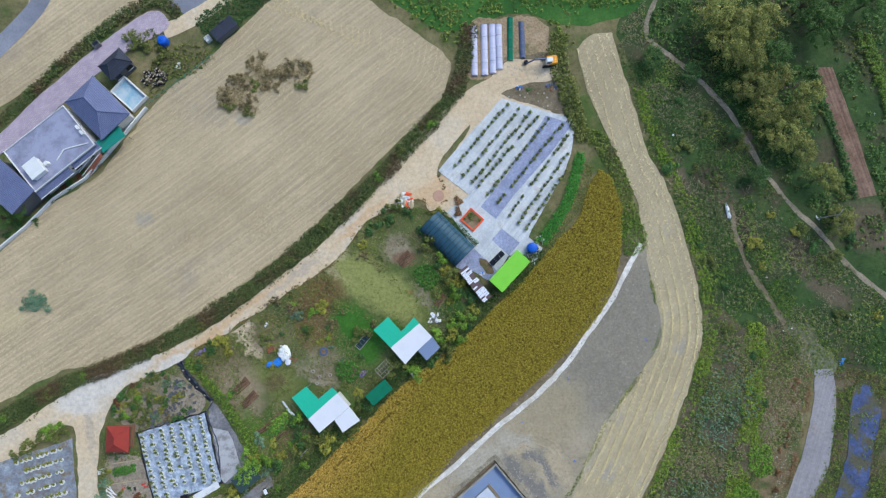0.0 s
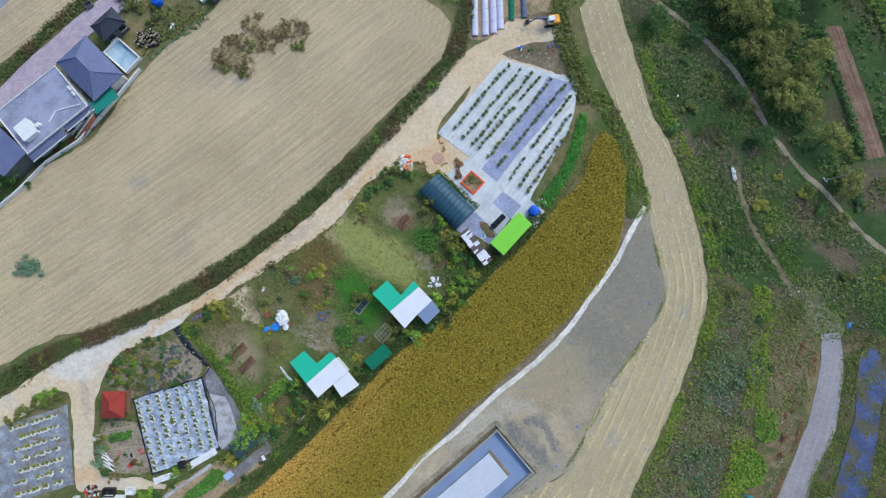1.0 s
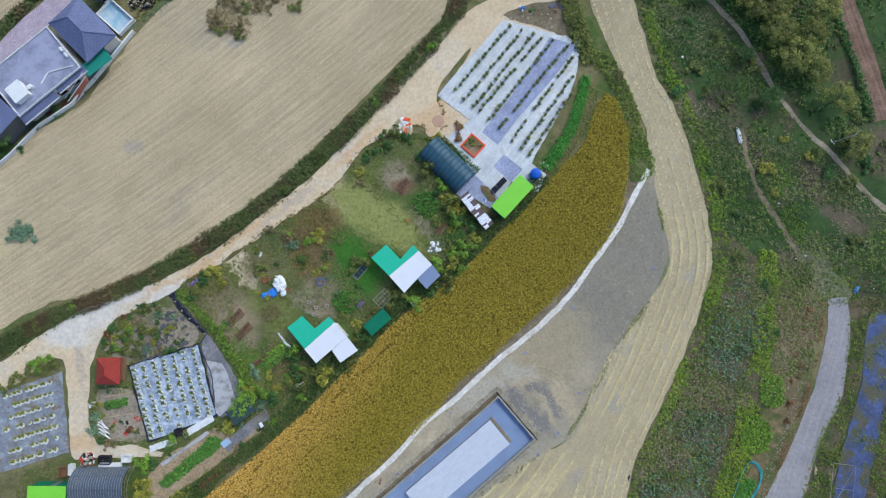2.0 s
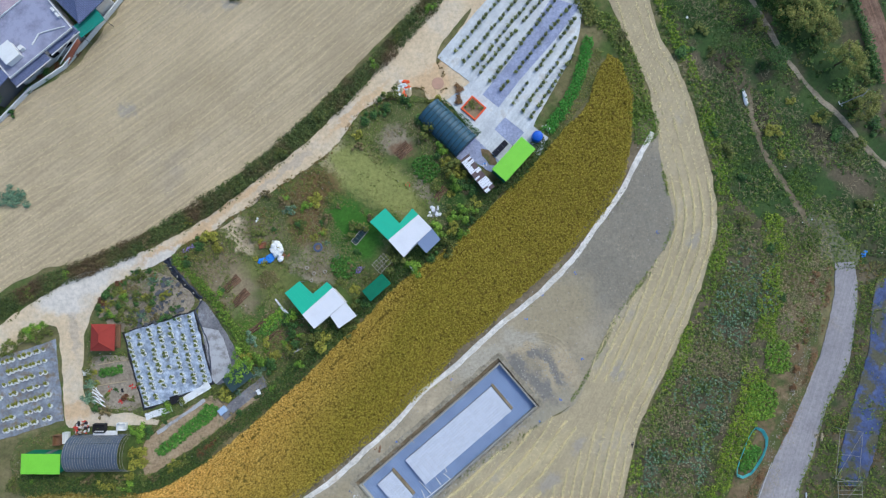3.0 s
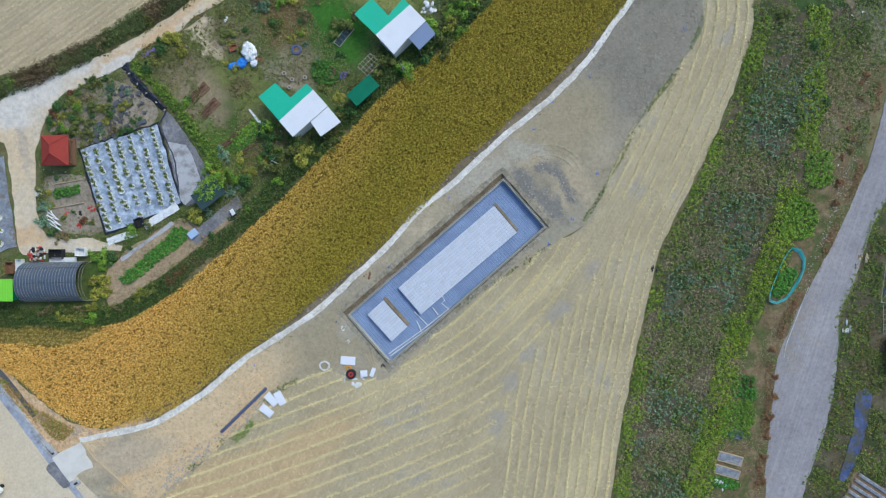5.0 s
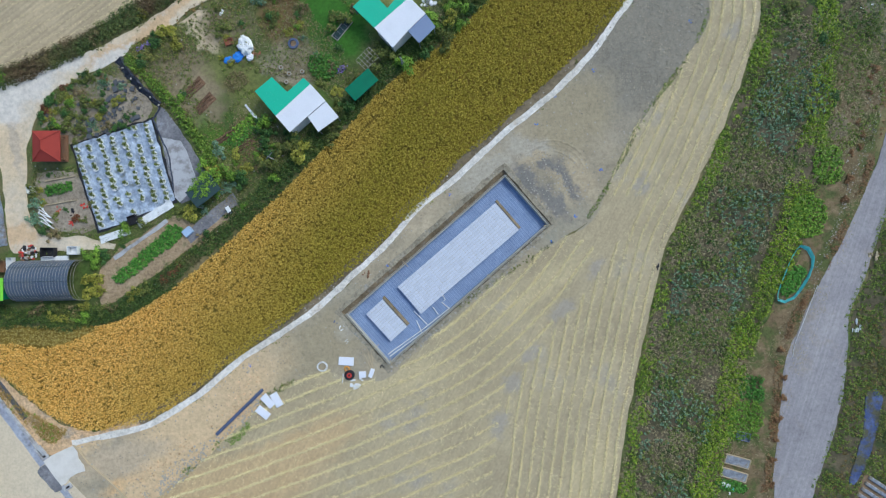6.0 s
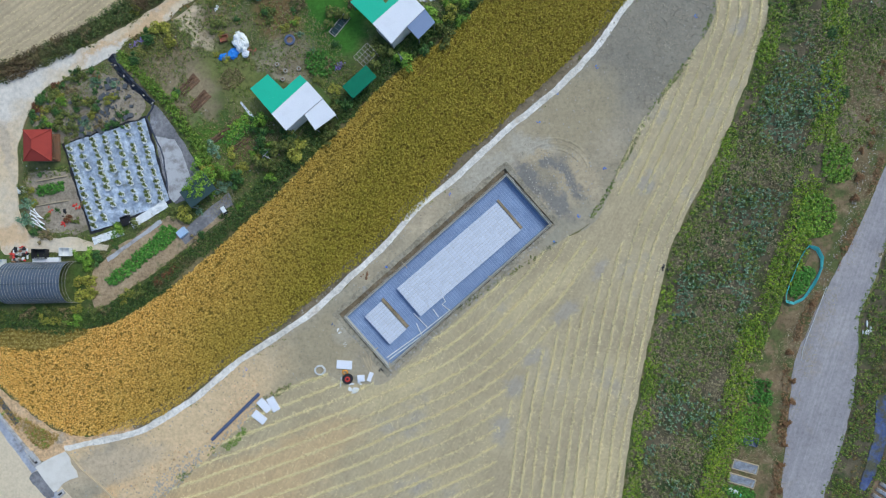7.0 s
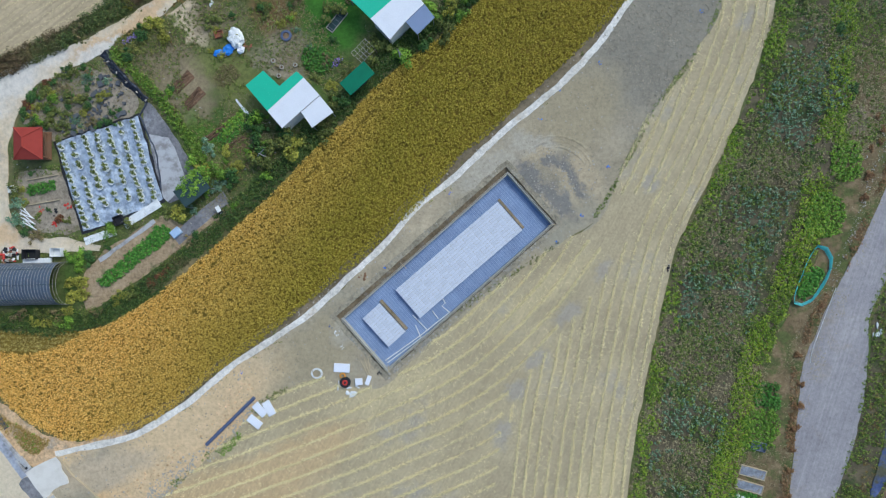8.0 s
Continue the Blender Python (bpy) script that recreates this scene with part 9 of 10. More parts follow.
heap("scrap_pile", YARD_ITEMS[2][0], YARD_ITEMS[2][1], 0.06, 1.0, "small heap of dark scrap on the yard", "scrap", (M_PIPEBLUE, M_GREY, M_BROWN), 7, 11)
heap("scrap_pile", YARD_ITEMS[3][0], YARD_ITEMS[3][1], 0.06, 0.9, "small heap of bluish scrap at the hedge", "scrap", (M_PIPEBLUE, M_GREY), 6, 12)
plant(SHRUBS["dark"], YARD_ITEMS[1][0], YARD_ITEMS[1][1], 0.6, 0.5)

# ======== things in the hut gardens ========
crumpled("sack", JUNK[8][0] + 0.2, JUNK[8][1] + 0.3, 0.06, (1.15, 1.5, 0.7), 20, M_WHITE, "large crumpled white builder's sack in the garden", "sack", 13)
crumpled("sack", JUNK[8][0] + 0.9, JUNK[8][1] - 1.3, 0.06, (0.6, 0.5, 0.35), 50, M_TIN, "small white sack beside the large one", "sack", 14)
crumpled("tarpaulin", JUNK[9][0] + 0.5, JUNK[9][1] - 0.1, 0.06, (0.95, 0.75, 0.3), 35, M_SKYBLUE, "crumpled bright blue tarpaulin on the garden soil", "tarpaulin", 15)
crumpled("tarpaulin", JUNK[9][0] - 0.9, JUNK[9][1] - 0.5, 0.06, (0.75, 0.5, 0.22), 25, M_SKYBLUE, "small folded bright blue tarpaulin", "tarpaulin", 16)
heap("scrap_pile", JUNK[8][0] + 1.9, JUNK[8][1] - 0.7, 0.06, 0.6, "red-brown boards beside the white sack", "scrap", (M_BRICKRED, M_BROWN), 5, 17, 0.25)
crate(JUNK[8][0] - 2.2, JUNK[8][1] + 0.9, 0.06, (1.2, 0.9, 0.35), 15, M_BRICKRED, "open red-brown box in the garden")
flower = stuff("asters", leaf_mesh("asters", np.array([(JUNK[11][0], JUNK[11][1], 0.1), (JUNK[11][0] + 0.4, JUNK[11][1] + 0.2, 0.1), (JUNK[11][0] - 0.3, JUNK[11][1] - 0.3, 0.1)]), 0.5, 0.6, 30, 0.18, M_PURPLE, 15), "clump of lilac asters", "flowers")
stuff("lane_asters", leaf_mesh("lane_asters", np.array([(-44.5 + 0.5 * k, -10.9 + 0.3 * k, 0.1) for k in range(4)]), 0.5, 0.6, 24, 0.18, M_PURPLE, 16), "lilac asters at the garden corner", "flowers")


def build_pond():
    ob = thing("garden_pond", pose(-14.8, -8.0, 0.06, 0, 0, 51), "narrow dark garden pond in a pale frame", "pond")
    a, b = 3.5, 1.2
    part("water", box((a - 0.2, b - 0.2, 0.06), pose(0, 0, 0.05)), M_POND, ob, "dark green water")
    for s in (-1, 1):
        part("frame_board", box((a, 0.1, 0.18), pose(0, s * (b / 2 - 0.05), 0.09), 0.02), M_STONE, ob)
        part("frame_board", box((0.1, b - 0.2, 0.18), pose(s * (a / 2 - 0.05), 0, 0.09), 0.02), M_STONE, ob)
    for k in range(5):
        part("bar", box((0.04, b, 0.03), pose(-a / 2 + a * (k + 0.5) / 5, 0, 0.2)), M_GREY, ob)


build_pond()


def build_trellis():
    mid, a, b, turn = frame_of(TRELLIS)
    ob = thing("trellis", pose(mid.x, mid.y, 0, 0, 0, turn), "pale grey bare frame of poles over a bed", "frame")
    for k in range(6):
        part("pole", tube((-a / 2 + a * k / 5, -b / 2, 1.5), (-a / 2 + a * k / 5, b / 2, 1.5), 0.03), M_STONE, ob)
    for k in range(4):
        part("pole", tube((-a / 2, -b / 2 + b * k / 3, 1.55), (a / 2, -b / 2 + b * k / 3, 1.55), 0.03), M_STONE, ob)
    for sx in (-1, 1):
        for sy in (-1, 1):
            part("post", tube((sx * a / 2, sy * b / 2, 0), (sx * a / 2, sy * b / 2, 1.52), 0.04), M_PALEWOOD, ob)


build_trellis()


def build_tyre_ring(x, y, z, r, material, label):
    ob = thing("tyre_planter", pose(x, y, z), label, "planter")
    bm = lathe(((r * 0.6, 0), (r, 0.03), (r * 1.05, 0.14), (r, 0.26), (r * 0.62, 0.28), (r * 0.6, 0.1)), 20)
    part("ring", bm, material, ob)
    part("soil", lathe(((r * 0.6, 0.0), (r * 0.58, 0.16)), 14), M_BAREEARTH, ob)


build_tyre_ring(JUNK[13][0], JUNK[13][1], 0.05, 0.75, M_PIPEBLUE, "dark blue tub on the bare garden soil")
for x, y in ((-23.7, -13.6), (-22.5, -14.5), (-20.6, -14.2), (-22.9, -15.7)):
    build_tyre_ring(x, y, 0.05, 0.3, M_STONE, "stone ring beside the garden path")
heap("white_bag", JUNK[15][0], JUNK[15][1], 0.03, 0.5, "small white bag on the garden soil", "bag", (M_WHITE,), 3, 21)
heap("clutter_pile", JUNK[16][0], JUNK[16][1], 0.03, 1.0, "pile of pale metal clutter beside the hut", "clutter", (M_WHITE, M_GREY, M_TIN), 8, 22)
heap("red_ball", JUNK[7][0], JUNK[7][1], 0.05, 0.45, "red plastic tub on the lawn", "tub", (M_REDPLASTIC,), 2, 23)
for k in range(5):
    o = tagged(mesh_ob("plank", box((2.2, 0.28, 0.06), None, 0.01), M_TIN), "pale metal sheet leaning beside the hut", "sheet", "sheets beside the hut")
    o.matrix_world = pose(-28.3 + 0.35 * k, -19.8 - 0.35 * k, 0.1 + 0.06 * k, 0, 4, 128 + 4 * k)


def build_pole(x, y, h, label, arm=0.0, turn=0.0):
    ob = thing("pole", pose(x, y, 0, 0, 0, turn), label, "pole")
    part("shaft", tube((0, 0, 0), (0, 0, h), 0.09, 0.06), M_CONCRETE, ob)
    if arm:
        part("arm", tube((-arm / 2, 0, h - 0.3), (arm, 0, h - 0.3), 0.05), M_GREY, ob)


build_pole(-24.3, -27.2, 4.0, "pale concrete pole in the hedge", 0.8, 50)
build_pole(-5.9, -13.4, 3.5, "pale post in the hedge", 0.7, -50)
build_pole(67.0, 15.4, 5.5, "pale lamp pole beside the footpath", 1.2, 45)
o = tagged(mesh_ob("timber", box((1.3, 0.16, 0.12), None, 0.02), M_PALEWOOD), "pale timber lying at the edge of the hedgerow", "timber")
o.matrix_world = pose(-44.5, -46, 0.3, 0, 0, -4)

# ======== the southern plots ========
for (x, y), material, label in zip(RED_ITEMS, (M_REDPLASTIC, M_REDPLASTIC, M_REDPLASTIC, M_BLACK, M_WHITE, M_WHITE), ("red leafy tub", "red round tub", "small red bowl", "black tub with dark water", "pile of white pipes", "pile of white pipes")):
    heap("garden_tub" if "pile" not in label else "pipe_pile", x, y, 0.08, 0.55, label + " in the herb garden", "tub" if "pile" not in label else "pipes", (material,), 3, int(abs(x) * 10))
for x, y, a, b in ((-56.2, -29.9, 4.6, 0.12), (-56, -33.4, 4.6, 0.12)):
    o = tagged(mesh_ob("bed_board", box((a, b, 0.22), pose(0, 0, 0.11), 0.02), M_PALEWOOD), "pale board along the raised bed", "board", "bed boards")
    o.matrix_world = pose(x, y, 0.06, 0, 0, 10)
for x, y, kind in ((-58.6, -33.4, "yellow"), (-59, -31.6, "yellow"), (-55.4, -34.4, "dark"), (-54, -35.6, "red"), (-56.8, -35.4, "olive"), (-52.6, -36, "olive"), (-57.6, -36.6, "dark"), (-51.6, -33.4, "brown"), (-57.8, -29.4, "dark")):
    plant(SHRUBS[kind], x, y, random.uniform(0.45, 0.7), 0.7, 0.06)
for k in range(7):
    o = tagged(mesh_ob("white_pipe", tube((-1.1, 0, 0), (1.1, 0, 0), 0.07), M_WHITE), "white plastic pipe lying in the herb garden", "pipe", "pipes in the herb garden")
    o.matrix_world = pose(-58.6 + 0.12 * k, -34.6 - 0.35 * k, 0.14 + 0.04 * k, 0, 0, -34 + 5 * ((k * 3) % 7 - 3))
for x0, y0, x1, y1, w in ((-50.2, -38.9, -45.8, -37.4, 1.1), (-44.6, -36.6, -39.6, -33.4, 1.2)):
    length = math.hypot(x1 - x0, y1 - y0)
    bm = bmesh.new()
    bmesh.ops.create_grid(bm, x_segments=24, y_segments=6, size=0.5)
    for v in bm.verts:
        v.co = Vector((v.co.x * length, v.co.y * w * (1 + 0.2 * noise.noise(v.co * 7)), 0.12 * noise.noise(Vector((v.co.x * 9, v.co.y * 4, x0))) + 0.16))
    bmesh.ops.solidify(bm, geom=bm.faces[:], thickness=0.02)
    o = tagged(mesh_ob("film_roll", bm, M_WHITE), "crumpled white plastic film along the plot edge", "film", "loose film")
    o.matrix_world = pose((x0 + x1) / 2, (y0 + y1) / 2, 0.06, 0, 0, math.degrees(math.atan2(y1 - y0, x1 - x0)))


crate(-45.3, -35.9, 0.12, (1.3, 1.3, 0.5), 20, M_BLACK, "black open crate with a white rag")
crate(-57.6, -40.7, 0.1, (2.0, 1.4, 0.8), 0, M_BLACK, "black water trough behind the greenhouse")
crate(-53.9, -40.4, 0.1, (1.5, 1.2, 0.8), 0, M_WHITE, "white bin behind the greenhouse")
o = tagged(mesh_ob("foam_board", box((4.0, 0.9, 0.3), None, 0.03), M_WHITE), "long white foam board behind the greenhouse", "board")
o.matrix_world = pose(-56.8, -41.7, 0.3, 0, 0, 2)
heap("crate_stack", -60.8, -40.9, 0.1, 1.3, "jumble of red, white and dark pots behind the greenhouse", "pots", (M_BROWN, M_WHITE, M_BLACK, M_REDPLASTIC, M_STONE, M_BLACK), 34, 31, 0.8, "", (0.1, 0.22))
crate(-64.6, -42.8, 0.1, (1.3, 1.7, 0.7), 2, M_BROWN, "brown wooden box beside the lime shed")
crate(-63.2, -42.4, 0.1, (0.9, 1.8, 0.7), 2, M_WHITE, "white box beside the lime shed")
o = tagged(mesh_ob("storage_box", box((1.4, 1.1, 0.5), pose(0, 0, 0.25), 0.05), M_FILMPALE), "pale blue lidded box at the end of the bed", "box")
o.matrix_world = pose(-37.2, -37.6, 0.1, 0, 0, 40)
crate(-60.3, -31.6, 0.1, (0.9, 0.9, 0.6), 10, M_WHITE, "white box at the edge of the lane")


def build_shade():
    ob = thing("shade_shelter", pose(-34.2, -31.8, 0, 0, 0, 38), "dark net shelter overgrown with leaves", "shelter")
    part("net", box((4.4, 2.8, 0.06), pose(0, 0, 2.0, 0, 0, 0), 0.01), M_AWNDARK, ob)
    for sx in (-1, 1):
        for sy in (-1, 1):
            part("post", tube((sx * 2.1, sy * 1.3, 0), (sx * 2.1, sy * 1.3, 2.0), 0.05), M_GREY, ob)


build_shade()


def build_cart(x, y, turn):
    ob = thing("garden_cart", pose(x, y, 0, 0, 0, turn), "small black and white walking tractor", "tractor")
    part("engine", box((0.7, 0.5, 0.45), pose(0, 0, 0.55), 0.08), M_BLACK, ob)
    part("fender", box((0.6, 0.9, 0.08), pose(0.1, 0, 0.85), 0.03), M_WHITE, ob, "white fender")
    for s in (-1, 1):
        w = part("wheel", tube((0, s * 0.4, 0.32), (0, s * 0.55, 0.32), 0.32, None, 14), M_BLACK, ob)
        part("hub", tube((0, s * 0.38, 0.32), (0, s * 0.57, 0.32), 0.1, None, 10), M_WHITE, w)
        part("handle", tube((-0.2, s * 0.2, 0.8), (-1.2, s * 0.3, 1.0), 0.03), M_GREY, ob)


build_cart(BLACK_CAR[0][0], BLACK_CAR[0][1], 30)
sheet("bed_path", ragged(band([(-50.2, -47.4), (-47.6, -46.2), (-42.6, -43.4), (-38.1, -39.9), (-34.4, -37.2)], 1.5, 0.8, 0.3), 0.15, 0.8, 88), 0.095, M_DUSTSOIL, "trodden sandy path along the vegetable bed", category="path")
sheet("dark_track", ragged(band([(-37.4, -38.6), (-34.6, -36.2), (-31.6, -33.6), (-30.2, -32.6)], 1.7, 0.6, 0.2), 0.15, 0.8, 89), 0.105, M_DRIVE, "dark asphalt stub beside the net shelter", category="path")
sheet("grey_path", ragged(band([(-48.2, -41.6), (-44, -38.6), (-40.4, -36)], 0.55, 0.6, 0.3), 0.1, 0.8, 90), 0.1, M_CONCRETE, "narrow grey path beside the vegetable bed", category="path")

# ======== things round the pit ========
for (x, y), turn in zip(BOARDS, (-38, -45, -60)):
    ob = thing("foam_sheet", pose(x, y, 0.1, 0, 0, turn), "white insulation panel lying on the stubble", "panel", "insulation panels")
    part("sheet", box((2.1, 1.15, 0.12), pose(0, 0, 0.06), 0.02), M_TIN, ob)
    part("sheet", box((2.05, 1.1, 0.1), pose(0.06, 0.04, 0.175), 0.02), M_TIN, ob)
for (x, y), size, turn in ((DEBRIS[0], (2.2, 1.2, 0.2), -3), (DEBRIS[1], (1.0, 0.9, 0.3), 4), (DEBRIS[2], (0.6, 1.3, 0.25), -20)):
    o = tagged(mesh_ob("foam_sheet", box(size, pose(0, 0, size[2] / 2), 0.02), M_TIN), "white board lying beside the pit", "panel", "insulation panels")
    o.matrix_world = pose(x, y, 0.1, 0, 0, turn)
ob = thing("hose_reel", pose(DEBRIS[3][0], DEBRIS[3][1], 0.1), "black coil with a red hub beside the pit", "hose")
for k in range(4):
    part("coil", lathe(((0.45, 0.08 * k), (0.75, 0.08 * k + 0.01), (0.75, 0.08 * k + 0.06), (0.45, 0.08 * k + 0.07)), 20), M_BLACK, ob)
part("hub", lathe(((0.36, 0.3), (0.38, 0.42), (0.2, 0.42), (0.18, 0.34)), 16), M_REDPLASTIC, ob, "red hub")
part("cap", lathe(((0.17, 0.3), (0.17, 0.46)), 12), M_BLACK, ob)


def ring_hose(x, y, r, material, label):
    ob = thing("hose_coil", pose(x, y, 0.1), label, "hose")
    for j in range(3):
        rr = r * (1 - 0.12 * j)
        part("loop", sweep([(rr * math.cos(a), rr * 0.9 * math.sin(a), 0.06 + 0.05 * j) for a in (2 * math.pi * k / 22 for k in range(22))], 0.04, 5, True), material, ob)


ring_hose(DEBRIS[4][0], DEBRIS[4][1], 0.8, M_WHITE, "coil of pale hose on the gravel")
ring_hose(DEBRIS[3][0] - 0.4, DEBRIS[3][1] + 0.9, 0.4, M_YELLOW, "small yellow coil of rope")
heap("plastic_sheet", DEBRIS[7][0], DEBRIS[7][1], 0.08, 1.0, "crumpled white plastic sheeting on the stubble", "sheeting", (M_WHITE,), 7, 41, 0.2)
heap("plastic_sheet", DEBRIS[3][0] - 1.0, DEBRIS[3][1] - 0.5, 0.08, 0.5, "crumpled white plastic bag", "sheeting", (M_WHITE,), 3, 42, 0.3)
for k, material, r in ((5, M_WHITE, 0.4), (6, M_WHITE, 0.3), (8, M_STONE, 0.35), (9, M_STONE, 0.35), (11, M_PIPEBLUE, 0.3), (12, M_BROWN, 0.6), (13, M_BLACK, 0.35)):
    heap("debris", DEBRIS[k][0], DEBRIS[k][1], 0.08, r, {M_WHITE: "small white bag", M_STONE: "pale rock", M_PIPEBLUE: "blue plastic scrap", M_BROWN: "rusty brown grate", M_BLACK: "dark rubber lump"}[material] + " on the gravel", "debris", (material,), 3, 50 + k, 0.4)
for k in range(3):
    o = tagged(mesh_ob("timber", box((2.6 - 0.4 * k, 0.09, 0.08), None, 0.01), M_PALEWOOD), "pale timber batten lying beside the pit", "timber", "battens")
    o.matrix_world = pose(-10.8 + 0.3 * k, -56.5 + 0.3 * k, 0.15, 0, 0, -64 - 8 * k)
for x, y in BLUE_BITS:
    heap("blue_scrap", x, y, 0.1, 0.28, "small scrap of blue plastic on the gravel", "scrap", (M_BLUE, M_SKYBLUE), 3, int(x * 7) % 97, 0.3, "blue scraps")
(x0, y0), (x1, y1) = PIPE
ob = thing("drain_pipe", pose((x0 + x1) / 2, (y0 + y1) / 2, 0.1, 0, 0, math.degrees(math.atan2(y1 - y0, x1 - x0))), "long dark blue drain pipe lying on the gravel", "pipe")
length = math.hypot(x1 - x0, y1 - y0)
part("pipe", tube((-length / 2, 0, 0.24), (length / 2, 0, 0.24), 0.24, None, 14), M_PIPEBLUE, ob)
for k in range(14):
    part("rib", tube((-length / 2 + length * (k + 0.45) / 14, 0, 0.24), (-length / 2 + length * (k + 0.55) / 14, 0, 0.24), 0.27, None, 14), M_PIPEBLUE, ob)
heap("dark_lump", PIT_ITEM[0][0], PIT_ITEM[0][1], 0.05, 0.5, "dark lump with a pale sack at the verge", "debris", (M_BLACK, M_BLACK, M_STONE), 4, 61)

# ======== the road corner ========
build_wall_run("road_kerb", [tuple(q) for q in DRAIN], 0.35, 0.4, M_CONCRETE, "low concrete kerb beside the drain", "kerb")
d0 = [(x + 0.9, y + 0.8) for x, y in DRAIN[:3]]
sheet("drain", band(d0, 0.8, 0.8), 0.07, M_BLUEWALL, "dark open drain beside the road", category="drain")
build_wall_run("field_edging", [tuple(q) for q in SOUTH_FENCE], 0.3, 0.2, M_PALEWOOD, "low timber edging beside the gravel", "edging")
def build_culvert(x, y, a, b, turn, label):
    ob = thing("culvert", pose(x, y, 0.1, 0, 0, turn), label, "culvert", "drain culverts")
    for s in (-1, 1):
        part("kerb", box((a + 0.5, 0.25, 0.3), pose(0, s * (b / 2 + 0.125), 0.15), 0.03), M_CONCRETE, ob)
        part("kerb", box((0.25, b, 0.3), pose(s * (a / 2 + 0.125), 0, 0.15), 0.03), M_CONCRETE, ob)
    part("pit", box((a, b, 0.04), pose(0, 0, 0.02)), M_BLACK, ob, "dark opening")


build_culvert(-58.8, -70.2, 1.7, 0.6, -51, "black drain opening framed in concrete beside the apron")
build_culvert(-54.9, -75.2, 0.8, 0.3, 35, "small black drain opening beside the apron")
GUTTER = [(-70.6, -56.8), (-65.2, -63.5), (-61.8, -67.9), (-58.6, -72)]
sheet("gutter", ragged(band(GUTTER, 1.1, 0.6, 0.1), 0.1, 0.8, 81), 0.125, M_GUTTER, "blue-grey concrete gutter along the road", category="road")
sheet("gutter_lower", ragged(band([(-56, -75.2), (-54.7, -76.9), (-51, -81.4)], 1.0, 0.6, 0.2), 0.1, 0.8, 82), 0.125, M_GUTTER, "blue-grey concrete gutter along the road", category="road")
sheet("road_patch", ragged(spline([(-59.5, -73.1), (-58.3, -72), (-57.2, -73.4), (-55.8, -75.3), (-56.9, -76), (-58.2, -74.6)], True, 0.4), 0.12, 1.2, 3), 0.14, M_DRIVE, "dark grey patch on the road", category="road")


def build_van():
    ob = thing("van", pose(VAN[0][0], VAN[0][1], 0.1, 0, 0, -48), "white van parked on the road", "van")
    part("body", box((4.4, 1.7, 1.2), pose(0, 0, 0.95), 0.2), M_WHITE, ob)
    part("roof", box((3.2, 1.5, 0.5), pose(-0.2, 0, 1.75), 0.18), M_WHITE, ob)
    part("windscreen", box((0.5, 1.4, 0.5), pose(1.35, 0, 1.62, 0, 30, 0), 0.05), M_GLASSBLACK, ob)
    for sx in (-1, 1):
        for sy in (-1, 1):
            part("wheel", tube((sx * 1.4, sy * 0.72, 0.32), (sx * 1.4, sy * 0.88, 0.32), 0.32, None, 16), M_BLACK, ob)


build_van()

# ======== the east gardens ========
def build_net():
    o = Vector(NET[0])
    ob = thing("net_fence", pose(o.x, o.y, 0), "teal net fence round a small vegetable patch", "fence")
    pts = [Vector((q.x - o.x, q.y - o.y)) for q in spline(NET, True, 1.0)]
    mid = sum(pts, Vector((0, 0))) / len(pts)
    bm = bmesh.new()
    rows = []
    for k, q in enumerate(pts):
        out = (q - mid).normalized()
        rows.append([bm.verts.new((q.x + out.x * w, q.y + out.y * w, h)) for w, h in ((-0.24 - 0.1 * math.sin(k * 1.3), 0.25), (-0.04, 0.4 + 0.05 * math.sin(k * 2.0)), (0.16 + 0.1 * math.sin(k * 0.9), 0.46 + 0.08 * math.sin(k * 1.7)))])
    for a, b in zip(rows, rows[1:] + rows[:1]):
        for k in range(2):
            bm.faces.new((a[k], a[k + 1], b[k + 1], b[k]))
    bmesh.ops.solidify(bm, geom=bm.faces[:], thickness=0.03)
    part("net", bm, M_TEAL, ob)
    for q in pts[::3]:
        part("stake", tube((q.x, q.y, 0), (q.x, q.y, 1.15), 0.04), M_GREY, ob)


build_net()
for c in (COLD_FRAMES[:4], COLD_FRAMES[4:]):
    mid, a, b, turn = frame_of(c)
    ob = thing("cold_frame", pose(mid.x, mid.y, 0.06, 0, 0, turn), "low cold frame under blue-grey film", "cold frame", "cold frames")
    part("film", box((a - 0.2, b - 0.2, 0.22), pose(0, 0, 0.11), 0.05), M_MULCHDARK, ob)
    for s in (-1, 1):
        part("board", box((a, 0.1, 0.26), pose(0, s * (b / 2 - 0.05), 0.13)), M_PALEWOOD, ob)
        part("board", box((0.1, b - 0.2, 0.26), pose(s * (a / 2 - 0.05), 0, 0.13)), M_PALEWOOD, ob)
crate(43.6, -66.9, 0.06, (2.0, 1.2, 0.3), -14, M_PIPEBLUE, "dark blue seed tray")
heap("teal_sack", 41.4, -74.4, 0.06, 0.9, "teal and white sacks at the bed", "sacks", (M_TEAL, M_WHITE), 6, 71)
sheet("tarp_east", ragged(spline(TARP_E, True, 0.8), 0.25, 0.5, 41), 0.12, M_BLUETARP, "long blue ground tarpaulin with leaf litter", category="tarpaulin")
sheet("tarp_south", ragged(spline(TARP_E2, True, 0.8), 0.25, 0.5, 42), 0.12, M_BLUETARP, "narrow blue ground tarpaulin", category="tarpaulin")
sheet("bare_patch", feather([(55.8, -20.6), (58, -20.3), (58.4, -23.2), (56.2, -23.6)], 72, 0.4), 0.1, M_TROD, "bare trodden brown soil between weeds", category="soil")
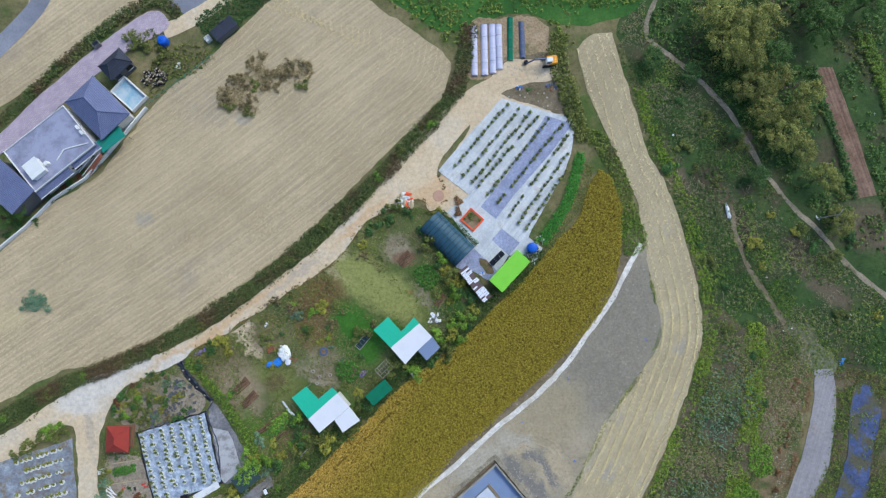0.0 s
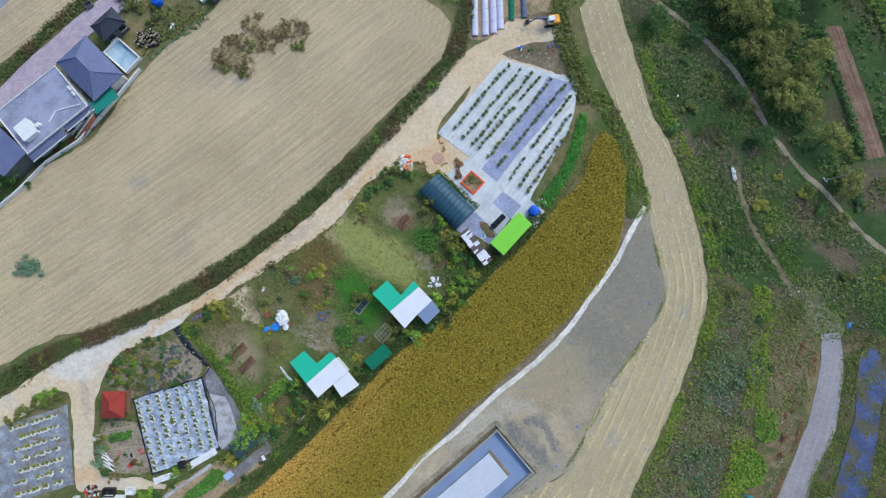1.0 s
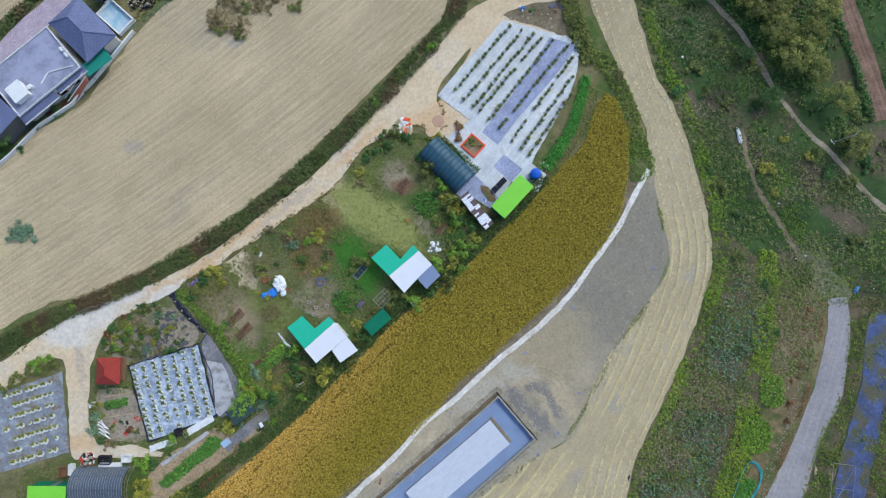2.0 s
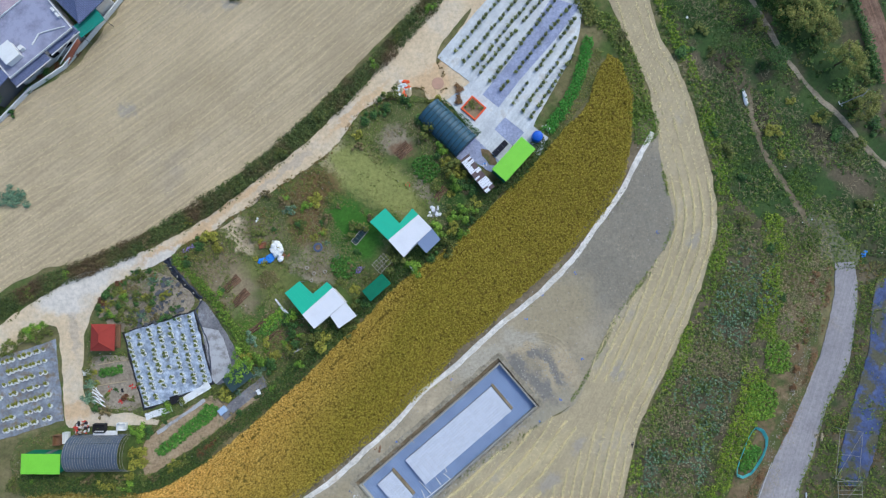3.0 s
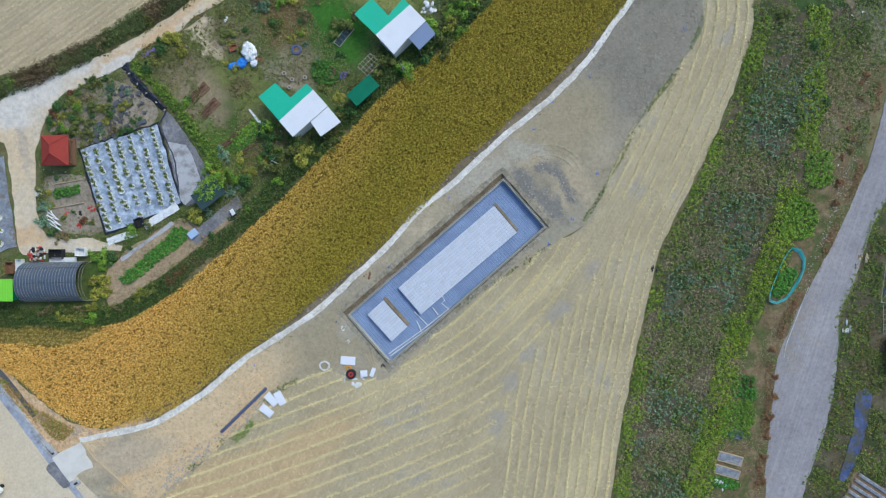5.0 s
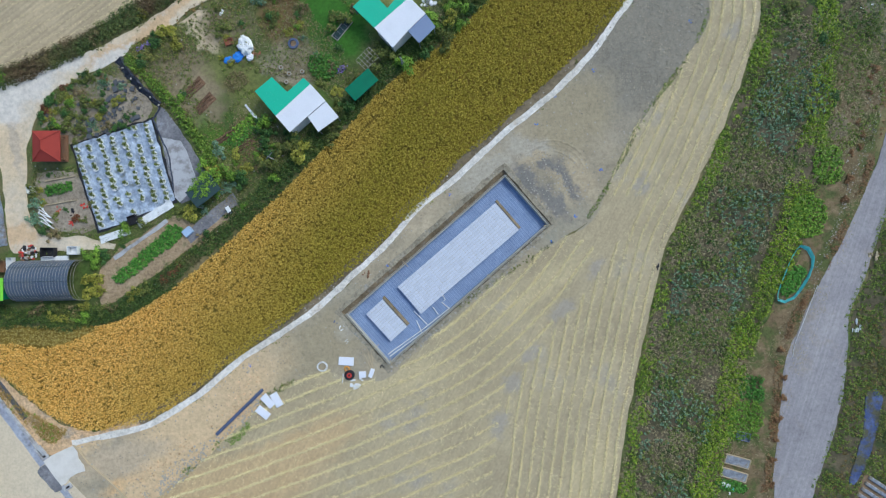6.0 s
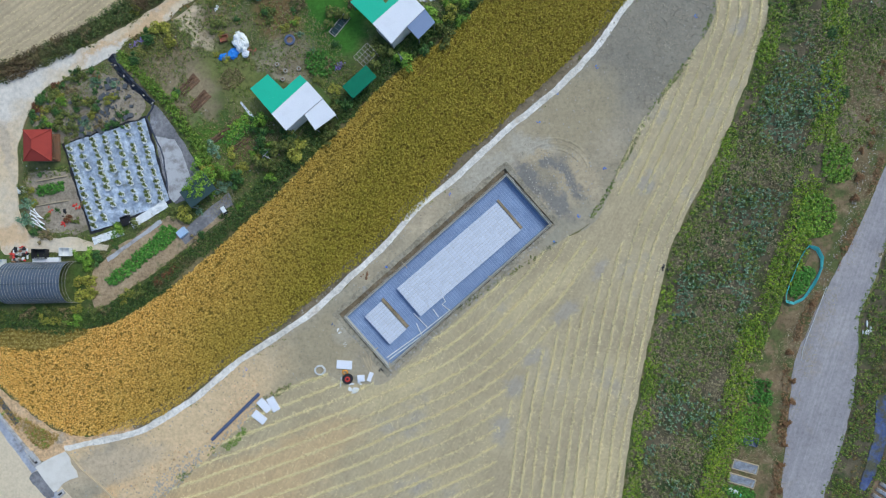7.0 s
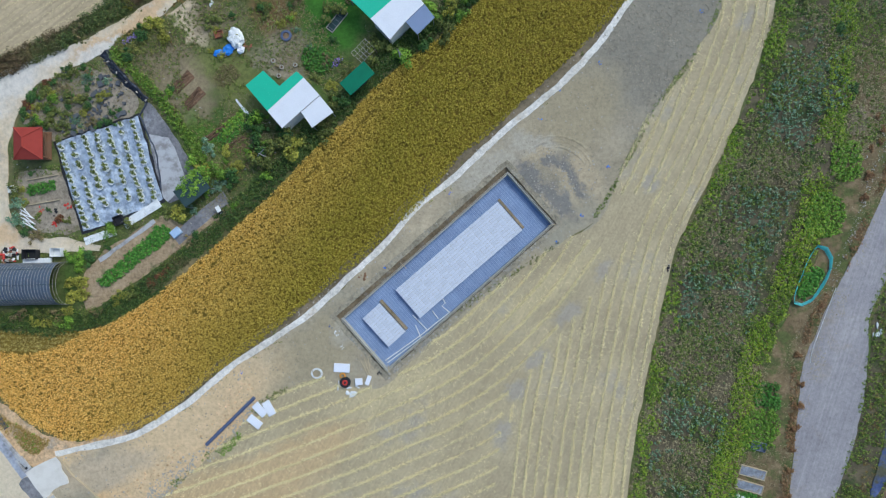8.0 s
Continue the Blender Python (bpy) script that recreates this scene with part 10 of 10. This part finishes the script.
sheet("overgrown_track", feather([(61.2, -4.2), (65, -3.8), (66.5, -7.2), (69, -9), (69.2, -12), (65.2, -12), (62.4, -9)], 43, 0.8), 0.07, M_OVERGROWN, "overgrown end of the gravel track", category="road")
leafy("track_grass", spline([(60.4, -3.6), (65.6, -3), (67.2, -6.8), (70, -9), (70, -12.6), (64.6, -12.6), (61.4, -9.4)], True, 0.8), 0.4, L_WEED, "thin dry grass on the track's end", "grass", (0.15, 0.3), (0.1, 0.25), 6, 0.2, 230)
rope = tagged(mesh_ob("edging_rope", sweep([(x, y, 0.14) for x, y in spline([(54.2, -45), (53.5, -46.8), (52.2, -50.3), (51, -53.6), (50.7, -55.4)], step=0.6)], 0.04, 5), M_WHITE), "white edging pipe along the track", "pipe")
RUST_LINE = [(64.9, -12.4), (64.6, -16), (63.9, -20), (62.7, -25), (61, -30), (59.2, -34.4), (57.4, -38.4), (55.6, -42), (54, -45), (52, -48.6), (50, -53), (49, -57), (48.4, -64.6), (47.4, -74), (46.8, -82)]
stones("verge_pebbles", strew(band([(x - 1.2, y) for x, y in RUST_LINE[:11]], 1.0, 0.6, 0.3), 0.3, 470, lambda x, y: np.clip(speckle(x, y, 3, 471) * 2.0 - 0.9, 0, 0.6)), 0.06, M_STONE, "white pebbles in the verge of the track", 472, 0.09)
leafy("track_verge", ragged(band([(x - 0.3, y) for x, y in RUST_LINE], 1.1, 0.8, 0.35), 0.25), 0.3, foliage("rusty_weeds", [rgb(92, 64, 46), rgb(114, 80, 56), rgb(130, 96, 70), rgb(106, 90, 60)], 0.3), "rusty brown dry weeds along the track", "weeds", (0.2, 0.35), (0.15, 0.4), 9, 0.17, 233, lambda x, y: np.clip(speckle(x, y, 2.4, 234) * 2.6 - 1.15, 0.04, 0.9), (), 0.1)


def build_frame(corners, label, n, z=1.2):
    mid, a, b, turn = frame_of(corners)
    ob = thing("pergola", pose(mid.x, mid.y, 0, 0, 0, turn), label, "frame", "pipe frames")
    for k in range(n + 1):
        part("bar", tube((-a / 2, -b / 2 + b * k / n, z), (a / 2, -b / 2 + b * k / n, z), 0.025, None, 6), M_STONE, ob)
    for s in (-1, 1):
        part("rail", tube((s * a / 2, -b / 2, z + 0.05), (s * a / 2, b / 2, z + 0.05), 0.03, None, 6), M_STONE, ob)
        for t in (-1, 1):
            part("post", tube((s * a / 2, t * b / 2, 0), (s * a / 2, t * b / 2, z), 0.05), M_GREY, ob)
    part("brace", tube((-a / 2, -b / 2, z + 0.08), (a / 2, b / 2, z + 0.08), 0.022, None, 6), M_STONE, ob)


build_frame(FRAME_E, "white pipe frame over the blue tarpaulin", 2)
build_frame(FRAME_E2, "white pipe frame with slats", 6)
build_box_hut("blue_shed", NAVY_TOP, 1.4, M_BLUEWALL, "low shed with a dark blue sheet roof", "shed", M_BLUEWALL, ribs=0.5)
build_box_hut("teal_shed", TEAL_TOP, 1.6, M_TEALROOF, "shed with a teal sheet roof", "shed", M_BLUEWALL, ribs=0.5)
dmid, da, db, dturn = frame_of(DARK_BED_E)
for k in range(7):
    o = tagged(mesh_ob("film_ridge", box((da, db / 7 * 0.55, 0.25), pose(0, 0, 0.12), 0.08), M_MULCHDARK), "dark film-covered soil ridge", "garden bed", "film ridges")
    o.matrix_world = pose(dmid.x, dmid.y, 0.02, 0, 0, dturn) @ Matrix.Translation((0, -db / 2 + db * (k + 0.5) / 7, 0))
sheet("dark_bed", [Vector(q) for q in DARK_BED_E], 0.06, M_BAREEARTH, "bare soil between the film ridges", category="soil")
for (x, y), label, material in zip(TRACK_BOX, ("pale pallet beside the track", "white bag beside the track", "blue bucket beside the track"), (M_PALEWOOD, M_WHITE, M_SKYBLUE)):
    heap("roadside_item", x, y, 0.06, 0.7, label, "clutter", (material,), 4, int(x))
crumpled("plastic_sheet", 50.7, 16.4, 0.1, (0.35, 1.5, 0.25), 12, M_WHITE, "long crumpled white plastic sheet in the weeds", "sheeting", 91)
for x, y in STICKS[2:]:
    heap("litter", x, y, 0.1, 0.5, "scrap of white plastic caught in the weeds", "litter", (M_WHITE,), 3, int(abs(x * 3)), 0.3, "litter")
for k in range(60):
    x, y = random.uniform(44, 82), random.uniform(-60, 40)
    if k % 4 == 0 and not inside(np.array([[x, y]]), track_line)[0]:
        heap("litter", x, y, 0.15, 0.22, "small scrap of white plastic in the weeds", "litter", (M_WHITE,), 2, k, 0.4, "litter")

# ======== the farmhouse yard ========
ob = thing("log_pile", pose(LOGS[0][0], LOGS[0][1], 0), "heap of cut log rounds, pale ends up", "logs")
for k in range(70):
    a, d = random.uniform(0, 6.28), math.sqrt(random.random())
    x, y, r = 2.3 * d * math.cos(a) * 1.0, 1.7 * d * math.sin(a), random.uniform(0.16, 0.3)
    h = random.uniform(0.3, 0.9)
    log = part("log", tube((x, y, 0), (x + random.uniform(-0.1, 0.1), y + random.uniform(-0.1, 0.1), h), r, None, 9), M_BLACK if k % 3 else M_LOG, ob)
    part("cut_end", tube((x, y, h + 0.004), (x, y, h + 0.02), r * 0.7, None, 9), M_LOGEND, log, "pale cut end")
tank = build_tank(FARM_ITEMS[0][0], FARM_ITEMS[0][1], 0.0)
heap("white_sack", FARM_ITEMS[1][0], FARM_ITEMS[1][1], 0.0, 0.7, "white sacks in the farmhouse garden", "sacks", (M_WHITE,), 5, 81)
crate(FARM_ITEMS[2][0], FARM_ITEMS[2][1], 0.12, (1.3, 1.0, 0.8), 40, M_GREY, "grey planter box on the pavers")
build_box_hut("dark_shed", SHED_DARK, 1.5, M_DARKSLATE, "low shed under black sheeting", "shed", M_BLUEWALL, ribs=0.7)
crate(-45.4, 47.2, 0.05, (1.1, 1.1, 0.7), 40, M_WHITE, "white box beside the dark shed")
for k in range(11):
    u = k / 10
    x, y = -56.6 + 11.2 * u, 33.6 + 9.2 * u
    ob = thing("fence_post", pose(x + 0.5, y + 0.6, 0), "thin green fence post at the field edge", "fence post", "fence posts")
    part("post", tube((0, 0, 0), (0, 0, 1.2), 0.05), M_TEALROOF, ob)
    part("rail", tube((0, 0, 1.0), (1.0, 0.82, 1.0), 0.03), M_TEALROOF, ob)

for x, y, kind in ((-69.4, 19.6, "dark"), (-68, 20.6, "red"), (-66.9, 21.4, "dark"), (-65.8, 22.2, "olive"), (-64.8, 23.2, "red"), (-70.6, 18.6, "red"), (-72.6, 16.4, "dark"), (-75.6, 12.8, "dark"), (-78.2, 11.6, "dark"), (-80, 10, "dark"), (-78, 14, "dark")):
    plant(SHRUBS[kind], x, y, random.uniform(0.8, 1.3) if kind == "dark" else 0.7, 0.9)
